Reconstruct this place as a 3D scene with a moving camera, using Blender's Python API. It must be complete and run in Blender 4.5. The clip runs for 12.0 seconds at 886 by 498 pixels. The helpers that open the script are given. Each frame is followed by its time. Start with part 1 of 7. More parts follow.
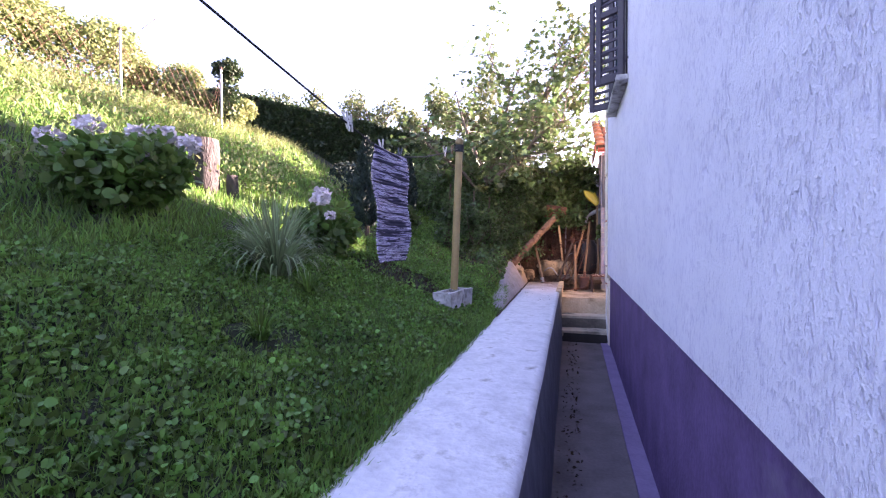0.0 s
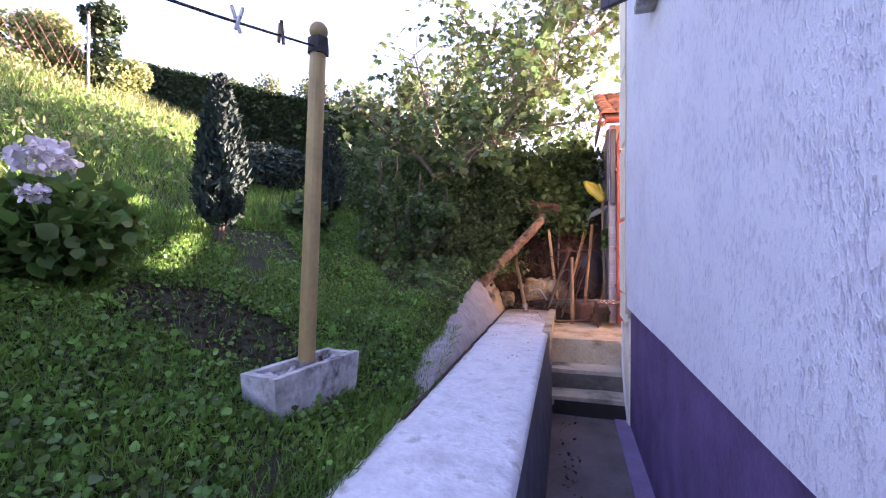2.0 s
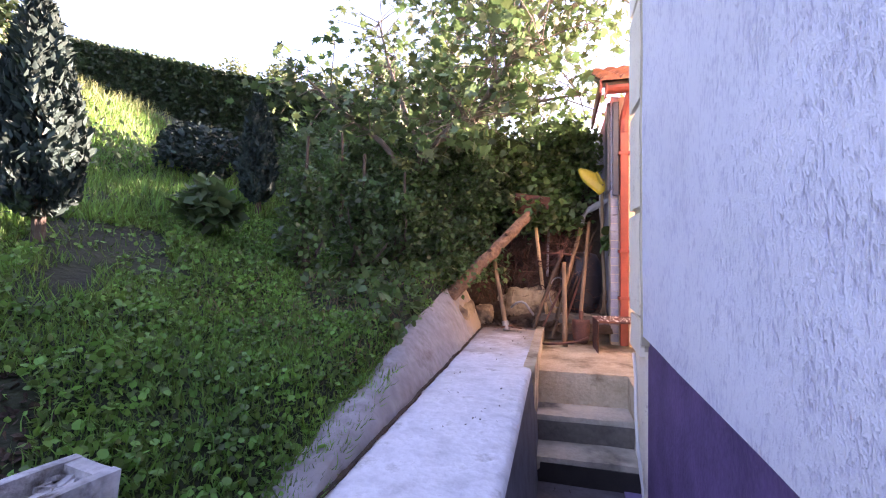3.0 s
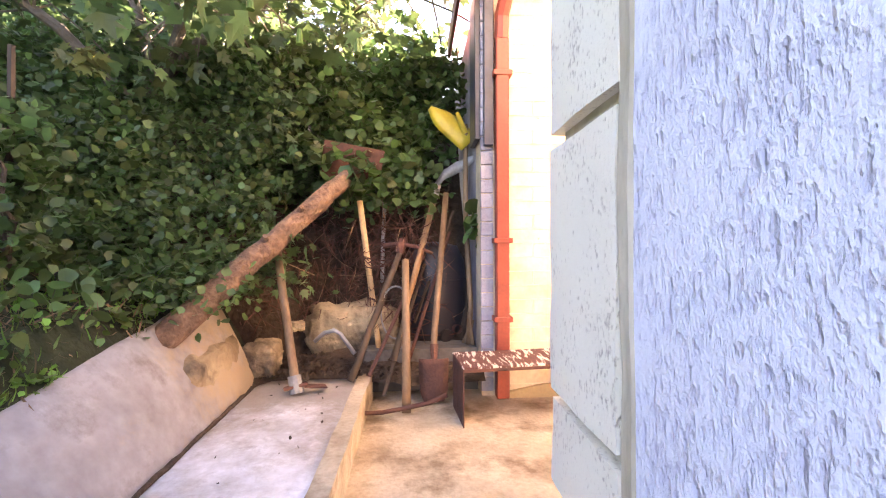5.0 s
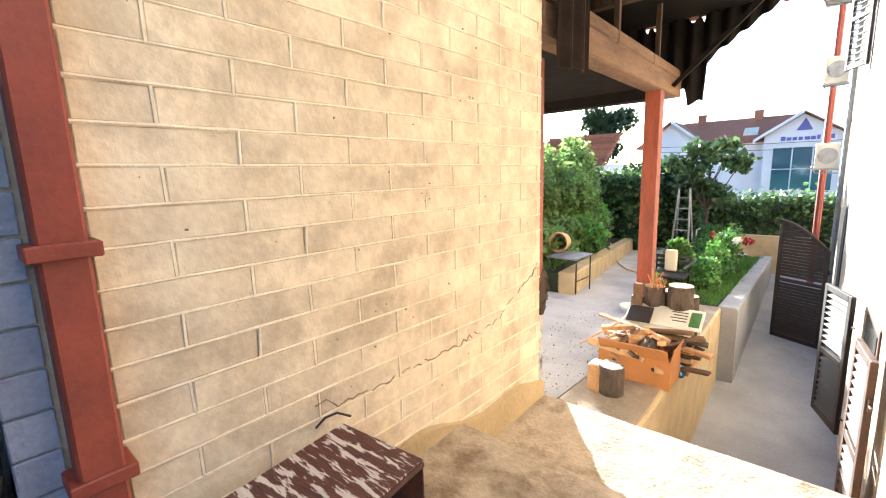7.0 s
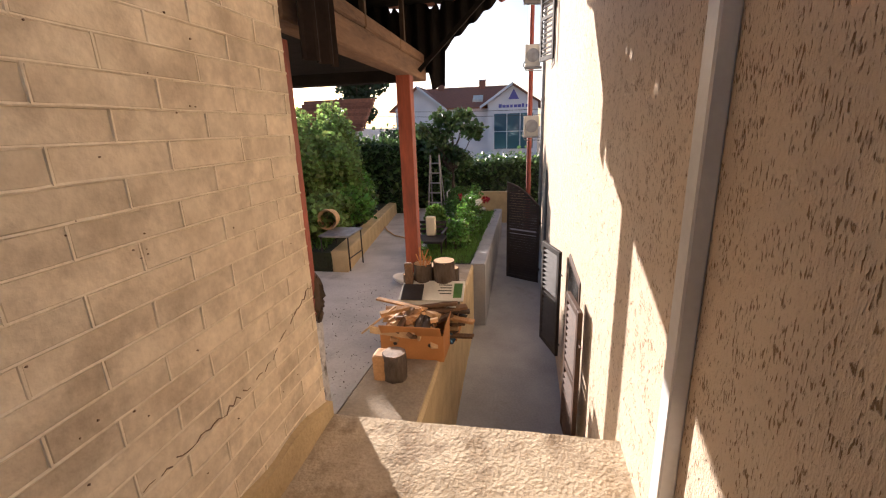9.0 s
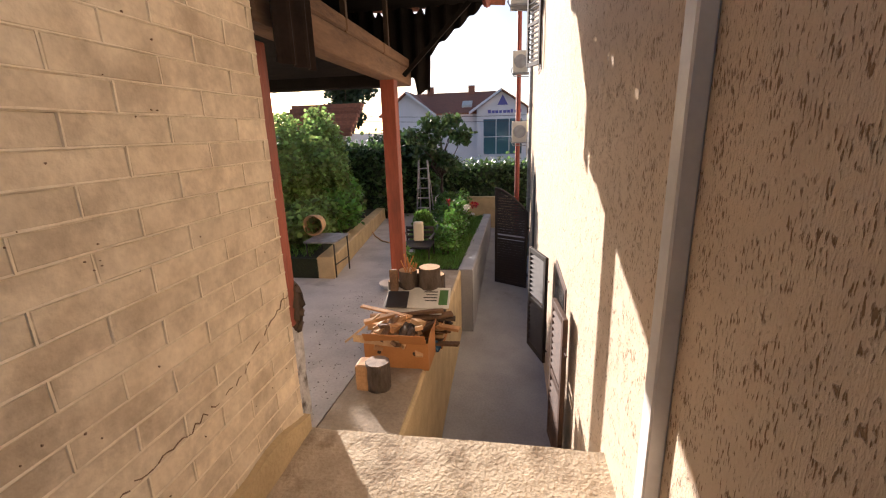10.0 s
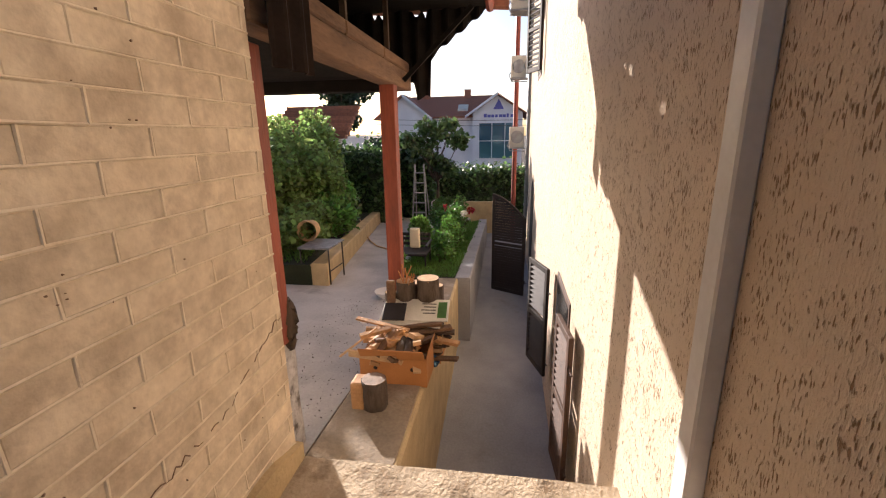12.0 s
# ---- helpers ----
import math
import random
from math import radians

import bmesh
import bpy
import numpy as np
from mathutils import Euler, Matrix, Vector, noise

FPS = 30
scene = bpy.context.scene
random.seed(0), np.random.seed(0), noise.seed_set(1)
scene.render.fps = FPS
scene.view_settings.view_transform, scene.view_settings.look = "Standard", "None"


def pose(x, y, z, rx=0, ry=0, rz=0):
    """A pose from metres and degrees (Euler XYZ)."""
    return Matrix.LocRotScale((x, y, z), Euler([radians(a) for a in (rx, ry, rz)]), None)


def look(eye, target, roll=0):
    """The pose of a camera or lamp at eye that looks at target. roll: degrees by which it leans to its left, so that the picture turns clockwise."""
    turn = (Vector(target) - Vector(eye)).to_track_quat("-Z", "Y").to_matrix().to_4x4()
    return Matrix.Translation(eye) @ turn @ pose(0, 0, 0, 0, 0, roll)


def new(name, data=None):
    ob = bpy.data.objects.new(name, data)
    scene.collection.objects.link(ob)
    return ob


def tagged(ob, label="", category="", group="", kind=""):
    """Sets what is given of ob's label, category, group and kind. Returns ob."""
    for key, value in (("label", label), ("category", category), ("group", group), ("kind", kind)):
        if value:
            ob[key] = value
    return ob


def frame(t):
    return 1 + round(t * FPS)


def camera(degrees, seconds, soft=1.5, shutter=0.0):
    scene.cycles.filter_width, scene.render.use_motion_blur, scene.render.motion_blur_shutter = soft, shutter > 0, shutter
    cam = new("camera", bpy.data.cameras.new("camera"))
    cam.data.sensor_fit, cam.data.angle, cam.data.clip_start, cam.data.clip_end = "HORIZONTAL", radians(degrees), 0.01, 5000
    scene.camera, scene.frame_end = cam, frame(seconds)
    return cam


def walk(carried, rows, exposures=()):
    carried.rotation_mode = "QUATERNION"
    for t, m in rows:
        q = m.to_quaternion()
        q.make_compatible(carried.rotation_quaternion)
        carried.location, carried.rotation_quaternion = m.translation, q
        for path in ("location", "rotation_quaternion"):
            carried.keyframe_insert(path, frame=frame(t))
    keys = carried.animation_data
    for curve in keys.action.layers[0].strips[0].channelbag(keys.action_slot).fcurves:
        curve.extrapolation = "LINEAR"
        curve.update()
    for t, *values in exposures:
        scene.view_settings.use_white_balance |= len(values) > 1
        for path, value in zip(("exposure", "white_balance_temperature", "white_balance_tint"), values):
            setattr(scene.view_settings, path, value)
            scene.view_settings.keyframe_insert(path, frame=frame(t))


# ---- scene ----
cam = camera(91.5, 12.0, soft=1.15)
METRES, EYE, TILT, LEAN, TURN = 8.0, 1.5, 0.0, 0.0, 17.0
ROWS = [
    (0.0, 0.0, 0.0, 0.0, -0.0, -1.03, 0.22),
    (0.5, 0.0233, 0.0771, 0.0017, -0.14, -0.55, 0.25),
    (1.0, 0.0458, 0.1539, 0.0005, -0.34, -0.23, 0.02),
    (1.5, 0.0671, 0.227, 0.0011, -0.43, -0.05, -0.02),
    (2.0, 0.0895, 0.3022, 0.0015, -0.61, 0.17, -0.07),
    (2.5, 0.111, 0.3747, 0.0034, -0.93, 0.34, -0.08),
    (4.5, 0.1979, 0.6299, 0.0031, -12.46, -0.12, 0.03),
    (5.0, 0.221, 0.6881, 0.0033, -20.22, -0.89, 0.26),
    (5.5, 0.2429, 0.7431, 0.0029, -27.3, -1.59, 0.3),
    (6.0, 0.2626, 0.7957, 0.0044, -37.26, -2.05, 0.57),
    (6.5, 0.2923, 0.8342, 0.01, -50.5, -4.67, 0.94),
    (7.0, 0.3181, 0.8515, 0.019, -66.25, -9.69, 1.65),
    (7.5, 0.3354, 0.8618, 0.0324, -81.47, -15.49, 1.98),
    (9.5, 0.352, 0.8515, 0.0472, -97.58, -15.24, 1.82),
    (10.0, 0.3552, 0.848, 0.0469, -97.94, -15.16, 1.62),
    (10.5, 0.3567, 0.8467, 0.0475, -98.32, -15.07, 1.42),
    (11.0, 0.3583, 0.8446, 0.0485, -98.64, -15.01, 1.27),
    (11.5, 0.3654, 0.8452, 0.0505, -98.82, -15.02, 1.03),
    (12.0, 0.3742, 0.8517, 0.0516, -98.58, -14.81, 0.79),
]
# stops, kelvin, tint: cool shade by the house, warm passage behind it
EXPOSURES = [(0.0, 3.6, 6600, 49), (2.5, 3.62, 6600, 49), (4.5, 4.45, 7300, 34), (5.2, 4.35, 7300, 34), (5.6, 4.12, 7250, 38), (6.0, 3.75, 5950, 32),
             (6.4, 3.32, 5300, 15), (7.0, 2.7, 5300, 6), (7.6, 1.95, 5900, 16), (9.4, 1.14, 5950, 20), (12.0, 1.14, 5950, 20)]
walk(cam, [(t, pose(0, 0, EYE, TILT, LEAN, TURN) @ pose(METRES * x, METRES * y, METRES * z, 90 + pitch, roll, yaw)) for t, x, y, z, yaw, pitch, roll in ROWS], EXPOSURES)

# ---- light ----
SUN_AZ, SUN_EL = (0.79, 0.61), 15.8
world = bpy.data.worlds.new("sky")
scene.world = world
world.use_nodes = True
sky = world.node_tree.nodes.new("ShaderNodeTexSky")
sky.sky_type, sky.sun_disc = "NISHITA", False
sky.sun_elevation = radians(SUN_EL)
sky.sun_rotation = math.atan2(SUN_AZ[0], SUN_AZ[1])
sky.air_density, sky.dust_density, sky.ozone_density = 1.0, 1.5, 1.0
world.node_tree.nodes["Background"].inputs[1].default_value = 0.08
world.node_tree.links.new(sky.outputs[0], world.node_tree.nodes["Background"].inputs[0])
sun = new("sun", bpy.data.lights.new("sun", "SUN"))
sun.data.energy, sun.data.angle, sun.data.color = 5.0, radians(0.6), (1.0, 0.88, 0.70)
_el = radians(SUN_EL)
sun.matrix_world = look((SUN_AZ[0] * 40 * math.cos(_el), SUN_AZ[1] * 40 * math.cos(_el), 40 * math.sin(_el)), (0, 0, 0))


# ---- materials ----
def mat(name, a, b=None, scale=6.0, rough=0.8, bump=0.2, fine=60.0, metal=0.0, stretch=(1, 1, 1), dirt=None, dirt_scale=1.2,
        dirt_at=(0.52, 0.68), island=0.0, obj=0.0, sheen=0.0, through_leaf=0.0, detail=6.0):
    """Two-scale noise between colours a and b, optional stains, random per piece, relief from the fine noise."""
    m = bpy.data.materials.new(name)
    m.use_nodes = True
    nt = m.node_tree
    N, L = nt.nodes, nt.links
    p = N["Principled BSDF"]
    p.inputs["Roughness"].default_value = rough
    p.inputs["Metallic"].default_value = metal
    b = b or tuple(c * 0.7 for c in a)
    tc = N.new("ShaderNodeTexCoord")
    mp = N.new("ShaderNodeMapping")
    mp.inputs["Scale"].default_value = stretch
    L.new(N.new("ShaderNodeNewGeometry").outputs["Position"] if obj else tc.outputs["Object"], mp.inputs["Vector"])
    n1 = N.new("ShaderNodeTexNoise")
    n1.inputs["Scale"].default_value, n1.inputs["Detail"].default_value = scale, detail
    L.new(mp.outputs[0], n1.inputs["Vector"])
    n2 = N.new("ShaderNodeTexNoise")
    n2.inputs["Scale"].default_value, n2.inputs["Detail"].default_value = fine, 4.0
    L.new(mp.outputs[0], n2.inputs["Vector"])
    mixf = N.new("ShaderNodeMath")
    mixf.operation = "MULTIPLY_ADD"
    L.new(n2.outputs["Fac"], mixf.inputs[0])
    mixf.inputs[1].default_value = 0.45
    L.new(n1.outputs["Fac"], mixf.inputs[2])
    ramp = N.new("ShaderNodeValToRGB")
    ramp.color_ramp.elements[0].position, ramp.color_ramp.elements[1].position = 0.48, 0.95
    ramp.color_ramp.elements[0].color, ramp.color_ramp.elements[1].color = (*b, 1), (*a, 1)
    L.new(mixf.outputs[0], ramp.inputs[0])
    col = ramp.outputs[0]
    if dirt:
        n3 = N.new("ShaderNodeTexNoise")
        n3.inputs["Scale"].default_value, n3.inputs["Detail"].default_value, n3.inputs["Roughness"].default_value = dirt_scale, 8.0, 0.65
        L.new(mp.outputs[0], n3.inputs["Vector"])
        r3 = N.new("ShaderNodeValToRGB")
        r3.color_ramp.elements[0].position, r3.color_ramp.elements[1].position = dirt_at
        L.new(n3.outputs["Fac"], r3.inputs[0])
        mx = N.new("ShaderNodeMixRGB")
        mx.inputs[2].default_value = (*dirt, 1)
        L.new(r3.outputs[0], mx.inputs[0])
        L.new(col, mx.inputs[1])
        col = mx.outputs[0]
    if island or obj:
        g = N.new("ShaderNodeNewGeometry" if island else "ShaderNodeObjectInfo")
        h = N.new("ShaderNodeHueSaturation")
        mr = N.new("ShaderNodeMapRange")
        k = island or obj
        mr.inputs["To Min"].default_value, mr.inputs["To Max"].default_value = 1 - k, 1 + k
        L.new(g.outputs["Random Per Island" if island else "Random"], mr.inputs[0])
        L.new(mr.outputs[0], h.inputs["Value"])
        if island:
            mh = N.new("ShaderNodeMapRange")
            mh.inputs["To Min"].default_value, mh.inputs["To Max"].default_value = 0.475, 0.52
            L.new(g.outputs["Random Per Island"], mh.inputs[0])
            L.new(mh.outputs[0], h.inputs["Hue"])
        L.new(col, h.inputs["Color"])
        col = h.outputs[0]
    L.new(col, p.inputs["Base Color"])
    if bump:
        bp = N.new("ShaderNodeBump")
        bp.inputs["Strength"].default_value, bp.inputs["Distance"].default_value = min(bump, 1.0), 0.02 if bump <= 1 else 0.02 * bump
        L.new(mixf.outputs[0], bp.inputs["Height"])
        L.new(bp.outputs[0], p.inputs["Normal"])
    if through_leaf:
        tr = N.new("ShaderNodeBsdfTranslucent")
        ms = N.new("ShaderNodeMixShader")
        ms.inputs[0].default_value = through_leaf
        hs = N.new("ShaderNodeHueSaturation")
        hs.inputs["Value"].default_value, hs.inputs["Hue"].default_value = 2.0, 0.495
        L.new(col, hs.inputs["Color"])
        L.new(hs.outputs[0], tr.inputs["Color"])
        L.new(p.outputs[0], ms.inputs[1])
        L.new(tr.outputs[0], ms.inputs[2])
        L.new(ms.outputs[0], N["Material Output"].inputs["Surface"])
    return m


M = {}
M["quoin_edge"] = mat("bare_plaster_edge", (0.64, 0.55, 0.41), (0.44, 0.37, 0.26), 10, 0.9, 0.8, 60, stretch=(1, 1, 0.3))
M["plinth"] = mat("purple_plinth_paint", (0.17, 0.10, 0.25), (0.085, 0.05, 0.135), 4, 0.75, 0.5, 40, dirt=(0.22, 0.19, 0.24), dirt_at=(0.6, 0.8))
M["ledge"] = mat("white_painted_concrete", (0.82, 0.81, 0.85), (0.55, 0.54, 0.57), 7, 0.85, 1.0, 30, dirt=(0.30, 0.28, 0.27), dirt_scale=7, dirt_at=(0.56, 0.74))
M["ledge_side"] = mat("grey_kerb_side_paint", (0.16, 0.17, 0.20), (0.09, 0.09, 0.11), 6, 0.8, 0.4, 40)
M["path"] = mat("damp_concrete_path", (0.20, 0.17, 0.19), (0.10, 0.085, 0.09), 3, 0.7, 0.4, 45, dirt=(0.05, 0.045, 0.04), dirt_at=(0.55, 0.75))
M["path_trim"] = mat("purple_painted_path_strip", (0.30, 0.23, 0.42), (0.20, 0.15, 0.28), 4, 0.7, 0.3, 45)
M["steps"] = mat("worn_concrete_steps", (0.58, 0.52, 0.42), (0.34, 0.30, 0.24), 4, 0.85, 0.8, 40, dirt=(0.07, 0.065, 0.06), dirt_scale=2.5, dirt_at=(0.52, 0.72))
M["landing"] = mat("dusty_concrete_landing", (0.62, 0.52, 0.38), (0.38, 0.30, 0.20), 5, 0.88, 1.0, 50, dirt=(0.23, 0.165, 0.10), dirt_scale=3.5, dirt_at=(0.50, 0.66))
M["brick"] = mat("cream_painted_brick", (0.86, 0.74, 0.55), (0.62, 0.51, 0.36), 8, 0.85, 0.35, 45, dirt=(0.47, 0.375, 0.26), dirt_scale=4.5, dirt_at=(0.48, 0.70), obj=0.08)
M["mortar"] = mat("cream_painted_mortar", (0.72, 0.61, 0.44), (0.50, 0.40, 0.28), 12, 0.9, 0.8, 60)
M["brick_grey"] = mat("grey_blue_painted_brick", (0.40, 0.40, 0.48), (0.25, 0.25, 0.31), 7, 0.85, 0.7, 70, obj=0.08)
M["red_metal"] = mat("red_oxide_painted_metal", (0.32, 0.065, 0.038), (0.20, 0.04, 0.026), 8, 0.5, 0.15, 60)
M["post_red"] = mat("red_painted_timber", (0.34, 0.075, 0.032), (0.17, 0.038, 0.02), 9, 0.6, 0.4, 50, stretch=(1, 1, 0.2))
M["rust"] = mat("rusty_steel", (0.14, 0.055, 0.035), (0.06, 0.025, 0.02), 10, 0.75, 0.6, 60)
M["bench"] = mat("rusty_steel_with_peeled_white_paint", (0.15, 0.05, 0.035), (0.08, 0.03, 0.025), 10, 0.7, 0.5, 60, stretch=(9, 1.5, 1), dirt=(0.72, 0.66, 0.60), dirt_scale=4.5, dirt_at=(0.53, 0.55))
M["wood_h"] = mat("weathered_ash_handle", (0.27, 0.17, 0.095), (0.12, 0.072, 0.04), 12, 0.6, 0.3, 90, stretch=(1, 1, 0.15))
M["wood_dark"] = mat("dark_old_timber", (0.10, 0.065, 0.04), (0.045, 0.03, 0.02), 9, 0.8, 0.6, 60, stretch=(1, 1, 0.2))
M["beam"] = mat("weathered_brown_timber_beam", (0.22, 0.125, 0.065), (0.09, 0.05, 0.028), 9, 0.8, 0.7, 60, stretch=(0.2, 1, 1))
M["bark"] = mat("rough_bark", (0.13, 0.10, 0.075), (0.06, 0.04, 0.028), 14, 0.9, 2.0, 60, stretch=(1, 1, 0.35))
M["log_bark"] = mat("peeled_pine_bark", (0.27, 0.16, 0.10), (0.09, 0.05, 0.033), 12, 0.9, 1.8, 45)
M["endgrain"] = mat("pale_sawn_end_grain", (0.62, 0.42, 0.22), (0.42, 0.26, 0.13), 14, 0.8, 0.3, 80)
M["firewood"] = mat("split_firewood", (0.64, 0.37, 0.16), (0.36, 0.19, 0.08), 8, 0.75, 0.5, 60, stretch=(0.3, 1, 1), obj=0.25)
M["cardboard"] = mat("orange_cardboard", (0.52, 0.23, 0.07), (0.42, 0.18, 0.055), 5, 0.85, 0.1, 90)
M["paper"] = mat("white_printed_card", (0.72, 0.70, 0.62), (0.55, 0.53, 0.46), 5, 0.8, 0.1, 60)
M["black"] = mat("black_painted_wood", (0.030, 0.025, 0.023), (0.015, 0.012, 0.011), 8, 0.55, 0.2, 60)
M["shutter"] = mat("dark_brown_louvre_paint", (0.035, 0.024, 0.020), (0.02, 0.014, 0.012), 8, 0.75, 0.2, 60)
M["shutter_v"] = mat("dark_violet_louvre_paint", (0.05, 0.04, 0.06), (0.03, 0.024, 0.036), 8, 0.55, 0.2, 60)
M["yard"] = mat("pale_concrete_yard", (0.55, 0.52, 0.49), (0.36, 0.34, 0.32), 2, 0.85, 0.5, 40, dirt=(0.18, 0.17, 0.16), dirt_scale=1.5, dirt_at=(0.58, 0.8))
M["alley"] = mat("grey_concrete_alley", (0.36, 0.36, 0.37), (0.24, 0.24, 0.25), 2, 0.8, 0.4, 40, dirt=(0.16, 0.15, 0.13), dirt_scale=1.0, dirt_at=(0.58, 0.8))
M["wall2"] = mat("cream_rendered_low_wall", (0.58, 0.45, 0.25), (0.42, 0.32, 0.18), 4, 0.9, 0.6, 50, dirt=(0.20, 0.18, 0.14), dirt_at=(0.6, 0.8))
M["wall_cap"] = mat("dusty_brown_concrete_cap", (0.36, 0.29, 0.21), (0.20, 0.16, 0.115), 3, 0.9, 0.8, 40, dirt=(0.42, 0.37, 0.30), dirt_scale=4, dirt_at=(0.55, 0.75))
M["soil"] = mat("brown_soil", (0.085, 0.055, 0.036), (0.035, 0.023, 0.016), 5, 0.95, 2.0, 40)
M["lawn"] = mat("mossy_lawn_soil", (0.028, 0.038, 0.013), (0.018, 0.02, 0.010), 3, 0.95, 2.0, 30, dirt=(0.085, 0.065, 0.045), dirt_scale=0.8, dirt_at=(0.6, 0.72))
M["rock"] = mat("pale_yellow_sandstone", (0.46, 0.36, 0.23), (0.19, 0.135, 0.085), 4, 0.95, 3.0, 22, dirt=(0.075, 0.055, 0.04), dirt_scale=2.6, dirt_at=(0.47, 0.62))
M["retwall"] = mat("whitewashed_retaining_wall", (0.42, 0.40, 0.42), (0.22, 0.20, 0.20), 3, 0.9, 1.0, 18, dirt=(0.13, 0.105, 0.08), dirt_scale=3.0, dirt_at=(0.52, 0.70))
M["planter"] = mat("weathered_white_concrete", (0.64, 0.63, 0.64), (0.30, 0.29, 0.29), 9, 0.9, 1.0, 40, dirt=(0.11, 0.095, 0.085), dirt_scale=7, dirt_at=(0.52, 0.66))
M["pole"] = mat("ochre_painted_steel_pole", (0.40, 0.28, 0.11), (0.26, 0.18, 0.08), 6, 0.45, 0.15, 50)
M["grass"] = mat("grass_blades", (0.13, 0.25, 0.04), (0.06, 0.14, 0.025), 1.5, 0.6, 0, 20, island=0.55, through_leaf=0.25)
M["drygrass"] = mat("dry_sunlit_grass", (0.21, 0.23, 0.085), (0.11, 0.15, 0.045), 1.5, 0.7, 0, 20, island=0.35, through_leaf=0.25)
M["weed"] = mat("broad_weed_leaves", (0.13, 0.27, 0.045), (0.06, 0.14, 0.03), 2, 0.5, 0, 20, island=0.6, through_leaf=0.25)
M["ivy"] = mat("climber_leaves", (0.095, 0.165, 0.05), (0.035, 0.07, 0.022), 1.2, 0.45, 0, 20, island=0.5, through_leaf=0.3)
M["fig"] = mat("fig_leaves", (0.095, 0.155, 0.055), (0.045, 0.085, 0.028), 1.2, 0.45, 0, 20, island=0.45, through_leaf=0.22)
M["hedge"] = mat("clipped_hedge_leaves", (0.035, 0.068, 0.026), (0.018, 0.035, 0.014), 2, 0.55, 0, 20, island=0.4, through_leaf=0.12)
M["cypress"] = mat("blue_green_cypress", (0.032, 0.062, 0.047), (0.015, 0.032, 0.025), 4, 0.8, 0, 20, island=0.4)
M["pampas"] = mat("pale_striped_grass", (0.27, 0.35, 0.18), (0.13, 0.20, 0.09), 2, 0.6, 0, 20, island=0.4, through_leaf=0.2)
M["hydr_leaf"] = mat("hydrangea_leaves", (0.11, 0.21, 0.045), (0.06, 0.13, 0.03), 2, 0.45, 0, 20, island=0.3, through_leaf=0.25)
M["petal"] = mat("pale_lilac_petals", (0.86, 0.80, 0.80), (0.70, 0.62, 0.68), 10, 0.7, 0, 40, island=0.15)
M["vine"] = mat("sunlit_vine_leaves", (0.20, 0.28, 0.08), (0.09, 0.15, 0.04), 1.2, 0.5, 0, 20, island=0.5, through_leaf=0.5)
M["scrub"] = mat("yellow_green_scrub_leaves", (0.21, 0.25, 0.10), (0.10, 0.14, 0.05), 1.2, 0.6, 0, 20, island=0.45, through_leaf=0.35)
M["fig_bark"] = mat("grey_brown_fig_bark", (0.21, 0.175, 0.14), (0.10, 0.08, 0.062), 9, 0.85, 0.8, 50)
M["old_bark"] = mat("old_grey_bark", (0.085, 0.075, 0.068), (0.03, 0.026, 0.024), 14, 0.95, 2.0, 60, stretch=(1, 1, 0.35))
M["far_leaf"] = mat("far_tree_leaves", (0.10, 0.13, 0.05), (0.05, 0.07, 0.03), 1, 0.6, 0, 10, island=0.4, through_leaf=0.3)
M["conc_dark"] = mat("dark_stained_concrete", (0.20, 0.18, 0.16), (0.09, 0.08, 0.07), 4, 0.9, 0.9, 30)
M["tank"] = mat("dull_black_drum", (0.03, 0.03, 0.042), (0.018, 0.017, 0.022), 3, 0.4, 0.15, 60, dirt=(0.16, 0.10, 0.06), dirt_scale=3, dirt_at=(0.6, 0.8))
M["tin"] = mat("galvanised_steel", (0.42, 0.42, 0.43), (0.25, 0.24, 0.24), 8, 0.45, 0.2, 60, metal=0.5)
# near-black colour holds the deep shade under the porch roof
M["corr"] = mat("shaded_porch_sheet", (0.016, 0.013, 0.011), (0.008, 0.007, 0.006), 6, 0.8, 0.3, 50)
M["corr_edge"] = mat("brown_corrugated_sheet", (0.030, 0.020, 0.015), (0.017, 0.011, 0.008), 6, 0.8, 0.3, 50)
M["tile"] = mat("terracotta_roof_tile", (0.38, 0.15, 0.085), (0.20, 0.09, 0.06), 10, 0.85, 0.5, 50, obj=0.25)
M["white"] = mat("white_plaster_far_house", (0.80, 0.80, 0.84), (0.70, 0.70, 0.74), 1, 0.8, 0.1, 30)
M["pvc"] = mat("white_pvc_conduit", (0.72, 0.70, 0.68), (0.6, 0.58, 0.56), 6, 0.45, 0.05, 50)
M["yellow"] = mat("yellow_shovel_blade", (0.55, 0.42, 0.03), (0.40, 0.30, 0.03), 8, 0.45, 0.1, 50)
M["navy"] = mat("navy_painted_tin_strip", (0.035, 0.045, 0.075), (0.02, 0.025, 0.04), 8, 0.45, 0.1, 50)
M["steelgrey"] = mat("grey_worn_steel", (0.30, 0.30, 0.30), (0.16, 0.15, 0.15), 10, 0.5, 0.2, 60, metal=0.4)
M["cream_plastic"] = mat("cream_plastic", (0.74, 0.66, 0.48), (0.66, 0.58, 0.42), 4, 0.5, 0, 30)
M["ac"] = mat("aged_white_ac_casing", (0.72, 0.68, 0.60), (0.6, 0.56, 0.48), 4, 0.5, 0, 30)
M["rope"] = mat("dark_cord", (0.03, 0.03, 0.03), (0.02, 0.02, 0.02), 20, 0.7, 0, 60)
M["redflower"] = mat("red_rose_petals", (0.60, 0.02, 0.03), (0.4, 0.01, 0.02), 10, 0.6, 0, 40, island=0.15)


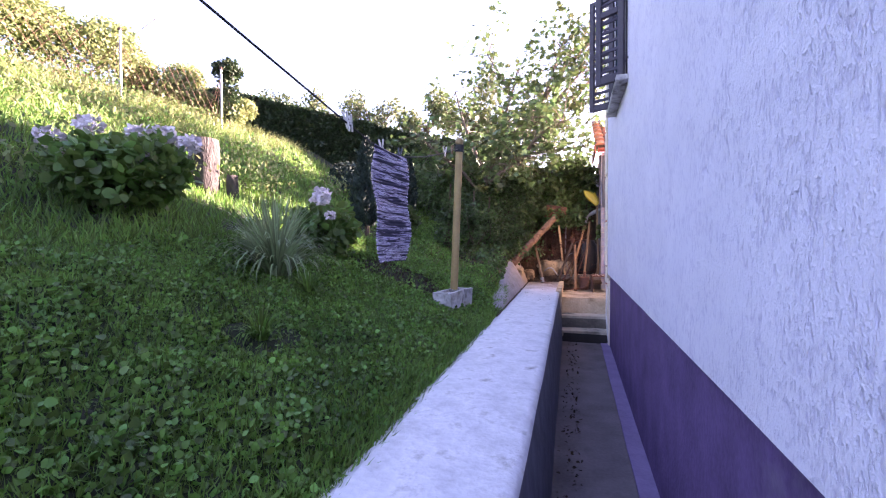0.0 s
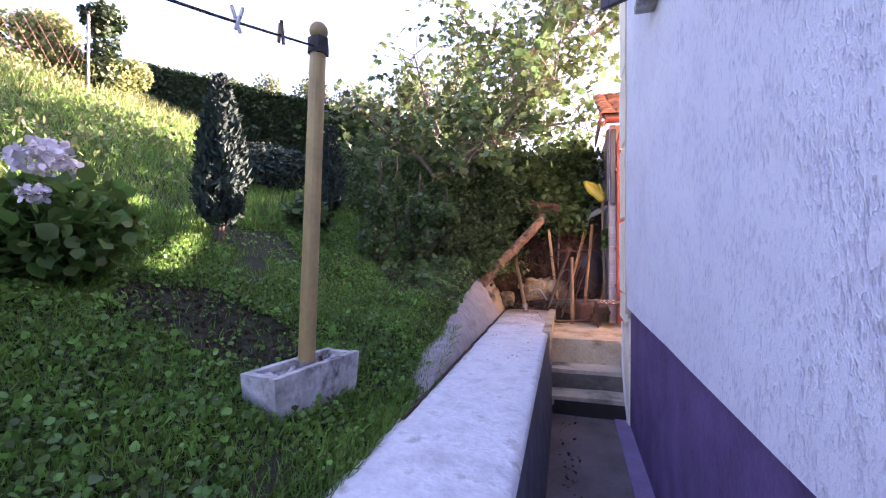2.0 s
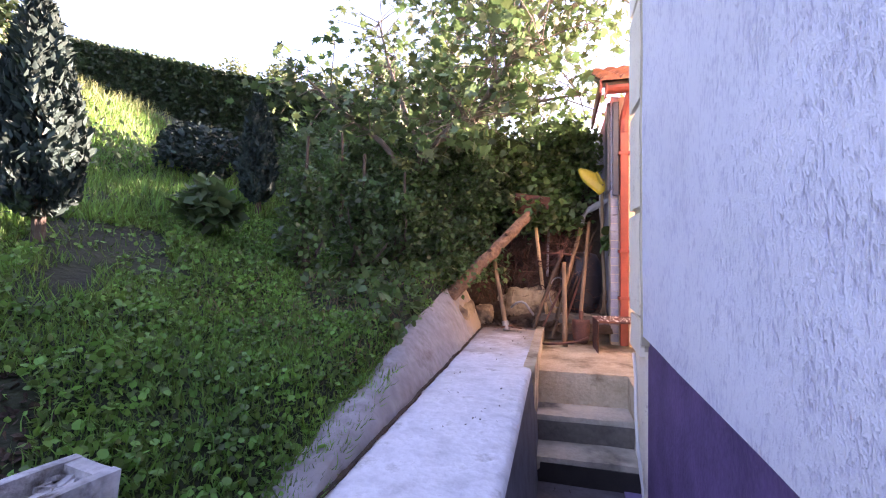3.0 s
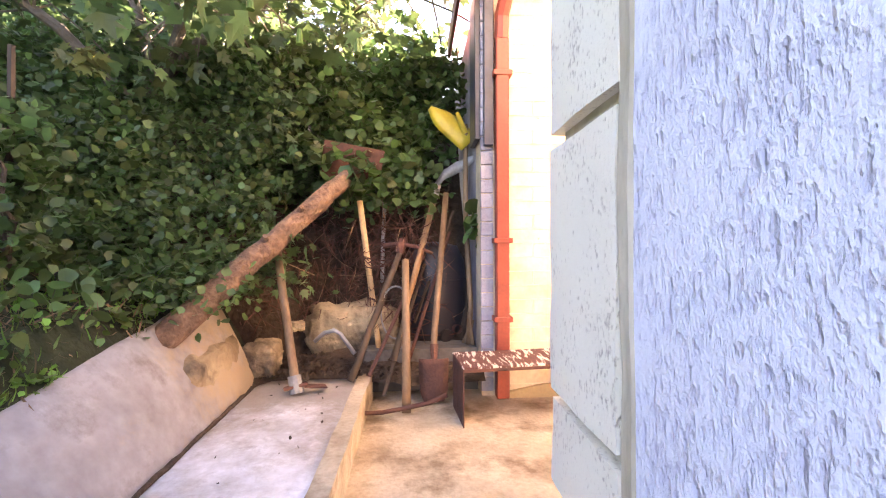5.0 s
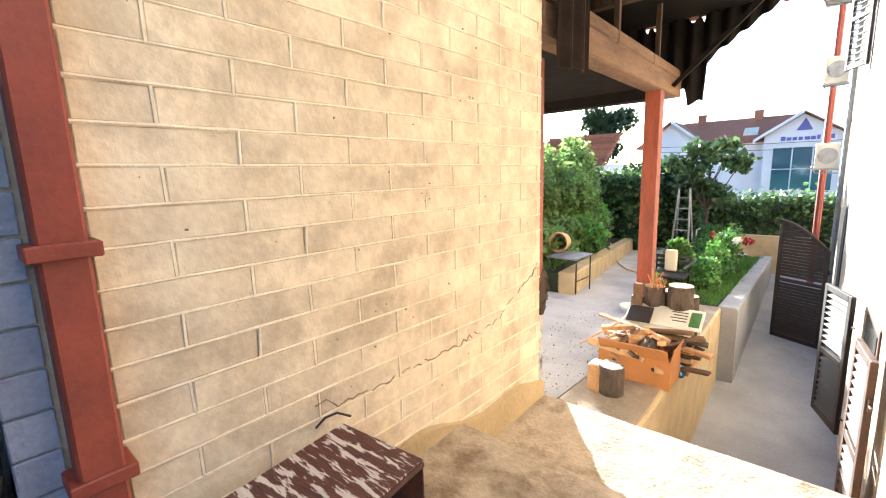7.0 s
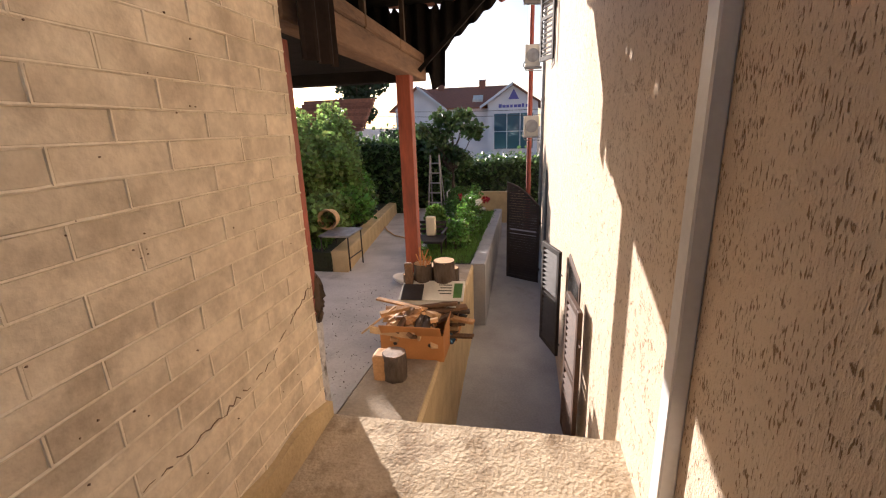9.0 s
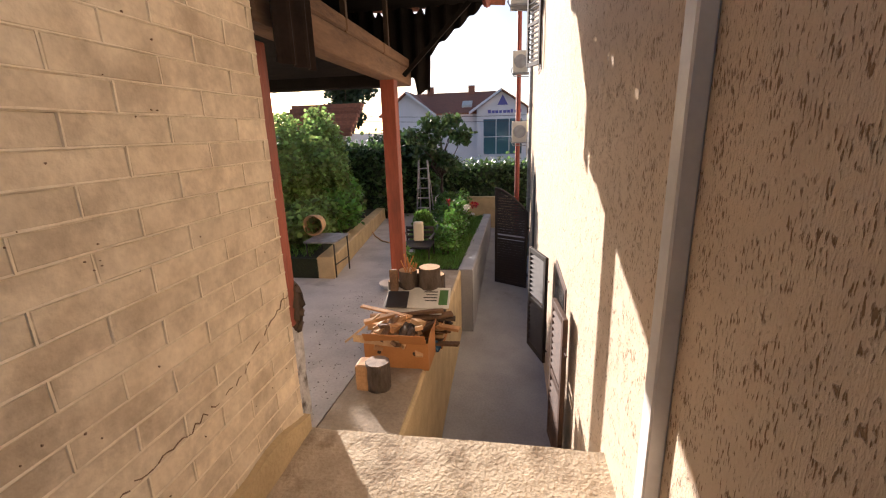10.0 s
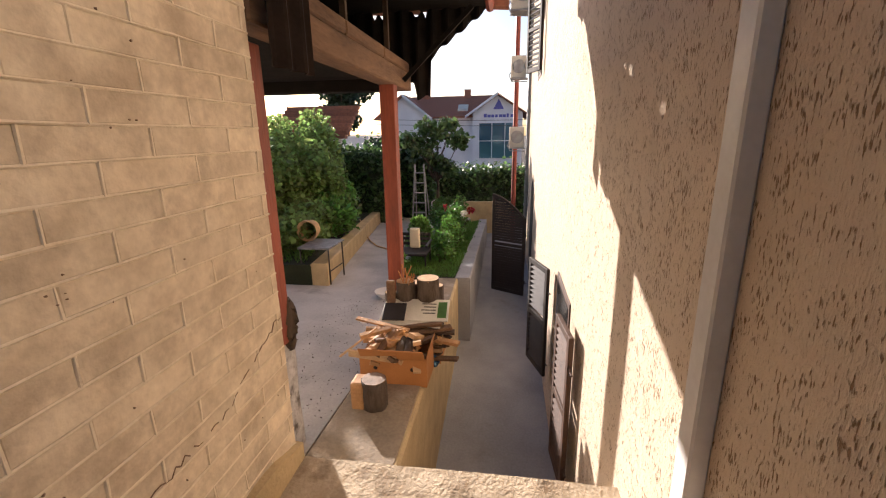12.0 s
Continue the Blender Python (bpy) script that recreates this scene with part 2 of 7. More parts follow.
def stucco(name, a, pit, stretch, pit_scale, at, bump=0.55, base_var=0.10, rough=0.92, deep=0.006):
    """Dragged rough-cast: smooth ground with elongated torn pits and small grains."""
    m = bpy.data.materials.new(name)
    m.use_nodes = True
    N, L = m.node_tree.nodes, m.node_tree.links
    p = N["Principled BSDF"]
    p.inputs["Roughness"].default_value = rough
    tc = N.new("ShaderNodeTexCoord")
    mp = N.new("ShaderNodeMapping")
    mp.inputs["Scale"].default_value = stretch
    L.new(tc.outputs["Object"], mp.inputs["Vector"])
    def nz(scale, detail, src):
        n = N.new("ShaderNodeTexNoise")
        n.inputs["Scale"].default_value, n.inputs["Detail"].default_value = scale, detail
        L.new(src, n.inputs["Vector"])
        return n.outputs["Fac"]
    f1 = nz(pit_scale, 4.5, mp.outputs[0])
    f2 = nz(2.2, 4, tc.outputs["Object"])
    f3 = nz(150, 2, tc.outputs["Object"])
    f4 = nz(pit_scale * 0.10, 3, tc.outputs["Object"])
    add = N.new("ShaderNodeMath")
    add.operation = "MULTIPLY_ADD"
    L.new(f4, add.inputs[0])
    add.inputs[1].default_value = 0.45
    L.new(f1, add.inputs[2])
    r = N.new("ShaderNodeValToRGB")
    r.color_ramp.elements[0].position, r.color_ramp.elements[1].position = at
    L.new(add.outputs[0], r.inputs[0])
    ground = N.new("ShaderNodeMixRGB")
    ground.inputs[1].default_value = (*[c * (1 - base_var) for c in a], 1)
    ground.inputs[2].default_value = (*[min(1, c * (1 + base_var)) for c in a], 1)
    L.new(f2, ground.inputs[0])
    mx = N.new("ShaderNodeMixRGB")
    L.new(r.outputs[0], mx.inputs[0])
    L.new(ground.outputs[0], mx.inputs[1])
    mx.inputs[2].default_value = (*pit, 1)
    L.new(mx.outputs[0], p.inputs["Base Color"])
    h = N.new("ShaderNodeMath")
    h.operation = "MULTIPLY_ADD"
    L.new(r.outputs[0], h.inputs[0])
    h.inputs[1].default_value = -1.0
    h2 = N.new("ShaderNodeMath")
    h2.operation = "MULTIPLY_ADD"
    L.new(f3, h2.inputs[0])
    h2.inputs[1].default_value = 0.35
    L.new(f1, h2.inputs[2])
    L.new(h2.outputs[0], h.inputs[2])
    bp = N.new("ShaderNodeBump")
    bp.inputs["Strength"].default_value, bp.inputs["Distance"].default_value = bump, deep
    L.new(h.outputs[0], bp.inputs["Height"])
    L.new(bp.outputs[0], p.inputs["Normal"])
    return m


M["stucco"] = stucco("lavender_stucco", (0.85, 0.83, 0.93), (0.66, 0.63, 0.77), (1, 1, 0.42), 78, (0.72, 1.0), bump=1.0, deep=0.011)
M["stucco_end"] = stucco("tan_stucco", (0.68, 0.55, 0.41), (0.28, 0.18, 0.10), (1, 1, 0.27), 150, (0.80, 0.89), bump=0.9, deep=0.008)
M["quoin"] = stucco("cream_quoin_plaster", (0.95, 0.84, 0.68), (0.66, 0.55, 0.43), (1, 1, 0.6), 105, (0.82, 0.97), bump=0.9, deep=0.006)
glass = bpy.data.materials.new("blue_window_glass")
glass.use_nodes = True
_g = glass.node_tree.nodes["Principled BSDF"]
_g.inputs["Base Color"].default_value, _g.inputs["Roughness"].default_value, _g.inputs["Metallic"].default_value = (0.10, 0.22, 0.34, 1), 0.08, 0.6
M["glass"] = glass
dark_glass = bpy.data.materials.new("dark_window_glass")
dark_glass.use_nodes = True
_d = dark_glass.node_tree.nodes["Principled BSDF"]
_d.inputs["Base Color"].default_value, _d.inputs["Roughness"].default_value = (0.02, 0.018, 0.016, 1), 0.15
M["dark_glass"] = dark_glass
# lighter copy of the louvre brown, with the sunlight put into its colour
M["shutter_sun"] = mat("sunlit_brown_louvre_paint", (0.10, 0.05, 0.03), (0.05, 0.027, 0.018), 8, 0.75, 0.3, 60)
# little gloss, so that the porch underside stays dark
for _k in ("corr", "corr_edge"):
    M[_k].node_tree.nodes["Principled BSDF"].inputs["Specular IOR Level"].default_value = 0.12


def stain(key, axis, lo, hi, colour, scale=3.0, amount=0.85):
    """Dust and dirt that gather towards one end of a surface, with a ragged outline."""
    N, L = M[key].node_tree.nodes, M[key].node_tree.links
    p = N["Principled BSDF"]
    old = p.inputs["Base Color"].links[0].from_socket
    tc = N.new("ShaderNodeTexCoord")
    sep = N.new("ShaderNodeSeparateXYZ")
    L.new(tc.outputs["Object"], sep.inputs[0])
    mr = N.new("ShaderNodeMapRange")
    mr.inputs["From Min"].default_value, mr.inputs["From Max"].default_value = lo, hi
    mr.inputs["To Min"].default_value, mr.inputs["To Max"].default_value = -0.35, 0.35
    L.new(sep.outputs[axis], mr.inputs[0])
    n = N.new("ShaderNodeTexNoise")
    n.inputs["Scale"].default_value, n.inputs["Detail"].default_value, n.inputs["Roughness"].default_value = scale, 8.0, 0.7
    L.new(tc.outputs["Object"], n.inputs["Vector"])
    ad = N.new("ShaderNodeMath")
    L.new(mr.outputs[0], ad.inputs[0])
    L.new(n.outputs["Fac"], ad.inputs[1])
    r = N.new("ShaderNodeValToRGB")
    r.color_ramp.elements[0].position, r.color_ramp.elements[1].position = 0.42, 0.68
    r.color_ramp.elements[1].color = (amount, amount, amount, 1)
    L.new(ad.outputs[0], r.inputs[0])
    mx = N.new("ShaderNodeMixRGB")
    mx.inputs[2].default_value = (*colour, 1)
    L.new(r.outputs[0], mx.inputs[0])
    L.new(old, mx.inputs[1])
    L.new(mx.outputs[0], p.inputs["Base Color"])


stain("ledge", "Y", 5.6, 8.6, (0.30, 0.25, 0.20), 3.0)
stain("retwall", "Y", 7.0, 8.6, (0.42, 0.31, 0.19), 4.0)


# ---- mesh tools ----
def part(name, bm, material, parent=None, label=""):
    me = bpy.data.meshes.new(name)
    bm.to_mesh(me)
    bm.free()
    me.materials.append(M[material])
    ob = new(name, me)
    if parent:
        ob.parent = parent
        ob.matrix_parent_inverse = parent.matrix_basis.inverted()
    if label:
        ob["label"] = label
    return ob


def smooth(ob, on=True):
    ob.data.polygons.foreach_set("use_smooth", [on] * len(ob.data.polygons))
    return ob


def thing(name, at, label, category, group="", kind=""):
    e = new(name)
    e.location = at
    e.matrix_basis = Matrix.Translation(at)
    e.empty_display_size = 0.1
    return tagged(e, label, category, group, kind)


def box(x0, x1, y0, y1, z0, z1, bevel=0.0, bm=None, seg=1, m=None):
    bm = bm or bmesh.new()
    r = bmesh.ops.create_cube(bm, size=1.0)
    vs = r["verts"]
    for v in vs:
        v.co = Vector(((x0 + x1) / 2 + v.co.x * (x1 - x0), (y0 + y1) / 2 + v.co.y * (y1 - y0), (z0 + z1) / 2 + v.co.z * (z1 - z0)))
    if m:
        bmesh.ops.transform(bm, matrix=m, verts=vs)
    if bevel:
        bmesh.ops.bevel(bm, geom=list({e for v in vs for e in v.link_edges}), offset=bevel, segments=seg, affect="EDGES", profile=0.5)
    return bm


def rough_box(x0, x1, y0, y1, z0, z1, step, amp, seed=0, bm=None):
    """A box cut into a grid and worn by noise."""
    bm = bm or bmesh.new()
    s = box(x0, x1, y0, y1, z0, z1)
    for axis, a, b in ((0, x0, x1), (1, y0, y1), (2, z0, z1)):
        n = min(60, int((b - a) / step))
        for i in range(1, n):
            co, no = [0, 0, 0], [0, 0, 0]
            co[axis], no[axis] = a + (b - a) * i / n, 1
            bmesh.ops.bisect_plane(s, geom=s.verts[:] + s.edges[:] + s.faces[:], plane_co=co, plane_no=no)
    for v in s.verts:
        v.co += noise.noise_vector(v.co * 6 + Vector((seed, 0, 0))) * amp + noise.noise_vector(v.co * 1.7 + Vector((0, seed, 0))) * amp
    me = bpy.data.meshes.new("t")
    s.to_mesh(me)
    s.free()
    bm.from_mesh(me)
    bpy.data.meshes.remove(me)
    return bm


def tube(points, r0, r1=None, sides=8, bm=None, wob=0.0, caps=True):
    """A tapered tube through the points."""
    bm = bm or bmesh.new()
    pts = [Vector(p) for p in points]
    r1 = r0 if r1 is None else r1
    rings = []
    up = Vector((0, 0, 1))
    for i, p in enumerate(pts):
        d = (pts[min(i + 1, len(pts) - 1)] - pts[max(i - 1, 0)]).normalized()
        a = d.cross(up if abs(d.z) < 0.9 else Vector((1, 0, 0))).normalized()
        b = d.cross(a)
        r = r0 + (r1 - r0) * i / max(1, len(pts) - 1)
        ring = []
        for k in range(sides):
            t = 2 * math.pi * k / sides
            rr = r * (1 + wob * noise.noise(p * 9 + Vector((k, 0, i))))
            ring.append(bm.verts.new(p + a * math.cos(t) * rr + b * math.sin(t) * rr))
        rings.append(ring)
    for q, w in zip(rings, rings[1:]):
        for k in range(sides):
            bm.faces.new((q[k], q[(k + 1) % sides], w[(k + 1) % sides], w[k]))
    if caps:
        bm.faces.new(rings[0][::-1])
        bm.faces.new(rings[-1])
    bmesh.ops.recalc_face_normals(bm, faces=bm.faces)
    return bm


def line(a, b, n=6, sag=0.0, wander=0.0, seed=0):
    a, b = Vector(a), Vector(b)
    out = []
    for i in range(n + 1):
        t = i / n
        p = a.lerp(b, t) - Vector((0, 0, sag * 4 * t * (1 - t)))
        if wander and 0 < i < n:
            p += noise.noise_vector(Vector((seed * 3.1, i * 0.9, 0))) * wander
        out.append(p)
    return out


def np_mesh(name, V, F, material, parent=None):
    """A triangle mesh from arrays."""
    V, F = np.asarray(V, np.float32), np.asarray(F, np.int32)
    me = bpy.data.meshes.new(name)
    me.vertices.add(len(V))
    me.vertices.foreach_set("co", V.ravel())
    me.loops.add(F.size)
    me.loops.foreach_set("vertex_index", F.ravel())
    me.polygons.add(len(F))
    me.polygons.foreach_set("loop_start", np.arange(0, F.size, F.shape[1], dtype=np.int32))
    me.update(calc_edges=True)
    me.materials.append(M[material])
    ob = new(name, me)
    if parent:
        ob.parent = parent
        ob.matrix_parent_inverse = parent.matrix_basis.inverted()
    return ob


rng = np.random.default_rng(7)


def leaf_shape(kind):
    """Outline of one leaf: (u across, v along, w up), and its fan."""
    if kind == "oval":
        o = [(0, 0, 0), (0.28, 0.25, 0.06), (0.30, 0.6, 0.05), (0, 1, -0.05), (-0.30, 0.6, 0.05), (-0.28, 0.25, 0.06)]
        return np.array(o), np.array([(0, 1, 2), (0, 2, 3), (0, 3, 4), (0, 4, 5)])
    if kind == "round":
        o = [(0, 0, 0), (0.40, 0.05, 0.05), (0.52, 0.45, 0.07), (0.26, 0.85, 0.02), (0, 1, -0.06), (-0.26, 0.85, 0.02), (-0.52, 0.45, 0.07), (-0.40, 0.05, 0.05)]
        return np.array(o), np.array([(0, i, i + 1) for i in range(1, 7)])
    if kind == "fig":
        o = [(0, 0.25, 0), (0, 0, 0), (0.22, 0.12, 0.03), (0.50, 0.30, 0.02), (0.26, 0.40, 0.05), (0.46, 0.74, 0), (0.16, 0.60, 0.05), (0, 1, -0.08),
             (-0.16, 0.60, 0.05), (-0.46, 0.74, 0), (-0.26, 0.40, 0.05), (-0.50, 0.30, 0.02), (-0.22, 0.12, 0.03)]
        return np.array(o), np.array([(0, i, i + 1) for i in range(1, 12)] + [(0, 12, 1)])
    if kind == "blade":
        o = [(-0.5, 0, 0), (0.5, 0, 0), (0.32, 0.55, 0.10), (-0.32, 0.55, 0.10), (0, 1, 0.38)]
        return np.array(o), np.array([(0, 1, 2), (0, 2, 3), (3, 2, 4)])
    o = [(0, 0, 0), (0.3, 0.5, 0.05), (0, 1, 0), (-0.3, 0.5, 0.05)]
    return np.array(o), np.array([(0, 1, 2), (0, 2, 3)])


def leaves(name, C, size, material, kind="oval", lean=None, spread=1.0, parent=None, width=1.0):
    """One mesh of many leaves at the places C; lean: the way they point on the whole."""
    C = np.asarray(C, float)
    n = len(C)
    T, F = leaf_shape(kind)
    along = rng.normal(size=(n, 3)) * spread
    if lean is not None:
        along += np.asarray(lean)
    along /= np.linalg.norm(along, axis=1)[:, None] + 1e-9
    side = np.cross(along, rng.normal(size=(n, 3)) * 0.6 + np.array([0, 0, 1.0]))
    side /= np.linalg.norm(side, axis=1)[:, None] + 1e-9
    nor = np.cross(side, along)
    s = np.asarray(size, float) * np.ones(n) * rng.uniform(0.6, 1.25, n)
    w = np.asarray(width, float)
    V = (C[:, None, :] + s[:, None, None] * (T[None, :, 0:1] * w * side[:, None, :] + T[None, :, 1:2] * along[:, None, :] + T[None, :, 2:3] * nor[:, None, :])).reshape(-1, 3)
    FF = (F[None] + (np.arange(n) * len(T))[:, None, None]).reshape(-1, 3)
    return np_mesh(name, V, FF, material, parent)


def blob(centers, radii, n, shell=0.55):
    """n places in a cloud of ellipsoids, thicker towards their skins."""
    centers, radii = np.asarray(centers, float), np.asarray(radii, float)
    k = rng.integers(0, len(centers), n)
    d = rng.normal(size=(n, 3))
    d /= np.linalg.norm(d, axis=1)[:, None]
    r = shell + (1 - shell) * rng.random(n) ** 0.5
    return centers[k] + d * radii[k] * r[:, None]


def hill(x, y):
    """The height of the garden slope."""
    d = np.maximum(0, -np.asarray(x, float) - 0.72)
    z = np.interp(d, [0, 0.08, 0.35, 1, 2, 3.3, 6.2, 8, 12, 30, 400], [0.66, 0.70, 0.79, 1.0, 1.40, 1.98, 3.62, 4.3, 5.0, 6.5, 12])
    z = z + 0.12 * np.clip(np.asarray(y, float) - 4, 0, 6.5) * np.clip((d - 0.22) / 0.22, 0, 1) * (1 - 0.55 * np.clip((d - 2.4) / 2.0, 0, 1))
    return z + 0.03 * np.sin(np.asarray(x) * 3.1 + np.asarray(y) * 1.7) * np.minimum(1, d) + 0.02 * np.sin(np.asarray(y) * 5.3) * np.minimum(1, d)


# ---- the setting ----
def setting(name, bm, material, label):
    return tagged(part(name, bm, material), label, "structure", kind="structure")


def grid_mesh(name, xs, ys, fz, material, label):
    X, Y = np.meshgrid(xs, ys, indexing="ij")
    V = np.stack([X, Y, fz(X, Y)], -1).reshape(-1, 3)
    ny = len(ys)
    i, j = np.meshgrid(np.arange(len(xs) - 1), np.arange(ny - 1), indexing="ij")
    a = (i * ny + j).ravel()
    F = np.concatenate([np.stack([a, a + ny, a + ny + 1], 1), np.stack([a, a + ny + 1, a + 1], 1)])
    ob = np_mesh(name, V, F, material)
    smooth(ob)
    return tagged(ob, label, "ground", kind="structure")


def slope_z(x):
    """The yard falls gently away from the shed."""
    return 0.02 - 0.062 * (np.asarray(x, float) - 2.6)


_far = np.concatenate([-np.geomspace(900, 70, 8), np.arange(-60, 61, 10.0), np.geomspace(70, 900, 8)])
grid_mesh("ground", _far, _far, lambda x, y: -1.75 + 0 * x + 0.02 * np.maximum(0, y - 30), "soil", "distant dull green and brown open ground")
gx = np.concatenate([[-120, -80, -50, -30, -20], np.arange(-16, -5, 0.5), np.arange(-5, -0.70, 0.1), [-0.70]])
gy = np.concatenate([[-60, -40, -20, -10], np.arange(-6, 0, 0.5), np.arange(0, 9, 0.12), np.arange(9, 14, 0.5), [20, 40, 90]])


def lawn_z(x, y):
    z = hill(x, y)
    for i, (fx, fy, h) in enumerate(((9, 7, 0.012), (17, 15, 0.008), (4, 3.1, 0.02))):
        z = z + h * np.sin(x * fx + i) * np.cos(y * fy + 2 * i) * np.clip((-x - 0.75) * 2, 0, 1)
    return z


grid_mesh("lawn", gx, gy, lawn_z, "lawn", "sloping garden lawn, green with bare brown patches")

# house: stuccoed long wall, purple plinth, end wall facing the passage
WX, WY = 0.44, 6.88
setting("wall_west", rough_box(WX, WX + 0.3, -8, WY - 0.388, 1.03, 7.4, 0.4, 0.004), "stucco", "pale lavender rough-cast house wall with vertical scrape marks")
setting("plinth_west", rough_box(WX + 0.035, WX + 0.3, -8, WY - 0.03, -0.2, 1.032, 0.3, 0.003), "plinth", "dark purple painted plinth along the house wall")
setting("plinth_corner", rough_box(WX + 0.02, WX + 0.31, WY - 0.36, WY + 0.0, -0.2, 0.93, 0.1, 0.004), "quoin", "bare cream plaster corner of the plinth")
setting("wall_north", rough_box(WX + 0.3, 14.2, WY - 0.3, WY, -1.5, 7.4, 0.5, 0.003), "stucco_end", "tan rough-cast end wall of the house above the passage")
setting("wall_east", box(13.9, 14.2, -8, WY - 0.3, -1.5, 7.4), "stucco_end", "tan rough-cast far wall of the house")
setting("wall_south", box(WX, 14.2, -8.3, -8.0, -1.5, 7.4), "stucco", "pale lavender back wall of the house")
setting("house_roof", box(WX - 0.5, 14.6, -8.6, WY + 0.35, 7.4, 7.55), "tile", "flat-looking eaves of the tall house roof")

# ledge beside the sunken path
def ledge_mesh():
    bm = bmesh.new()
    ys = np.arange(-8, 8.36, 0.12)
    rows = []
    for y in ys:
        w = noise.noise(Vector((y * 1.3, 0, 0))) * 0.014
        inn = -0.15 - 0.011 * max(0, min(8, y)) + w * 0.4
        out = -0.70 - 0.018 * max(0, min(8.4, y)) + w * 2.5
        zt = 0.725
        prof = [(out - 0.10, 0.5), (out - 0.03, zt - 0.02 + w), (out + 0.03, zt + w * 0.5), (out * 0.62 + inn * 0.38, zt + 0.008 + w * 0.4), (inn - 0.045, zt + 0.004), (inn - 0.012, zt - 0.006), (inn, zt - 0.03)]
        rows.append([bm.verts.new((x, y, z)) for x, z in prof])
    for a, b in zip(rows, rows[1:]):
        for k in range(len(a) - 1):
            bm.faces.new((a[k], a[k + 1], b[k + 1], b[k]))
    bm.faces.new(rows[-1])
    bmesh.ops.recalc_face_normals(bm, faces=bm.faces)
    if sum(f.normal.z for f in bm.faces) < 0:
        bmesh.ops.reverse_faces(bm, faces=bm.faces)
    return bm


smooth(setting("ledge", ledge_mesh(), "ledge", "broad white-painted concrete ledge with worn ragged edge"))


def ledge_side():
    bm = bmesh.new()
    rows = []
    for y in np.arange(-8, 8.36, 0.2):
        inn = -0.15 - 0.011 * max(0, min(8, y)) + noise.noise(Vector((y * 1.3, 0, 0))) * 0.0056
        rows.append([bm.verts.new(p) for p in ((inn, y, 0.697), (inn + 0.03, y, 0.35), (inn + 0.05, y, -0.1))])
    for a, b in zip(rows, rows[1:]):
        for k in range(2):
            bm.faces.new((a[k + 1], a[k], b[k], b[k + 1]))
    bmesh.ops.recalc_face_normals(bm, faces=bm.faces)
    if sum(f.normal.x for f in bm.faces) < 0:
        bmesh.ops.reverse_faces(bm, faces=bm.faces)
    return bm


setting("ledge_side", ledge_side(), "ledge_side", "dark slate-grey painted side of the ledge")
setting("path", rough_box(-0.3, 0.36, -8, 6.7, -0.3, 0.0, 0.15, 0.004), "path", "narrow damp concrete path between ledge and house")
setting("path_strip", rough_box(0.361, 0.49, -8, 6.66, -0.3, 0.012, 0.15, 0.003), "path_trim", "purple painted strip at the foot of the plinth")

# steps up to the landing
STEPS = ((6.66, 6.94, 0.165), (6.93, 7.22, 0.345))
steps = thing("steps", (0.14, 6.9, 0), "worn grey concrete steps with black lower riser", "steps", kind="structure")
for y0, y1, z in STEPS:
    # dark facing sets each riser off from the paler tread, lowest one black
    part("riser", rough_box(-0.20, 0.46, y0 - 0.006, y0 + 0.02, z - 0.22, z - 0.035, 0.05, 0.004), "conc_dark" if z > 0.2 else "black", steps, "thin dark riser facing")
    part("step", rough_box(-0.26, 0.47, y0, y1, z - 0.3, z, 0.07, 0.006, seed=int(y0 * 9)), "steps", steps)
setting("landing", rough_box(-0.27, 1.78, 7.21, 8.52, 0.2, 0.59, 0.09, 0.006), "landing", "dusty ochre concrete landing between shed and house")
setting("landing_side", rough_box(0.46, 1.78, WY - 0.02, 7.215, 0.2, 0.585, 0.09, 0.005), "landing", "dusty concrete landing by the house corner")
setting("landing_lower", rough_box(1.77, 2.54, WY - 0.02, 8.5, -1.4, 0.40, 0.09, 0.007), "landing", "lower sandy concrete step edge above the alley")
setting("kerb_upstand", rough_box(-0.275, -0.20, 6.75, 8.36, 0.3, 0.745, 0.08, 0.006), "landing", "thin cream plastered upstand between ledge and steps")
setting("slab", rough_box(-0.30, 0.46, 8.5, 9.5, 0.4, 0.85, 0.08, 0.012), "conc_dark", "stained rough concrete slab in front of the bank")


def strip(name, rows, material, label):
    bm = bmesh.new()
    vs = [[bm.verts.new(p) for p in r] for r in rows]
    for a, b in zip(vs, vs[1:]):
        for k in range(len(a) - 1):
            bm.faces.new((a[k], a[k + 1], b[k + 1], b[k]))
    bmesh.ops.recalc_face_normals(bm, faces=bm.faces)
    if sum((f.normal.z + f.normal.x * 0.3 - f.normal.y * 0.3) * f.calc_area() for f in bm.faces) < 0:
        bmesh.ops.reverse_faces(bm, faces=bm.faces)
    return smooth(setting(name, bm, material, label))


def ret_rows():
    rows = []
    for y in np.arange(4.5, 8.31, 0.1):
        h = 0.15 * max(0, y - 4.9) - 0.05 * max(0.0, (4.9 - y) / 0.4) + 0.05 * noise.noise(Vector((y * 2.5, 3, 0)))
        base = -0.70 - 0.018 * y + 0.005
        w = 0.02 * noise.noise(Vector((y * 3, 7, 0)))
        k = max(0.0, min(1.0, (y - 4.9) / 2.2))
        rows.append([(base, y, 0.70), (base - 0.08 * k + w, y, 0.73 + h * 0.35), (base - 0.18 * k + w, y, 0.73 + h * 0.75), (base - 0.25 * k + w, y, 0.73 + h), (base - 0.36 * k, y, 0.73 + h + 0.015), (base - 0.55, y, 0.75 + h * 0.5)])
    return rows


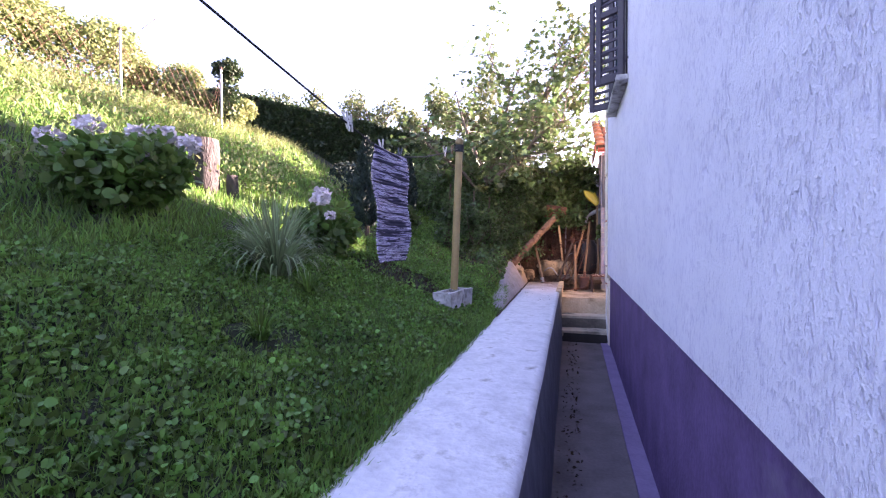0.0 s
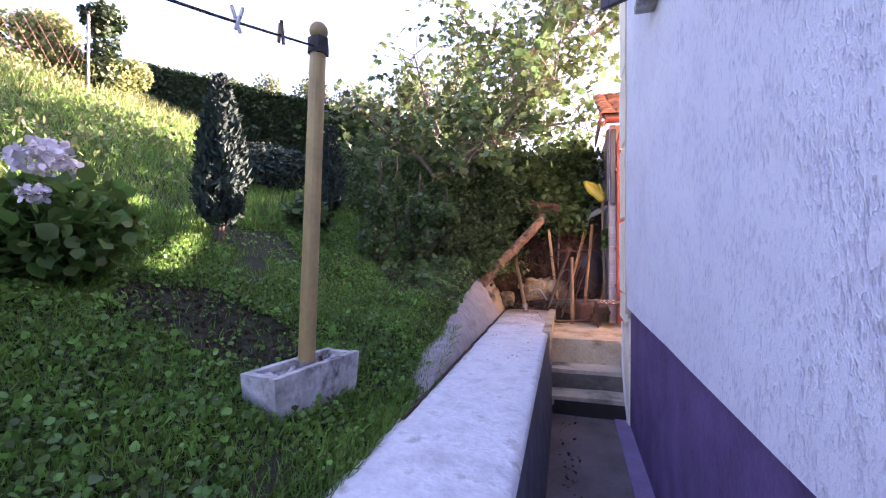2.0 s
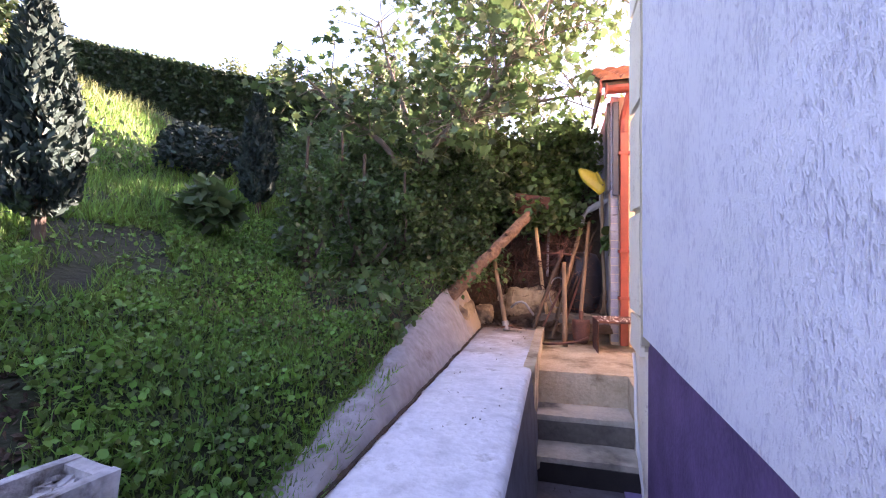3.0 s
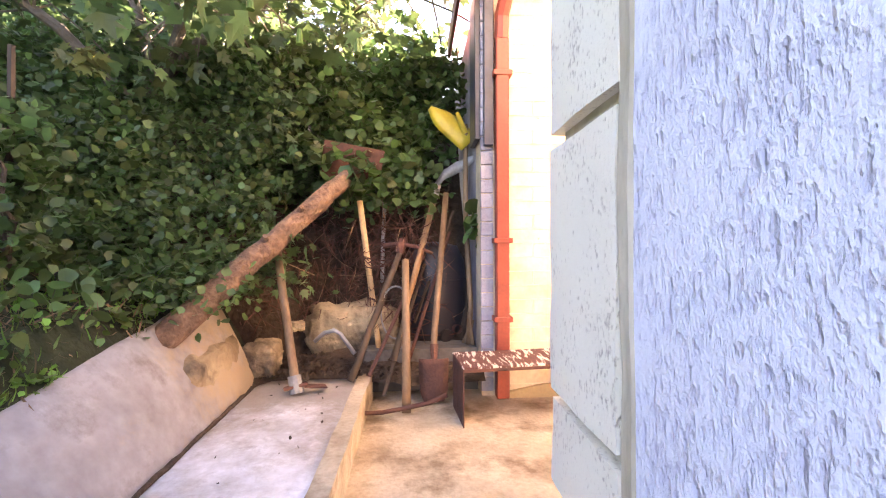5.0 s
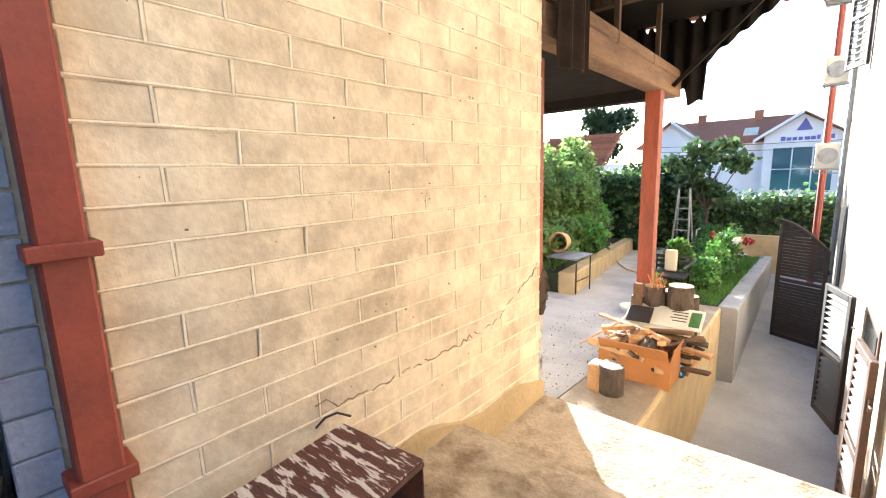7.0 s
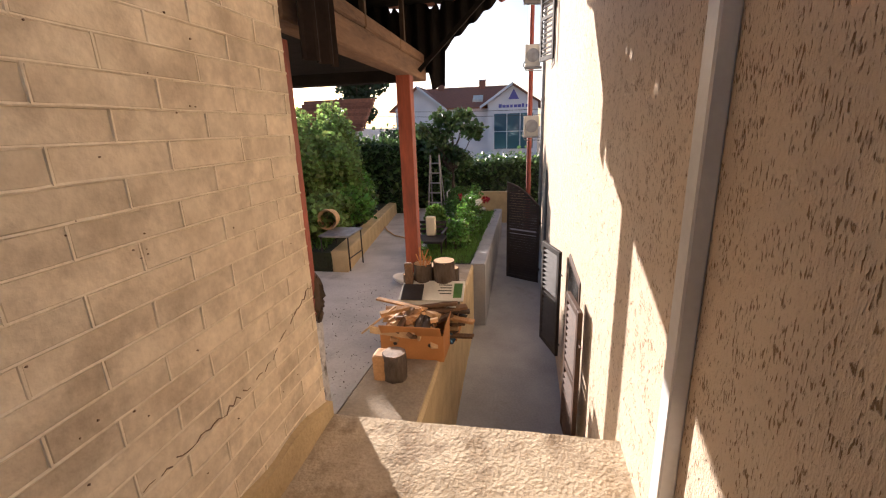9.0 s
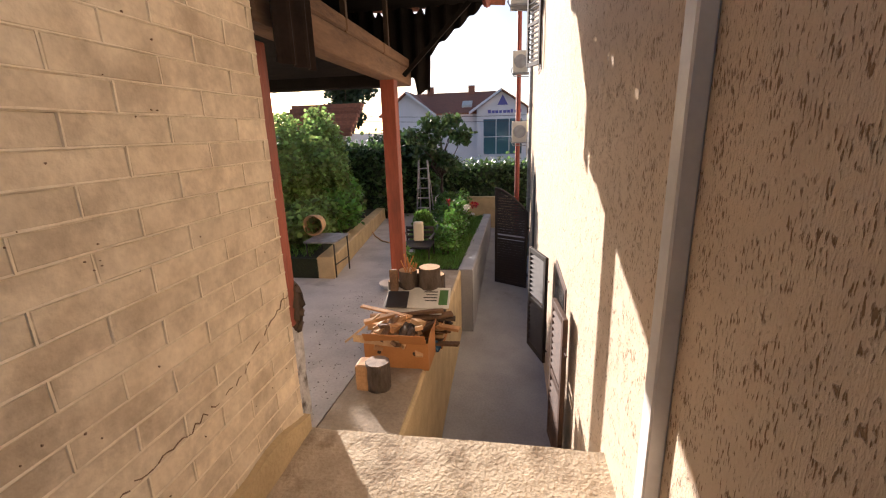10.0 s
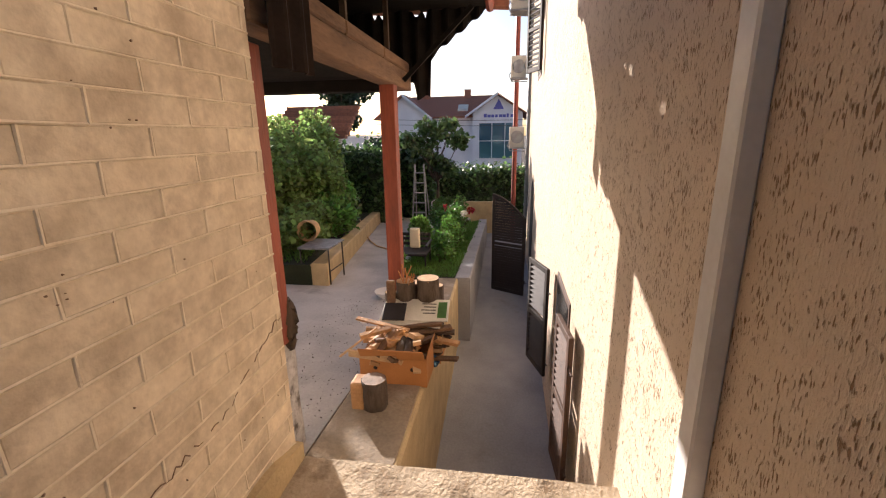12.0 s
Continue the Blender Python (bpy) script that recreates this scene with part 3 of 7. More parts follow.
setting("wall_joint", tube([(-0.70 - 0.018 * y + 0.012 + 0.012 * noise.noise(Vector((y * 4, 0, 2))), y, 0.728) for y in np.arange(4.4, 8.25, 0.05)], 0.010, sides=6, wob=0.9), "soil", "dirt-filled joint between ledge and retaining wall")
strip("retaining_wall", ret_rows(), "retwall", "whitewashed rough retaining wall with crumbling top")


def bank_rows():
    rows = []
    for x in np.arange(-3.0, 0.46, 0.08):
        r = []
        for y, z in ((8.30, 0.70), (8.42, 0.76), (8.60, 0.80), (8.72, 0.84), (8.80, 1.05), (8.9, 1.25), (9.1, 1.6), (9.4, 2.0), (9.8, 2.4), (10.6, 2.75), (12, 3.1)):
            k = max(0.0, min(1.0, (-0.75 - x) / 0.5))
            yy = y - 0.55 * k
            n = noise.noise_vector(Vector((x * 3, y * 3, 1))) * 0.06 + noise.noise_vector(Vector((x * 9, y * 9, 4))) * 0.025
            r.append((x + n.x, yy + n.y, z + n.z + 0.35 * k * min(1, (z - 0.7))))
        rows.append(r)
    return rows


strip("earth_bank", bank_rows(), "soil", "steep brown earth bank with dry roots")

# passage, low wall, yard beyond
setting("alley", rough_box(2.5, 16, WY - 0.02, 8.2, -1.6, -1.25, 0.4, 0.004), "alley", "sunken grey concrete alley beside the house")


def sloped(x0, x1, y0, y1, zf, depth, n=24, amp=0.006):
    """A strip that follows the falling yard."""
    bm = bmesh.new()
    rows = []
    for i in range(n + 1):
        x = x0 + (x1 - x0) * i / n
        z = float(zf(x))
        w = noise.noise(Vector((x * 3, z, 0))) * amp
        y0s, y1s = (y0(x), y1(x)) if callable(y0) else (y0, y1)
        rows.append([bm.verts.new(p) for p in ((x, y0s + w, z - depth), (x, y0s + w, z - 0.02), (x, y0s + 0.02, z + w), (x, y1s - 0.02, z), (x, y1s, z - 0.02), (x, y1s, z - depth))])
    for a, b in zip(rows, rows[1:]):
        for k in range(5):
            bm.faces.new((a[k], b[k], b[k + 1], a[k + 1]))
    bm.faces.new(rows[0][::-1])
    bm.faces.new(rows[-1])
    bmesh.ops.recalc_face_normals(bm, faces=bm.faces)
    return bm


setting("low_wall", sloped(2.54, 7.1, lambda x: 7.97 + 0.03 * (x - 2.5), lambda x: 8.58 + 0.0 * x, lambda x: 0.06 - 0.062 * (x - 2.6), 1.4), "wall2", "cream rendered low wall with dusty flat concrete top")
setting("low_wall_top", sloped(2.56, 7.09, lambda x: 7.985 + 0.03 * (x - 2.5), lambda x: 8.575 + 0.0 * x, lambda x: 0.066 - 0.062 * (x - 2.6), 0.01), "wall_cap", "dusty brown-grey concrete top of the low wall")
setting("yard", sloped(2.54, 22, lambda x: 8.585 + 0 * x, lambda x: 16.0 + 0 * x, lambda x: slope_z(x), 0.5, 40), "yard", "pale concrete yard falling gently from the shed")
setting("yard_kerb", sloped(7.1, 14.0, lambda x: 7.92 + 0.012 * (x - 7), lambda x: 8.16 + 0.012 * (x - 7), lambda x: -0.20 - 0.06 * (x - 7.1), 1.1), "alley", "low concrete kerb between flower bed and alley")
setting("flower_bed", sloped(7.1, 13.6, lambda x: 8.15 + 0.012 * (x - 7), lambda x: 9.1 + 0.02 * (x - 7), lambda x: slope_z(x) + 0.03, 0.5), "lawn", "grassy flower bed with roses beside the alley")
setting("bed_wall", sloped(6.6, 17, lambda x: 9.98 + 0.18 * (x - 6.6), lambda x: 10.24 + 0.18 * (x - 6.6), lambda x: slope_z(x) + 0.34, 0.8), "wall2", "low concrete retaining wall of the raised planting bed")
setting("raised_bed", sloped(6.6, 17, lambda x: 10.23 + 0.18 * (x - 6.6), lambda x: 15.5 + 0.1 * (x - 6.6), lambda x: slope_z(x) + 0.31, 0.7), "lawn", "raised planting bed with rough grass")

# shed: painted brick front, grey corner, closing walls
SY = 8.37
setting("shed_wall", box(0.46, 2.52, SY + 0.008, SY + 0.25, -0.6, 3.1), "mortar", "cream painted brick front wall of the shed")
setting("shed_side_wall", box(0.46, 0.70, SY + 0.25, 11.5, 0.0, 3.1), "brick_grey", "grey painted side wall of the shed")
setting("shed_end_wall", box(2.27, 2.52, SY + 0.25, 11.5, -0.6, 3.1), "mortar", "cream end wall of the shed under the porch")
setting("shed_back_wall", box(0.46, 2.52, 11.5, 11.7, -0.6, 3.1), "mortar", "back wall of the shed")

# ---- building details ----
def louvre(w, h, material, slats, arch=0.0, thick=0.035):
    """A louvred shutter leaf in the xz plane, hinge at x = 0, base at z = 0: thing with stiles, rails and slats."""
    e = new("shutter")
    def q(name, bm):
        o = part(name, bm, material)
        o.parent = e
        return o
    fr = 0.055
    q("stile", box(0, fr, -thick / 2, thick / 2, 0, h - (arch if arch else 0), 0.004))
    q("stile", box(w - fr, w, -thick / 2, thick / 2, 0, h, 0.004))
    q("rail", box(fr, w - fr, -thick / 2, thick / 2, 0, fr * 1.3, 0.004))
    if arch:
        bm = bmesh.new()
        n = 8
        def top(t):
            return h - arch * (1 - t) ** 1.7
        for i in range(n):
            t0, t1 = i / n, (i + 1) / n
            vs = [bm.verts.new((w * t, y, top(t) + dz)) for t, dz in ((t0, -fr), (t1, -fr), (t1, 0), (t0, 0)) for y in (-thick / 2, thick / 2)]
            for f in ((0, 2, 4, 6), (1, 7, 5, 3), (4, 5, 7, 6), (0, 1, 3, 2)):
                bm.faces.new([vs[k] for k in f])
        bmesh.ops.recalc_face_normals(bm, faces=bm.faces)
        q("arched_rail", bm)
    else:
        q("rail", box(fr, w - fr, -thick / 2, thick / 2, h - fr, h, 0.004))
    q("rail", box(fr, w - fr, -thick / 2, thick / 2, h * 0.5 - fr / 2, h * 0.5 + fr / 2, 0.004))
    first = None
    for i in range(slats):
        z = fr * 1.3 + (h - fr * 2.3) * (i + 0.5) / slats
        if abs(z - h * 0.5) < fr * 0.7:
            continue
        x1 = w - fr
        x0 = fr
        if arch and z > h - arch - fr:
            x0 = max(fr, w * (1 - max(0.0, min(1, (h - z - fr) / arch)) ** (1 / 1.7)))
            if x1 - x0 < 0.06:
                continue
        bm = box(x0, x1, -0.005, 0.005, -0.024, 0.024)
        bmesh.ops.transform(bm, matrix=Matrix.Translation((0, 0, z)) @ Matrix.Rotation(radians(38), 4, "X"), verts=bm.verts)
        q("slat", bm)
    for z in (h * 0.14, h * 0.8 if not arch else h * 0.62):
        q("hinge", tube([(-0.06, 0, z), (0.01, 0, z)], 0.008, sides=6))
        q("hinge_pin", tube([(-0.012, 0, z - 0.035), (-0.012, 0, z + 0.035)], 0.010, sides=6))
    return e


def place_shutter(s, x, y, z, yaw, label, group):
    s.matrix_basis = pose(x, y, z, 0, 0, yaw)
    return tagged(s, label, "shutter", group)


# upper window over the path, both leaves swung out
W_Y0, W_Y1, W_Z0 = 4.15, 5.20, 2.97
place_shutter(louvre(0.27, 1.25, "shutter_v", 13), WX - 0.03, W_Y0 - 0.04, W_Z0 - 0.05, 146, "dark violet louvred window shutter standing open", "window shutters")
place_shutter(louvre(0.29, 1.25, "shutter_v", 13), WX - 0.03, W_Y1 - 0.03, W_Z0 + 0.01, 148, "dark violet louvred window shutter standing open", "window shutters")
win = thing("window_1", (WX, 4.7, W_Z0), "upper house window with stone sill and dark pane", "window", kind="structure")
part("window_sill", box(WX - 0.10, WX + 0.04, W_Y0 - 0.08, W_Y1 + 0.08, W_Z0 - 0.07, W_Z0 - 0.02, 0.008), "planter", win)
part("window_frame", box(WX - 0.012, WX + 0.02, W_Y0, W_Y1, W_Z0, W_Z0 + 1.2, 0.004), "shutter_v", win)
part("pane", box(WX - 0.018, WX - 0.014, W_Y0 + 0.07, W_Y1 - 0.07, W_Z0 + 0.07, W_Z0 + 1.13), "glass", win)

# quoins at the house corner: plastered blocks with grooves between
QZ = [(0.90, 1.115), (1.145, 1.765), (1.805, 2.42), (2.46, 3.08), (3.12, 3.74), (3.78, 4.4), (4.44, 5.1), (5.14, 5.8), (5.84, 6.6), (6.64, 7.4)]
quoin = thing("corner_quoins", (WX, WY - 0.2, 0.9), "cream plastered corner quoins with deep horizontal grooves", "quoins", kind="structure")
for i, (z0, z1) in enumerate(QZ):
    part("quoin_block", rough_box(WX - 0.012, WX + 0.36, WY - 0.362, WY + 0.018, z0, z1, 0.06, 0.005, seed=i), "quoin", quoin)
part("backing", box(WX + 0.016, WX + 0.31, WY - 0.366, WY - 0.014, 0.93, 7.4), "quoin_edge", quoin)
part("edge_strip", rough_box(WX - 0.008, WX + 0.05, WY - 0.400, WY - 0.363, 0.97, 7.4, 0.08, 0.006), "quoin_edge", quoin)

# conduit, loose cable end and plinth cable by the corner
conduit = thing("cable_conduit", (1.89, WY, 0.6), "white plastic cable conduit fixed to the house wall", "conduit")
part("cover", box(1.85, 1.93, WY, WY + 0.05, 0.66, 6.5, 0.006), "pvc", conduit)
part("cable_end", tube([(1.89, WY + 0.025, 0.68), (1.89, WY + 0.03, 0.60), (1.90, WY + 0.035, 0.54), (1.93, WY + 0.04, 0.47)], 0.028, 0.02), "pvc", conduit)
cable = thing("wall_cable", (0.46, 6.6, 0.0), "thin grey cable looping down beside the steps", "cable")
part("cable", tube([(0.445, 6.85, 0.85), (0.45, 6.80, 0.7), (0.44, 6.74, 0.5), (0.44, 6.68, 0.35), (0.452, 6.62, 0.15), (0.46, 6.58, 0.06), (0.458, 6.56, 0.02)], 0.011, sides=6), "pvc", cable)

# pipes, shutters and cooling units on the end wall
dp = thing("wall_downpipe", (11.6, WY + 0.05, -1.2), "grey round downpipe on the sunlit end wall", "downpipe")
part("pipe", tube([(11.6, WY + 0.07, -1.25), (11.6, WY + 0.07, 6.6)], 0.045), "tin", dp)
for z in (0.2, 2.4, 4.4):
    part("bracket", tube([(11.6, WY + 0.07, z), (11.6, WY + 0.07, z + 0.05)], 0.06), "tin", dp)
dp2 = thing("corner_downpipe", (14.0, WY + 0.4, -1.2), "red painted downpipe at the far house corner", "downpipe")
part("pipe", tube([(14.0, WY + 0.34, -1.25), (14.0, WY + 0.34, 6.0), (14.1, WY + 0.5, 6.6)], 0.07), "red_metal", dp2)
for i, (x, y, z) in enumerate(((13.2, 7.33, 1.55), (13.4, 7.33, 3.35), (9.2, 7.36, 3.95))):
    ac = thing("air_conditioner", (x, y, z), "aged white outdoor cooling unit on wall brackets", "air conditioner", "cooling units on the end wall")
    part("casing", box(x - 0.15, x + 0.15, y - 0.34, y + 0.06, z, z + 0.55, 0.02, seg=2), "ac", ac)
    part("grille", tube([(x - 0.155, y - 0.15, z + 0.28), (x - 0.165, y - 0.15, z + 0.28)], 0.17, sides=20), "tin", ac)
    part("cover", box(x - 0.165, x - 0.151, y - 0.02, y + 0.05, z + 0.08, z + 0.3, 0.004), "ac", ac)
    part("bracket", box(x - 0.17, x + 0.17, WY - 0.02, y + 0.06, z - 0.03, z - 0.002, 0.004), "tin", ac)
    part("pipe", tube([(x - 0.1, y + 0.06, z + 0.15), (x - 0.14, y + 0.10, z + 0.05), (x - 0.1, y + 0.03, z - 0.08), (x - 0.05, WY, z - 0.1)], 0.014, sides=6), "tin", ac)
place_shutter(louvre(0.73, 1.98, "shutter", 36, arch=0.43), 9.06, 7.04, -1.2, 60.6, "tall dark brown louvred door shutter standing open", "alley shutters")
place_shutter(louvre(0.486, 1.21, "shutter", 20), 5.12, 6.963, -0.62, 18.9, "dark brown louvred shutter ajar against the alley wall", "alley shutters")
place_shutter(louvre(0.42, 1.22, "shutter_sun", 20), 3.57, 6.948, -0.62, 6.0, "brown louvred shutter in sunlit tone folded back to the alley wall", "alley shutters")
place_shutter(louvre(0.45, 1.25, "shutter", 15), 8.1, WY + 0.06, 2.85, 25, "dark brown louvred upper shutter ajar", "alley shutters")
for n, x0, x1, z0, z1 in ((2, 4.12, 4.98, -0.6, 0.62), (3, 8.65, 9.5, 2.85, 4.1)):
    w2 = thing("window_%d" % n, (x0, WY, z0), "shaded window in the end wall", "window", kind="structure")
    # frame in the sunlit louvre brown
    part("window_frame", box(x0, x1, WY - 0.05, WY + 0.012, z0, z1, 0.005), "shutter_sun", w2)
    part("pane", box(x0 + 0.06, x1 - 0.06, WY + 0.013, WY + 0.017, z0 + 0.06, z1 - 0.06), "dark_glass", w2)
d1 = thing("door_1", (9.6, WY, -1.25), "arched dark doorway in the end wall", "door", kind="structure")
part("door_leaf", box(9.62, 10.45, WY - 0.05, WY + 0.012, -1.24, 0.55, 0.005), "shutter", d1)
part("door_arch", tube([(10.03, WY - 0.03, 0.55), (10.03, WY + 0.010, 0.55)], 0.413, sides=24), "shutter", d1)

# shed gutter, downpipe, tin strip and tiled eave
pipe = thing("shed_downpipe", (0.575, SY, 0.6), "red painted square downpipe on the shed corner", "downpipe")
part("pipe", box(0.537, 0.613, SY - 0.085, SY - 0.012, 0.60, 2.72, 0.006), "red_metal", pipe)
part("elbow", tube([(0.575, SY - 0.05, 2.72), (0.575, SY - 0.06, 2.85), (0.60, SY - 0.12, 2.98), (0.62, SY - 0.16, 3.08)], 0.042, sides=8), "red_metal", pipe)
for z in (1.055, 1.52, 2.5):
    part("strap", box(0.520, 0.632, SY - 0.094, SY - 0.004, z, z + 0.03, 0.003), "red_metal", pipe)
gut = thing("shed_gutter", (0.4, SY - 0.2, 3.05), "red half-round gutter along the shed eave", "gutter")
bmg = bmesh.new()
gr = []
for x in (0.40, 2.6):
    gr.append([bmg.verts.new((x, SY - 0.18 - 0.065 * math.cos(a), 3.14 - 0.065 * math.sin(a))) for a in np.linspace(0, math.pi, 9)])
for k in range(8):
    bmg.faces.new((gr[0][k], gr[0][k + 1], gr[1][k + 1], gr[1][k]))
bmg.faces.new(gr[0])
gob = part("trough", bmg, "red_metal", gut)
sol = gob.modifiers.new("thick", "SOLIDIFY")
sol.thickness = 0.006
part("end_cap", box(0.385, 0.402, SY - 0.26, SY - 0.10, 3.05, 3.16, 0.006), "red_metal", gut)
strip_ob = thing("tin_strip", (0.5, SY - 0.02, 2.1), "navy painted tin flashing hanging on the shed corner", "flashing")
part("sheet", box(0.470, 0.530, SY - 0.045, SY - 0.006, 2.10, 3.04, 0.005), "navy", strip_ob)
part("fold", box(0.425, 0.458, SY + 0.02, SY + 0.28, 2.15, 3.06, 0.004), "navy", strip_ob)
RZ = math.tan(radians(24))
roof = thing("shed_roof", (1.5, SY, 3.15), "weathered red clay tile roof of the shed", "roof", kind="structure")
bmr = box(0.36, 2.62, SY - 0.24, 10.6, -0.05, 0.0)
for v in bmr.verts:
    v.co.z += 3.17 + (v.co.y - SY + 0.24) * RZ
part("deck", bmr, "wood_dark", roof)
part("fascia", box(0.33, 0.355, SY - 0.26, 9.4, 3.06, 3.2, 0.004), "red_metal", roof)
bmt = bmesh.new()
rings = []
for j in range(2):
    rr = []
    for k in range(9):
        a = math.pi * k / 8
        rr.append(bmt.verts.new((0.085 * math.cos(a) * (1 - 0.15 * j), -0.02 + 0.42 * j, (0.05 - 0.012 * j) * math.sin(a) + 0.02 * (1 - j))))
    rings.append(rr)
for k in range(8):
    bmt.faces.new((rings[0][k], rings[0][k + 1], rings[1][k + 1], rings[1][k]))
bmt.faces.new(rings[0])
tile0 = part("roof_tile", bmt, "tile", roof)
tme = tile0.data
bpy.data.objects.remove(tile0)
for i in range(13):
    for j in range(6):
        t = new("roof_tile", tme)
        t.parent = roof
        yy = SY - 0.27 + j * 0.36
        t.matrix_basis = roof.matrix_basis.inverted() @ (pose(0.43 + i * 0.17, yy, 3.175 + (yy - SY + 0.24) * RZ, 24, random.uniform(-2, 2), random.uniform(-1.5, 1.5)))

# porch beside the shed: posts, beam, corrugated sheets
porch = thing("porch", (4.2, 9.0, 0), "dark open timber porch with corrugated sheet roof", "porch", kind="structure")
for x, y, z0 in ((4.78, 8.45, -0.06), (2.99, 8.70, 0.75), (5.2, 11.4, -0.1), (2.9, 11.4, 0)):
    part("post", box(x - 0.065, x + 0.065, y - 0.065, y + 0.065, z0, 2.36, 0.006), "post_red", porch)
part("pier", rough_box(2.84, 3.12, 8.66, 8.88, -0.05, 0.76, 0.1, 0.008), "planter", porch)
part("beam", box(2.54, 5.36, 8.37, 8.53, 2.34, 2.50, 0.010), "beam", porch)
for x0, x1 in ((2.54, 3.62), (3.63, 4.45), (4.46, 5.34)):
    part("top_board", box(x0, x1, 8.38, 8.52, 2.51, 2.60, 0.012), "beam", porch)
# cross beam and ceiling timber share the shade-dark sheet colour
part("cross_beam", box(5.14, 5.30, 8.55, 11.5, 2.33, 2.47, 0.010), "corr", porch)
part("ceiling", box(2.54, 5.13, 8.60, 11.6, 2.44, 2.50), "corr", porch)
for x in (3.1, 4.2):
    part("rafter", box(x - 0.04, x + 0.04, 7.66, 11.4, 2.95, 3.05, 0.004), "wood_dark", porch)
for x in (3.72, 4.72):
    part("strut", box(x - 0.018, x + 0.018, 8.41, 8.45, 2.6, 3.05, 0.003), "wood_dark", porch)
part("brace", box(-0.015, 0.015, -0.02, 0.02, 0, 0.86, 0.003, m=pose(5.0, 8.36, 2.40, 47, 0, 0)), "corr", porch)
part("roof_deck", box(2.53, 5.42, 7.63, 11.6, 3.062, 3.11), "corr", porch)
for k in range(14):
    part("verge_tile", tube([(5.40, 7.70 + k * 0.28, 3.135), (5.40, 7.42 + k * 0.28, 3.12)], 0.075, 0.085, 8), "tile", porch)
part("gutter", tube([(2.6, 7.60, 3.10), (5.46, 7.60, 3.085)], 0.045, sides=8), "red_metal", porch)


def corrugated(u0, u1, a, b, wave=0.14, amp=0.03, step=0.02):
    """A wavy sheet: u runs along x, the ridges run from point a(u) to b(u)."""
    bm = bmesh.new()
    rows = []
    for u in np.arange(u0, u1 + 1e-6, step):
        w = amp * math.sin(2 * math.pi * u / wave)
        pa, pb = Vector(a(u)), Vector(b(u))
        nrm = (pb - pa).cross(Vector((1, 0, 0))).normalized()
        rows.append([bm.verts.new(pa.lerp(pb, t) + nrm * w) for t in (0, 0.5, 1)])
    for r, s in zip(rows, rows[1:]):
        for k in range(2):
            bm.faces.new((r[k], s[k], s[k + 1], r[k + 1]))
    return bm


# end panel under the roof: upright corrugated sheet cut off slantwise over the alley
bme = bmesh.new()
rows = []
for y in np.arange(7.64, 11.5, 0.0183):
    x = 5.335 + 0.026 * math.sin(2 * math.pi * y / 0.146)
    low = float(np.interp(y, [7.64, 7.70, 7.95, 8.10, 8.16, 8.17, 8.31, 8.32], [3.03, 2.98, 2.80, 2.69, 2.62, 2.28, 2.27, 2.40])) + 0.022 * math.sin(2 * math.pi * y / 0.146)
    gap = max(max(0.0, 1 - abs(y - c) / w) for c, w in ((8.21, 0.025), (8.29, 0.05), (8.62, 0.055), (8.70, 0.025), (9.08, 0.05), (9.17, 0.03), (9.6, 0.05)))
    rows.append([bme.verts.new((x, y, z)) for z in (low, 3.06 - 0.075 * gap)])
for a, b in zip(rows, rows[1:]):
    bme.faces.new((a[0], b[0], b[1], a[1]))
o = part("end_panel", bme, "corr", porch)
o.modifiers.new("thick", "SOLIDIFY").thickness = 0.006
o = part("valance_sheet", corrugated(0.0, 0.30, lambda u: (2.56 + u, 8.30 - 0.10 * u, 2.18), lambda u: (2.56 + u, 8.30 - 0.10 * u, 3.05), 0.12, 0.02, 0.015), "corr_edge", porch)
o.modifiers.new("thick", "SOLIDIFY").thickness = 0.006

# ---- garden ----
def scatter(n, x0, x1, y0, y1, keep=None):
    x, y = rng.uniform(x0, x1, n), rng.uniform(y0, y1, n)
    if keep is not None:
        k = keep(x, y)
        x, y = x[k], y[k]
    return np.stack([x, y, lawn_z(x, y)], 1)


def patchy(x, y, lo=-0.25):
    """Thins the lawn out over the bare patches."""
    v = np.sin(x * 2.3 + 1.1 * np.sin(y * 1.7)) * np.cos(y * 1.9 + 0.7 * np.sin(x * 2.9)) + 0.5 * np.sin(x * 5.1 + y * 4.3)
    bare = (((x + 1.88) / (0.48 + 0.12 * np.sin(y * 9))) ** 2 + ((y - 4.4) / (0.33 + 0.10 * np.sin(x * 8 + 1))) ** 2 < 1) | (((x + 2.6) / (0.55 + 0.15 * np.sin(y * 11))) ** 2 + ((y - 5.6) / (0.28 + 0.1 * np.sin(x * 9))) ** 2 < 1) | (((x + 1.70) / 0.20) ** 2 + ((y - 2.05) / 0.22) ** 2 < 1) | (((x + 1.45) / (0.40 + 0.1 * np.sin(y * 6))) ** 2 + ((y - 7.0) / 0.95) ** 2 < 1)
    return (v > lo) & ~(bare & (rng.random(len(x)) < 0.88)) & (((x + 1.19) / 0.10) ** 2 + ((y - 4.25) / 0.27) ** 2 > 1)


def stuff(ob, label, category):
    return tagged(ob, label, category, kind="stuff")


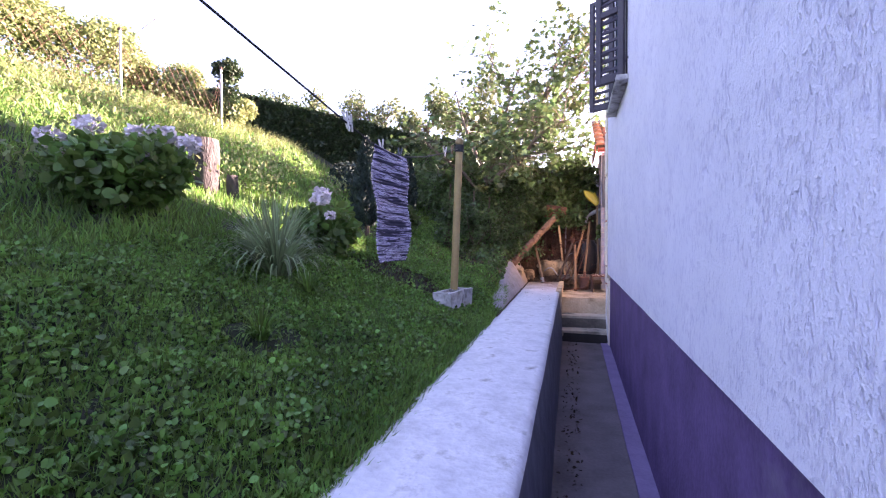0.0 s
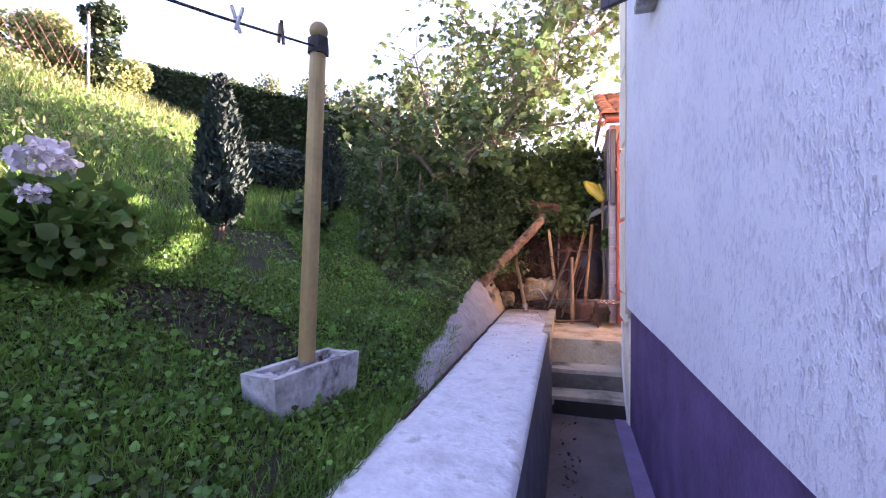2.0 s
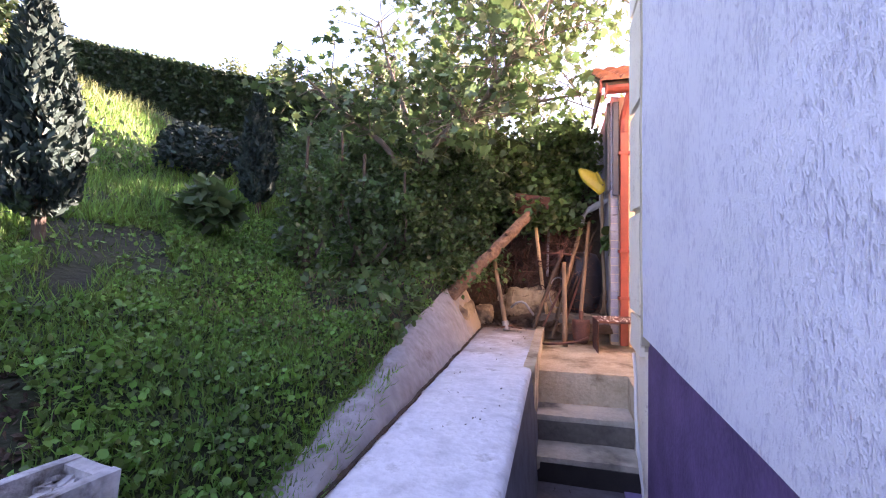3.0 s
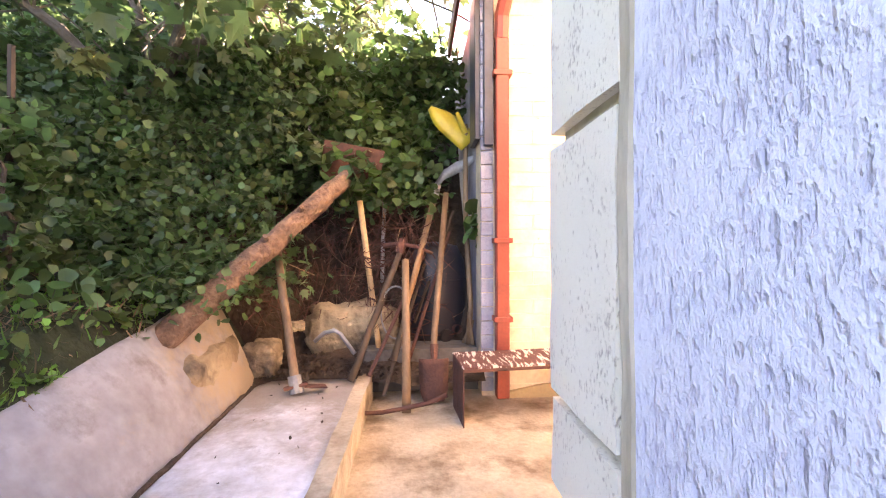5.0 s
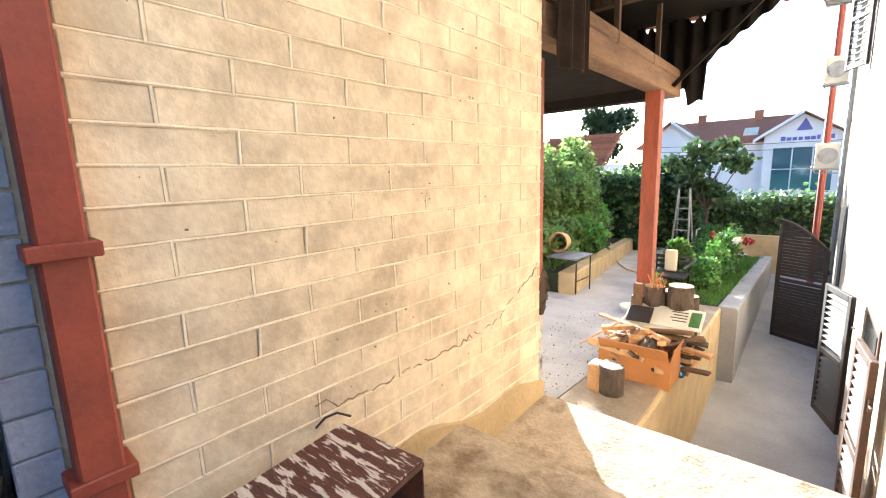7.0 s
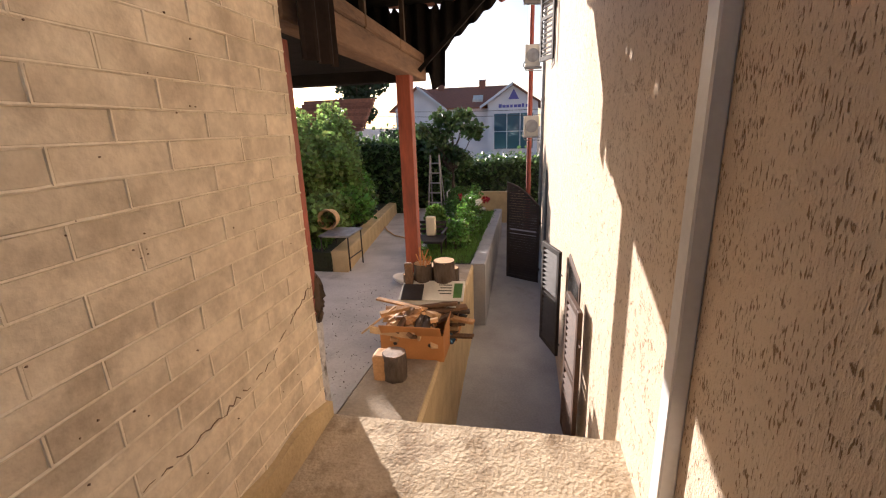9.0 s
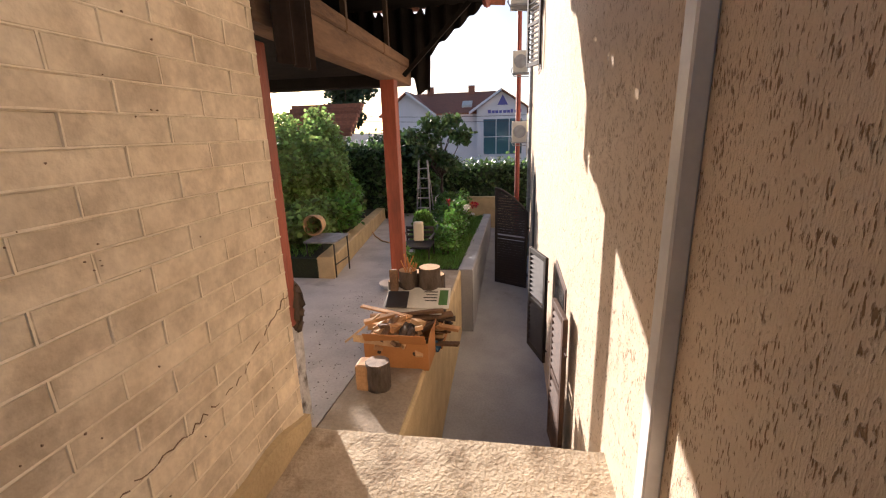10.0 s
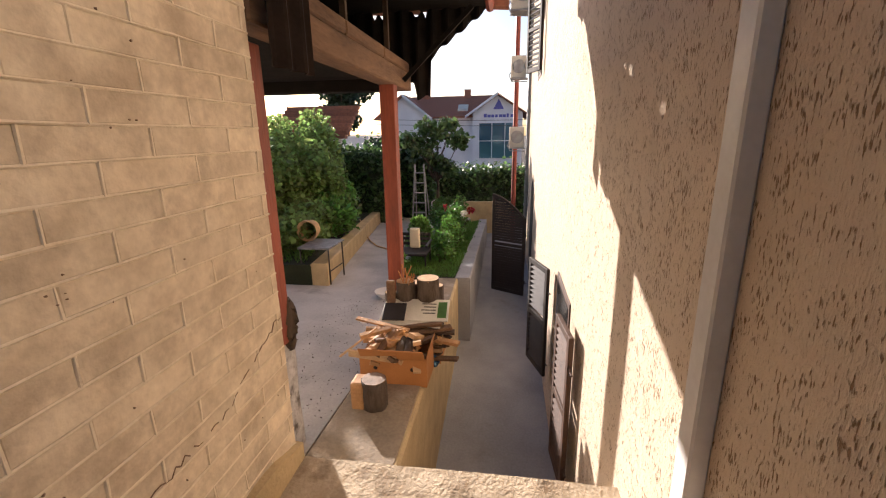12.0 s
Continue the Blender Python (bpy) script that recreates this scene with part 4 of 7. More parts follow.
edge = lambda x, y: (x < -0.70 - 0.018 * y - 0.25 * np.clip((y - 4.9) / 2.2, 0, 1) - 0.03 * np.abs(np.sin(y * 7)))
near = scatter(95000, -3.2, -0.70, -0.6, 8.3, lambda x, y: edge(x, y) & patchy(x, y, -1.35))
stuff(leaves("lawn_grass", near, 0.055, "grass", "blade", lean=(0, 0, 1.5), spread=0.75, width=0.11), "short green lawn grass on the slope", "grass")
mid = scatter(60000, -7.5, -2.8, -1, 9.5, lambda x, y: patchy(x, y, -1.4))
stuff(leaves("slope_grass", mid, 0.12, "grass", "blade", lean=(0, 0, 1.6), spread=0.8, width=0.10), "longer grass higher on the slope", "grass")
weeds = scatter(78000, -2.9, -0.70, -0.6, 8.2, lambda x, y: edge(x, y) & patchy(x, y, -1.1))
weeds[:, 2] += rng.uniform(0.0, 0.065, len(weeds)) * (0.5 + 0.5 * np.sin(weeds[:, 0] * 11) * np.cos(weeds[:, 1] * 9))
stuff(leaves("lawn_weeds", weeds, 0.027, "weed", "oval", lean=(0, 0, 0.35), spread=0.8, width=1.5), "small broad-leaved weeds among the grass", "weeds")
weeds2 = scatter(3000, -3.2, -0.75, -0.6, 6.0, lambda x, y: edge(x, y) & patchy(x, y, 0.1))
weeds2[:, 2] += rng.uniform(0.01, 0.05, len(weeds2))
stuff(leaves("lawn_clover", weeds2, 0.030, "weed", "round", lean=(0, 0, 0.5), spread=0.9), "larger round weed leaves in the lawn", "weeds")
dry = scatter(22000, -9.5, -5.0, -1, 9.5, lambda x, y: rng.random(len(x)) < np.clip((-x - 5.6) / 1.8, 0.04, 1))
stuff(leaves("dry_grass", dry, 0.24, "drygrass", "blade", lean=(0.2, 0, 1.4), spread=0.6, width=0.06), "tall dry sunlit grass on the upper slope", "grass")
hc = scatter(150, -8.0, -3.9, 0.2, 7.4)
herb = np.repeat(hc, 70, axis=0)
herb += np.abs(rng.normal(size=herb.shape)) * np.array([0, 0, 0.16]) + rng.normal(size=herb.shape) * np.array([0.16, 0.16, 0.03])
stuff(leaves("hill_herbs", herb[::2], 0.042, "weed", "oval", lean=(0, 0, 0.5), spread=0.8, width=1.2), "rough green herbs in tufts on the upper slope", "herbs")
stuff(leaves("hill_stalks", herb[1::2] + np.array([0.1, 0.05, 0]), 0.07, "scrub", "oval", lean=(0, 0, 0.9), spread=0.7, width=0.7), "pale yellow-green weed stalks on the upper slope", "herbs")
litter = scatter(2200, -2.5, -1.25, 4.0, 5.1, lambda x, y: ((x + 1.88) / 0.5) ** 2 + ((y - 4.4) / 0.35) ** 2 < 1.1)
litter[:, 2] += 0.008
stuff(leaves("dead_leaves", litter, 0.028, "soil", "oval", lean=(0, 0, 0.1), spread=1.0, width=1.4), "dry brown leaf litter on the bare patch", "leaf litter")
fringe_y = rng.uniform(0, 6.0, 5000)
fringe = np.stack([-0.70 - 0.018 * fringe_y - 0.22 * np.clip((fringe_y - 4.9) / 2.2, 0, 1) - rng.uniform(0.0, 0.16, 5000), fringe_y, np.zeros(5000)], 1)
fringe[:, 2] = np.maximum(lawn_z(fringe[:, 0], fringe[:, 1]), 0.70 + 0.14 * np.clip(fringe_y - 4.9, 0, 5))
stuff(leaves("ledge_grass", fringe, 0.075, "grass", "blade", lean=(0.5, 0, 1.0), spread=0.7, width=0.09), "grass hanging over the edge of the ledge", "grass")


def clump(name, at, n, length, material, label, category, lean_out=0.9, width=0.05):
    """A tuft of arching blades."""
    e = thing(name, at, label, category)
    V, F = [], []
    segs = 6
    for i in range(n):
        a = rng.uniform(0, 2 * math.pi)
        tilt = rng.uniform(0.1, lean_out)
        L = length * rng.uniform(0.55, 1.15)
        d = np.array([math.cos(a), math.sin(a), 0])
        side = np.array([-d[1], d[0], 0])
        p = np.array(at) + d * rng.uniform(0, 0.10) * length * 1.6
        ang = math.pi / 2 - tilt * 0.5
        b0 = len(V)
        for s in range(segs + 1):
            t = s / segs
            w = width * length * (1 - t) ** 0.7 * 0.5 + 0.0006
            V += [p - side * w, p + side * w]
            ang -= (tilt * 1.9) / segs * (0.4 + t * 1.3)
            p = p + (d * math.cos(ang) + np.array([0, 0, math.sin(ang)])) * L / segs
        for s in range(segs):
            k = b0 + 2 * s
            F += [(k, k + 1, k + 3), (k, k + 3, k + 2)]
    np_mesh("tuft", np.array(V), np.array(F), material, e)
    return e


def g(x, y, dz=0.0):
    return (x, y, float(lawn_z(np.array(x), np.array(y))) + dz)


clump("ornamental_grass", g(-2.35, 3.0), 380, 0.66, "pampas", "pale striped ornamental grass tuft on the slope", "ornamental grass", 1.25, 0.030)
clump("ornamental_grass", g(-2.62, 3.22), 260, 0.58, "pampas", "pale striped ornamental grass tuft on the slope", "ornamental grass", 1.25, 0.030)
clump("grass_tuft", g(-1.72, 2.05), 130, 0.24, "grass", "small green grass tuft on bare soil", "grass tuft", 1.2, 0.05)
clump("grass_tuft", g(-1.95, 2.85), 120, 0.26, "grass", "small green grass tuft on bare soil", "grass tuft", 1.2, 0.05)


def hydrangea(at, r, h, heads, label):
    e = thing("hydrangea", at, label, "hydrangea")
    at = np.array(at)
    for i in range(9):
        a = rng.uniform(0, 6.28)
        tip = at + np.array([math.cos(a) * r * 0.6, math.sin(a) * r * 0.6, h * rng.uniform(0.6, 0.9)])
        part("stem", tube(line(at, tip, 4, wander=0.03, seed=i), 0.010, 0.005, 5), "bark", e)
    C = blob([at + np.array([0, 0, h * 0.45]), at + np.array([r * 0.3, r * 0.25, h * 0.55]), at + np.array([-r * 0.35, -r * 0.2, h * 0.5])], [(r, r, h * 0.5), (r * 0.7, r * 0.7, h * 0.42), (r * 0.75, r * 0.7, h * 0.45)], int(2200 * r / 0.5), 0.5)
    leaves("foliage", C, 0.085, "hydr_leaf", "oval", lean=(0, 0, 0.1), spread=0.8, parent=e, width=1.35)
    for dx, dy, dz, s in heads:
        c = at + np.array([dx, dy, dz])
        d = rng.normal(size=(110, 3))
        d /= np.linalg.norm(d, axis=1)[:, None]
        leaves("flower_head", c + d * np.array([s, s, s * 0.75]), s * 0.5, "petal", "round", parent=e, spread=0.9)


hydrangea(g(-3.45, 2.55), 0.46, 0.62, ((-0.42, 0.05, 0.72, 0.085), (-0.36, -0.28, 0.55, 0.08), (0.05, 0.12, 0.62, 0.09), (0.18, 0.22, 0.64, 0.085), (0.36, 0.30, 0.56, 0.08), (0.26, 0.0, 0.42, 0.06), (-0.1, -0.32, 0.4, 0.05)), "hydrangea bush with pale lilac flower heads")
hydrangea(g(-2.62, 4.1), 0.36, 0.55, ((0.0, 0.0, 0.66, 0.085), (0.08, -0.14, 0.60, 0.08), (-0.12, 0.12, 0.62, 0.075), (0.22, -0.2, 0.42, 0.05)), "hydrangea bush with pale lilac flower heads")


def stump(name, at, r, h, label, tilt=0):
    e = thing(name, at, label, "log")
    x, y, z = at
    smooth(part("bark", tube(line((x, y, z - 0.05), (x + tilt, y, z + h), 6), r, r * 0.96, 18, wob=0.10), "old_bark", e))
    part("cut_face", tube([(x + tilt, y, z + h - 0.002), (x + tilt, y, z + h + 0.006)], r * 0.9, sides=18, wob=0.06), "wood_dark", e)
    return e


stump("log_section", g(-4.22, 4.1), 0.17, 0.60, "dark upright log section on the slope")
stump("log_section", g(-4.62, 4.0), 0.17, 0.38, "shorter dark log section on the slope")
stump("log_section", g(-4.0, 4.3), 0.07, 0.3, "thin log section leaning beside a larger one")


def cypress(at, h, r, label):
    e = thing("cypress", at, label, "cypress")
    at = np.array(at)
    part("trunk", tube(line(at - np.array([0, 0, 0.1]), at + np.array([0, 0, h * 0.9]), 5), 0.035, 0.008, 7), "bark", e)
    n = 9000
    t = rng.random(n) ** 0.8
    prof = np.interp(t, [0, 0.08, 0.3, 0.6, 0.85, 1], [0.35, 0.8, 1.0, 0.78, 0.42, 0.03])
    a = rng.uniform(0, 2 * math.pi, n)
    rr = prof * r * (0.72 + 0.28 * rng.random(n)) * (1 + 0.16 * np.sin(a * 5 + t * 9))
    C = at + np.stack([np.cos(a) * rr, np.sin(a) * rr, 0.12 + t * (h - 0.12)], 1)
    leaves("foliage", C, 0.065, "cypress", "diamond", lean=(0, 0, 1.6), spread=0.8, parent=e, width=0.7)
    return e


cypress(g(-2.72, 5.35), 1.30, 0.19, "young blue-green columnar cypress on the lawn")
cypress(g(-2.9, 7.3), 1.15, 0.16, "small dark columnar cypress near the hedge")

# hedge: sloping clipped top along the upper boundary
hedge = thing("hedge", (-7, 10.5, 4.2), "tall clipped dark green boundary hedge", "hedge")
n = 60000
hx = rng.uniform(-14, -1.2, n)
top = np.interp(hx, [-14, -10, -3.9, -1.2], [6.7, 6.0, 4.22, 3.6])
face = rng.random(n)
hy = np.where(face < 0.8, 10.45 + 0.08 * rng.random(n), 10.45 + 0.9 * rng.random(n))
hz = np.where(face < 0.8, top - 1.9 * rng.random(n) ** 1.1, top + 0.05 * rng.random(n))
leaves("foliage", np.stack([hx, hy, hz], 1), 0.075, "hedge", "oval", lean=(0, -0.5, 0.3), spread=0.9, parent=hedge, width=1.4)
bmh = bmesh.new()
hr = []
for x in np.arange(-14, -1.1, 0.4):
    t = float(np.interp(x, [-14, -10, -3.9, -1.2], [6.7, 6.0, 4.22, 3.6]))
    hr.append([bmh.verts.new(p) for p in ((x, 10.52, t - 2.4), (x, 10.52, t - 0.03), (x, 11.3, t - 0.03), (x, 11.3, t - 2.4))])
for a, b in zip(hr, hr[1:]):
    for k in range(3):
        bmh.faces.new((a[k], a[k + 1], b[k + 1], b[k]))
part("twig_core", bmh, "hedge", hedge)

# wire fence on the upper slope
fence = thing("wire_fence", (-7, 6, 4), "rusty wire mesh fence on thin posts, overgrown", "fence")
FP = [g(-7.0, 7.25), g(-7.3, 5.4), g(-7.7, 3.2), g(-8.1, 1.0)]
for i, p in enumerate(FP):
    part("post", tube(line(p, (p[0], p[1], p[2] + 1.25), 2), 0.020, sides=6), "tin", fence)
    part("post_cap", tube([(p[0], p[1], p[2] + 1.25), (p[0], p[1], p[2] + 1.28)], 0.045, 0.03, 6), "rust", fence)
bmf = bmesh.new()
for a, b in zip(FP, FP[1:]):
    for k in range(14):
        t = k / 13
        q = Vector(a).lerp(Vector(b), t)
        q2 = Vector(a).lerp(Vector(b), min(1, t + 0.3))
        q3 = Vector(a).lerp(Vector(b), max(0, t - 0.3))
        tube([q, q2 + Vector((0, 0, 1.05))], 0.003, sides=3, bm=bmf, caps=False)
        tube([q, q3 + Vector((0, 0, 1.05))], 0.003, sides=3, bm=bmf, caps=False)
part("wire_mesh", bmf, "rust", fence)


def shrub(name, at, cs, n, size, material, label, category, kind="oval", stems=5, shell=0.4):
    """A loose leafy shrub: clumps (dx, dy, dz, rx, ry, rz)."""
    e = thing(name, at, label, category)
    at = np.array(at)
    C = blob([at + np.array(c[:3]) for c in cs], [c[3:] for c in cs], n, shell)
    leaves("foliage", C, size, material, kind, lean=(0, -0.1, 0.2), spread=0.8, parent=e, width=1.3 if kind == "oval" else 1.0)
    for i in range(stems):
        c = cs[i % len(cs)]
        part("stem", tube(line(at, at + np.array(c[:3]) + rng.normal(size=3) * np.array(c[3:]) * 0.5, 5, wander=0.08, seed=i), 0.018, 0.005, 5), "bark", e)
    return e


# sunny scrub behind the fence
for i, (x, y, h, r) in enumerate(((-8.3, 7.0, 0.9, 0.7), (-8.6, 5.6, 1.1, 0.9), (-8.9, 4.2, 1.2, 1.0), (-9.2, 2.6, 1.3, 1.1), (-9.6, 1.0, 1.3, 1.1), (-7.4, 7.7, 0.6, 0.5), (-9.8, -0.4, 1.3, 1.2))):
    shrub("scrub_bush", g(x, y), ((0, 0, h * 0.5, r, r, h * 0.55), (0.2, 0.4, h * 0.8, r * 0.6, r * 0.6, h * 0.4), (-0.2, -0.4, h * 0.75, r * 0.6, r * 0.6, h * 0.45)), 8000, 0.06, "scrub", "sunlit yellow-green scrub along the fence", "bush", shell=0.2)
shrub("ivy_post", g(-7.1, 7.55), ((0, 0, 0.7, 0.22, 0.22, 0.6), (0, 0, 1.25, 0.3, 0.3, 0.2)), 1500, 0.08, "hedge", "dark ivy-grown fence corner post", "ivy", shell=0.3)

# trees beyond the hedge, thin against the sky
def tree(name, base, h, clumps, n, size, material, label, trunk=0.12, kind="oval", limbs=9, shell=0.15, seed=1):
    e = thing(name, base, label, "tree")
    b = Vector(base)
    tops = []
    part("trunk", tube(line(b, b + Vector((0.1, 0.05, h * 0.55)), 6, wander=0.12, seed=seed), trunk, trunk * 0.6, 9, wob=0.15), "bark", e)
    fork = b + Vector((0.1, 0.05, h * 0.5))
    bml = bmesh.new()
    for i in range(limbs):
        c = clumps[i % len(clumps)]
        tip = b + Vector(c[:3]) + Vector(rng.normal(size=3) * np.array(c[3:]) * 0.45)
        tube(line(fork, tip, 6, wander=0.18, seed=seed + i), trunk * 0.45, 0.008, 6, bm=bml)
    part("limbs", bml, "bark", e)
    C = blob([np.array(base) + np.array(c[:3]) for c in clumps], [c[3:] for c in clumps], n, shell)
    leaves("crown", C, size, material, kind, lean=(0, 0, -0.2), spread=0.9, parent=e, width=1.2 if kind == "oval" else 1.0)
    return e


for i, (x, y, z, h) in enumerate(((-7.2, 14.5, 4.2, 2.6), (-5.0, 14.2, 3.8, 3.1), (-3.2, 13.2, 3.5, 2.6), (-10.5, 14.8, 5.2, 2.1), (-1.6, 14.0, 3.3, 3.0))):
    cl = [(rng.uniform(-0.9, 0.9), rng.uniform(-0.6, 0.6), h * rng.uniform(0.45, 1.0), 0.45, 0.45, 0.45) for _ in range(9)]
    tree("backlit_tree", (x, y, z), h, cl, 2600, 0.11, "far_leaf", "small thin-leaved tree beyond the hedge against bright sky", 0.07, limbs=14, seed=20 + i)

# fig tree over the bank
def fig_tree():
    base = (-2.0, 9.0, 2.1)
    e = thing("fig_tree", base, "spreading fig tree with grey limbs over the bank", "tree")
    limbs = [[(-2.0, 9.0, 1.9), (-1.9, 9.0, 2.5), (-1.75, 9.05, 2.9), (-1.5, 9.1, 3.4), (-1.2, 9.15, 3.8), (-0.8, 9.2, 4.1), (-0.2, 9.2, 4.3), (0.3, 9.2, 4.35)],
             [(-1.85, 9.0, 2.6), (-1.4, 8.95, 3.0), (-0.9, 8.9, 3.25), (-0.4, 8.9, 3.3), (0.2, 8.9, 3.35)],
             [(-1.8, 9.0, 2.8), (-2.1, 9.2, 3.5), (-2.4, 9.4, 4.2), (-2.6, 9.5, 4.9)],
             [(-1.5, 9.1, 3.3), (-1.5, 9.3, 4.0), (-1.3, 9.4, 4.7), (-1.2, 9.5, 5.2)],
             [(-0.9, 9.2, 4.0), (-0.6, 9.4, 4.6), (-0.4, 9.5, 5.2), (-0.3, 9.5, 5.6)],
             [(-1.9, 8.9, 2.5), (-2.2, 8.7, 2.9), (-2.7, 8.5, 3.3), (-3.1, 8.4, 3.7)],
             [(-0.5, 9.2, 4.2), (-0.1, 9.0, 4.6), (0.2, 8.9, 4.9)],
             [(-0.2, 9.2, 4.3), (0.3, 9.35, 4.75), (0.8, 9.5, 5.1), (1.2, 9.6, 5.3)],
             [(-0.6, 9.3, 4.5), (-0.2, 9.6, 5.2), (0.3, 9.8, 5.7), (0.6, 9.9, 6.1)],
             [(-1.3, 9.4, 4.6), (-1.6, 9.6, 5.2), (-1.9, 9.7, 5.7)],
             [(-1.1, 8.95, 3.1), (-0.8, 8.6, 3.4), (-0.5, 8.3, 3.6), (-0.2, 8.1, 3.65)],
             [(-1.7, 8.95, 2.7), (-1.4, 8.6, 2.9), (-1.1, 8.3, 3.0), (-0.9, 8.1, 2.9)]]
    tips = []
    for i, L in enumerate(limbs):
        part("trunk" if i == 0 else "limb", tube(L, 0.085 if i == 0 else 0.045, 0.012, 8, wob=0.15), "fig_bark", e)
        for a, b in zip(L[1:], L[2:]):
            for t in (0.25, 0.6, 0.95):
                tips.append(np.array(a) * (1 - t) + np.array(b) * t)
    bmt = bmesh.new()
    C = []
    for k, p in enumerate(tips):
        for j in range(6):
            q = p + rng.normal(size=3) * np.array([0.35, 0.3, 0.28]) + np.array([0, 0, 0.08])
            tube([tuple(p), tuple((p + q) / 2 + np.array([0, 0, 0.03])), tuple(q)], 0.009, 0.004, 4, bm=bmt, caps=False)
            C.append(q + rng.normal(size=(9, 3)) * 0.10)
    part("twig_spray", bmt, "fig_bark", e)
    leaves("crown", np.concatenate(C), 0.135, "fig", "fig", lean=(0, -0.25, -0.15), spread=0.8, parent=e)
    for p in ((-0.55, 8.15, 2.62), (-0.25, 8.2, 2.60), (-0.75, 8.0, 2.72)):
        part("fruit", tube([(p[0], p[1], p[2] + 0.05), (p[0], p[1], p[2] + 0.02), (p[0], p[1], p[2] - 0.02), (p[0], p[1], p[2] - 0.03)], 0.012, 0.022, 8), "hydr_leaf", e)
    return e


fig_tree()

# climbers and brambles over the bank
def bank_cloud(n, x0, x1, y0, y1, z0, z1, depth=0.35, per=26, tuft=0.075):
    """Leaf places in small tufts that stand out of the bank by different amounts."""
    m = max(1, n // per)
    x, z = rng.uniform(x0, x1, m), rng.uniform(z0, z1, m)
    t = (z - z0) / (z1 - z0)
    y = y0 + (y1 - y0) * t + np.maximum(-0.10, rng.normal(size=m) * depth * 0.55) + 0.15 * np.sin(x * 4 + z * 3)
    C = np.repeat(np.stack([x, y, z], 1), per, axis=0)
    return C + rng.normal(size=C.shape) * np.array([1.3, 0.9, 0.8]) * tuft


stuff(leaves("bramble_thicket", bank_cloud(26000, -2.9, -0.85, 7.95, 9.2, 1.25, 3.0, 0.6), 0.046, "ivy", "oval", lean=(0.1, -0.5, -0.1), spread=0.8, width=1.4), "dark bramble and ivy thicket on the bank", "brambles")
stuff(leaves("climber_curtain", np.concatenate([bank_cloud(7600, -1.1, 0.12, 8.92, 9.4, 1.80, 3.0, 0.45), bank_cloud(1500, 0.0, 0.36, 9.05, 9.4, 2.25, 3.0, 0.25)]), 0.062, "ivy", "round", lean=(0, -0.6, -0.3), spread=0.7), "round-leaved climber hanging over the bank", "climber")
stuff(leaves("climber_curtain", bank_cloud(2600, -2.0, -0.65, 8.1, 8.95, 1.3, 2.5, 0.3), 0.075, "fig", "fig", lean=(0, -0.6, -0.2), spread=0.7), "lobed climber leaves over the leaning log", "climber")
stuff(leaves("bank_shrubs", bank_cloud(20000, -4.2, -1.4, 8.2, 10.2, 1.9, 3.7, 0.5), 0.058, "ivy", "oval", lean=(0.1, -0.4, 0), spread=0.9, width=1.3), "mixed green shrubs along the foot of the hedge", "shrubs")
creep = scatter(900, -1.75, -1.0, 6.2, 8.0, lambda x, y: edge(x, y))
creep[:, 2] += rng.uniform(0.0, 0.12, len(creep))
stuff(leaves("wall_creeper", creep, 0.055, "ivy", "round", lean=(0.5, -0.2, 0.3), spread=0.7), "low creeper spilling over the retaining wall", "creeper")
twig = scatter(2600, -2.0, -0.95, 5.6, 8.1, lambda x, y: edge(x, y))
twig[:, 2] += 0.012
stuff(leaves("bank_litter", twig, 0.06, "wood_h", "blade", lean=(0, 0, 0.15), spread=1.0, width=0.10), "dry twigs and straw on the bare bank edge", "leaf litter")
stuff(leaves("dry_roots", bank_cloud(1500, -1.05, 0.1, 8.66, 8.95, 1.05, 1.75, 0.12, 3), 0.16, "rust", "blade", lean=(0.2, -0.3, -0.8), spread=0.8, width=0.05), "dry brown roots and stems on the earth bank", "roots")
stuff(leaves("dry_stems", bank_cloud(110, -1.1, 0.25, 8.60, 8.9, 1.0, 1.9, 0.2, 1), 0.26, "wood_h", "blade", lean=(0.3, -0.2, 0.1), spread=1.0, width=0.02), "thin pale dry stems among the roots", "stems")
stuff(leaves("climber_sprig", blob([(0.44, 8.60, 1.72), (0.45, 8.58, 1.58), (0.02, 8.75, 2.06)], [(0.05, 0.03, 0.07), (0.04, 0.03, 0.06), (0.10, 0.04, 0.06)], 22, 0.3), 0.115, "ivy", "round", lean=(0, -0.5, -0.4), spread=0.4), "large round climber leaves hanging among the tools", "climber")
stuff(leaves("panel_leaves", blob([(-0.52, 8.58, 2.10), (-0.28, 8.56, 2.02), (-0.40, 8.54, 1.90)], [(0.12, 0.05, 0.10), (0.12, 0.05, 0.12), (0.14, 0.04, 0.05)], 60, 0.2), 0.085, "ivy", "round", lean=(0, -0.5, -0.3), spread=0.5), "round climber leaves over the rusty panel", "climber")
stuff(leaves("overhead_leaves", bank_cloud(2600, -0.5, 0.25, 9.15, 9.8, 2.3, 3.3, 0.3), 0.075, "ivy", "round", lean=(0, -0.5, -0.4), spread=0.7), "dark climber leaves overhanging the tool corner", "climber")
stuff(leaves("yellow_sprig", blob([(-1.74, 8.25, 2.52)], [(0.12, 0.08, 0.07)], 40, 0.2), 0.10, "drygrass", "fig", spread=0.9), "bright yellow-green sprig in the thicket", "sprig")

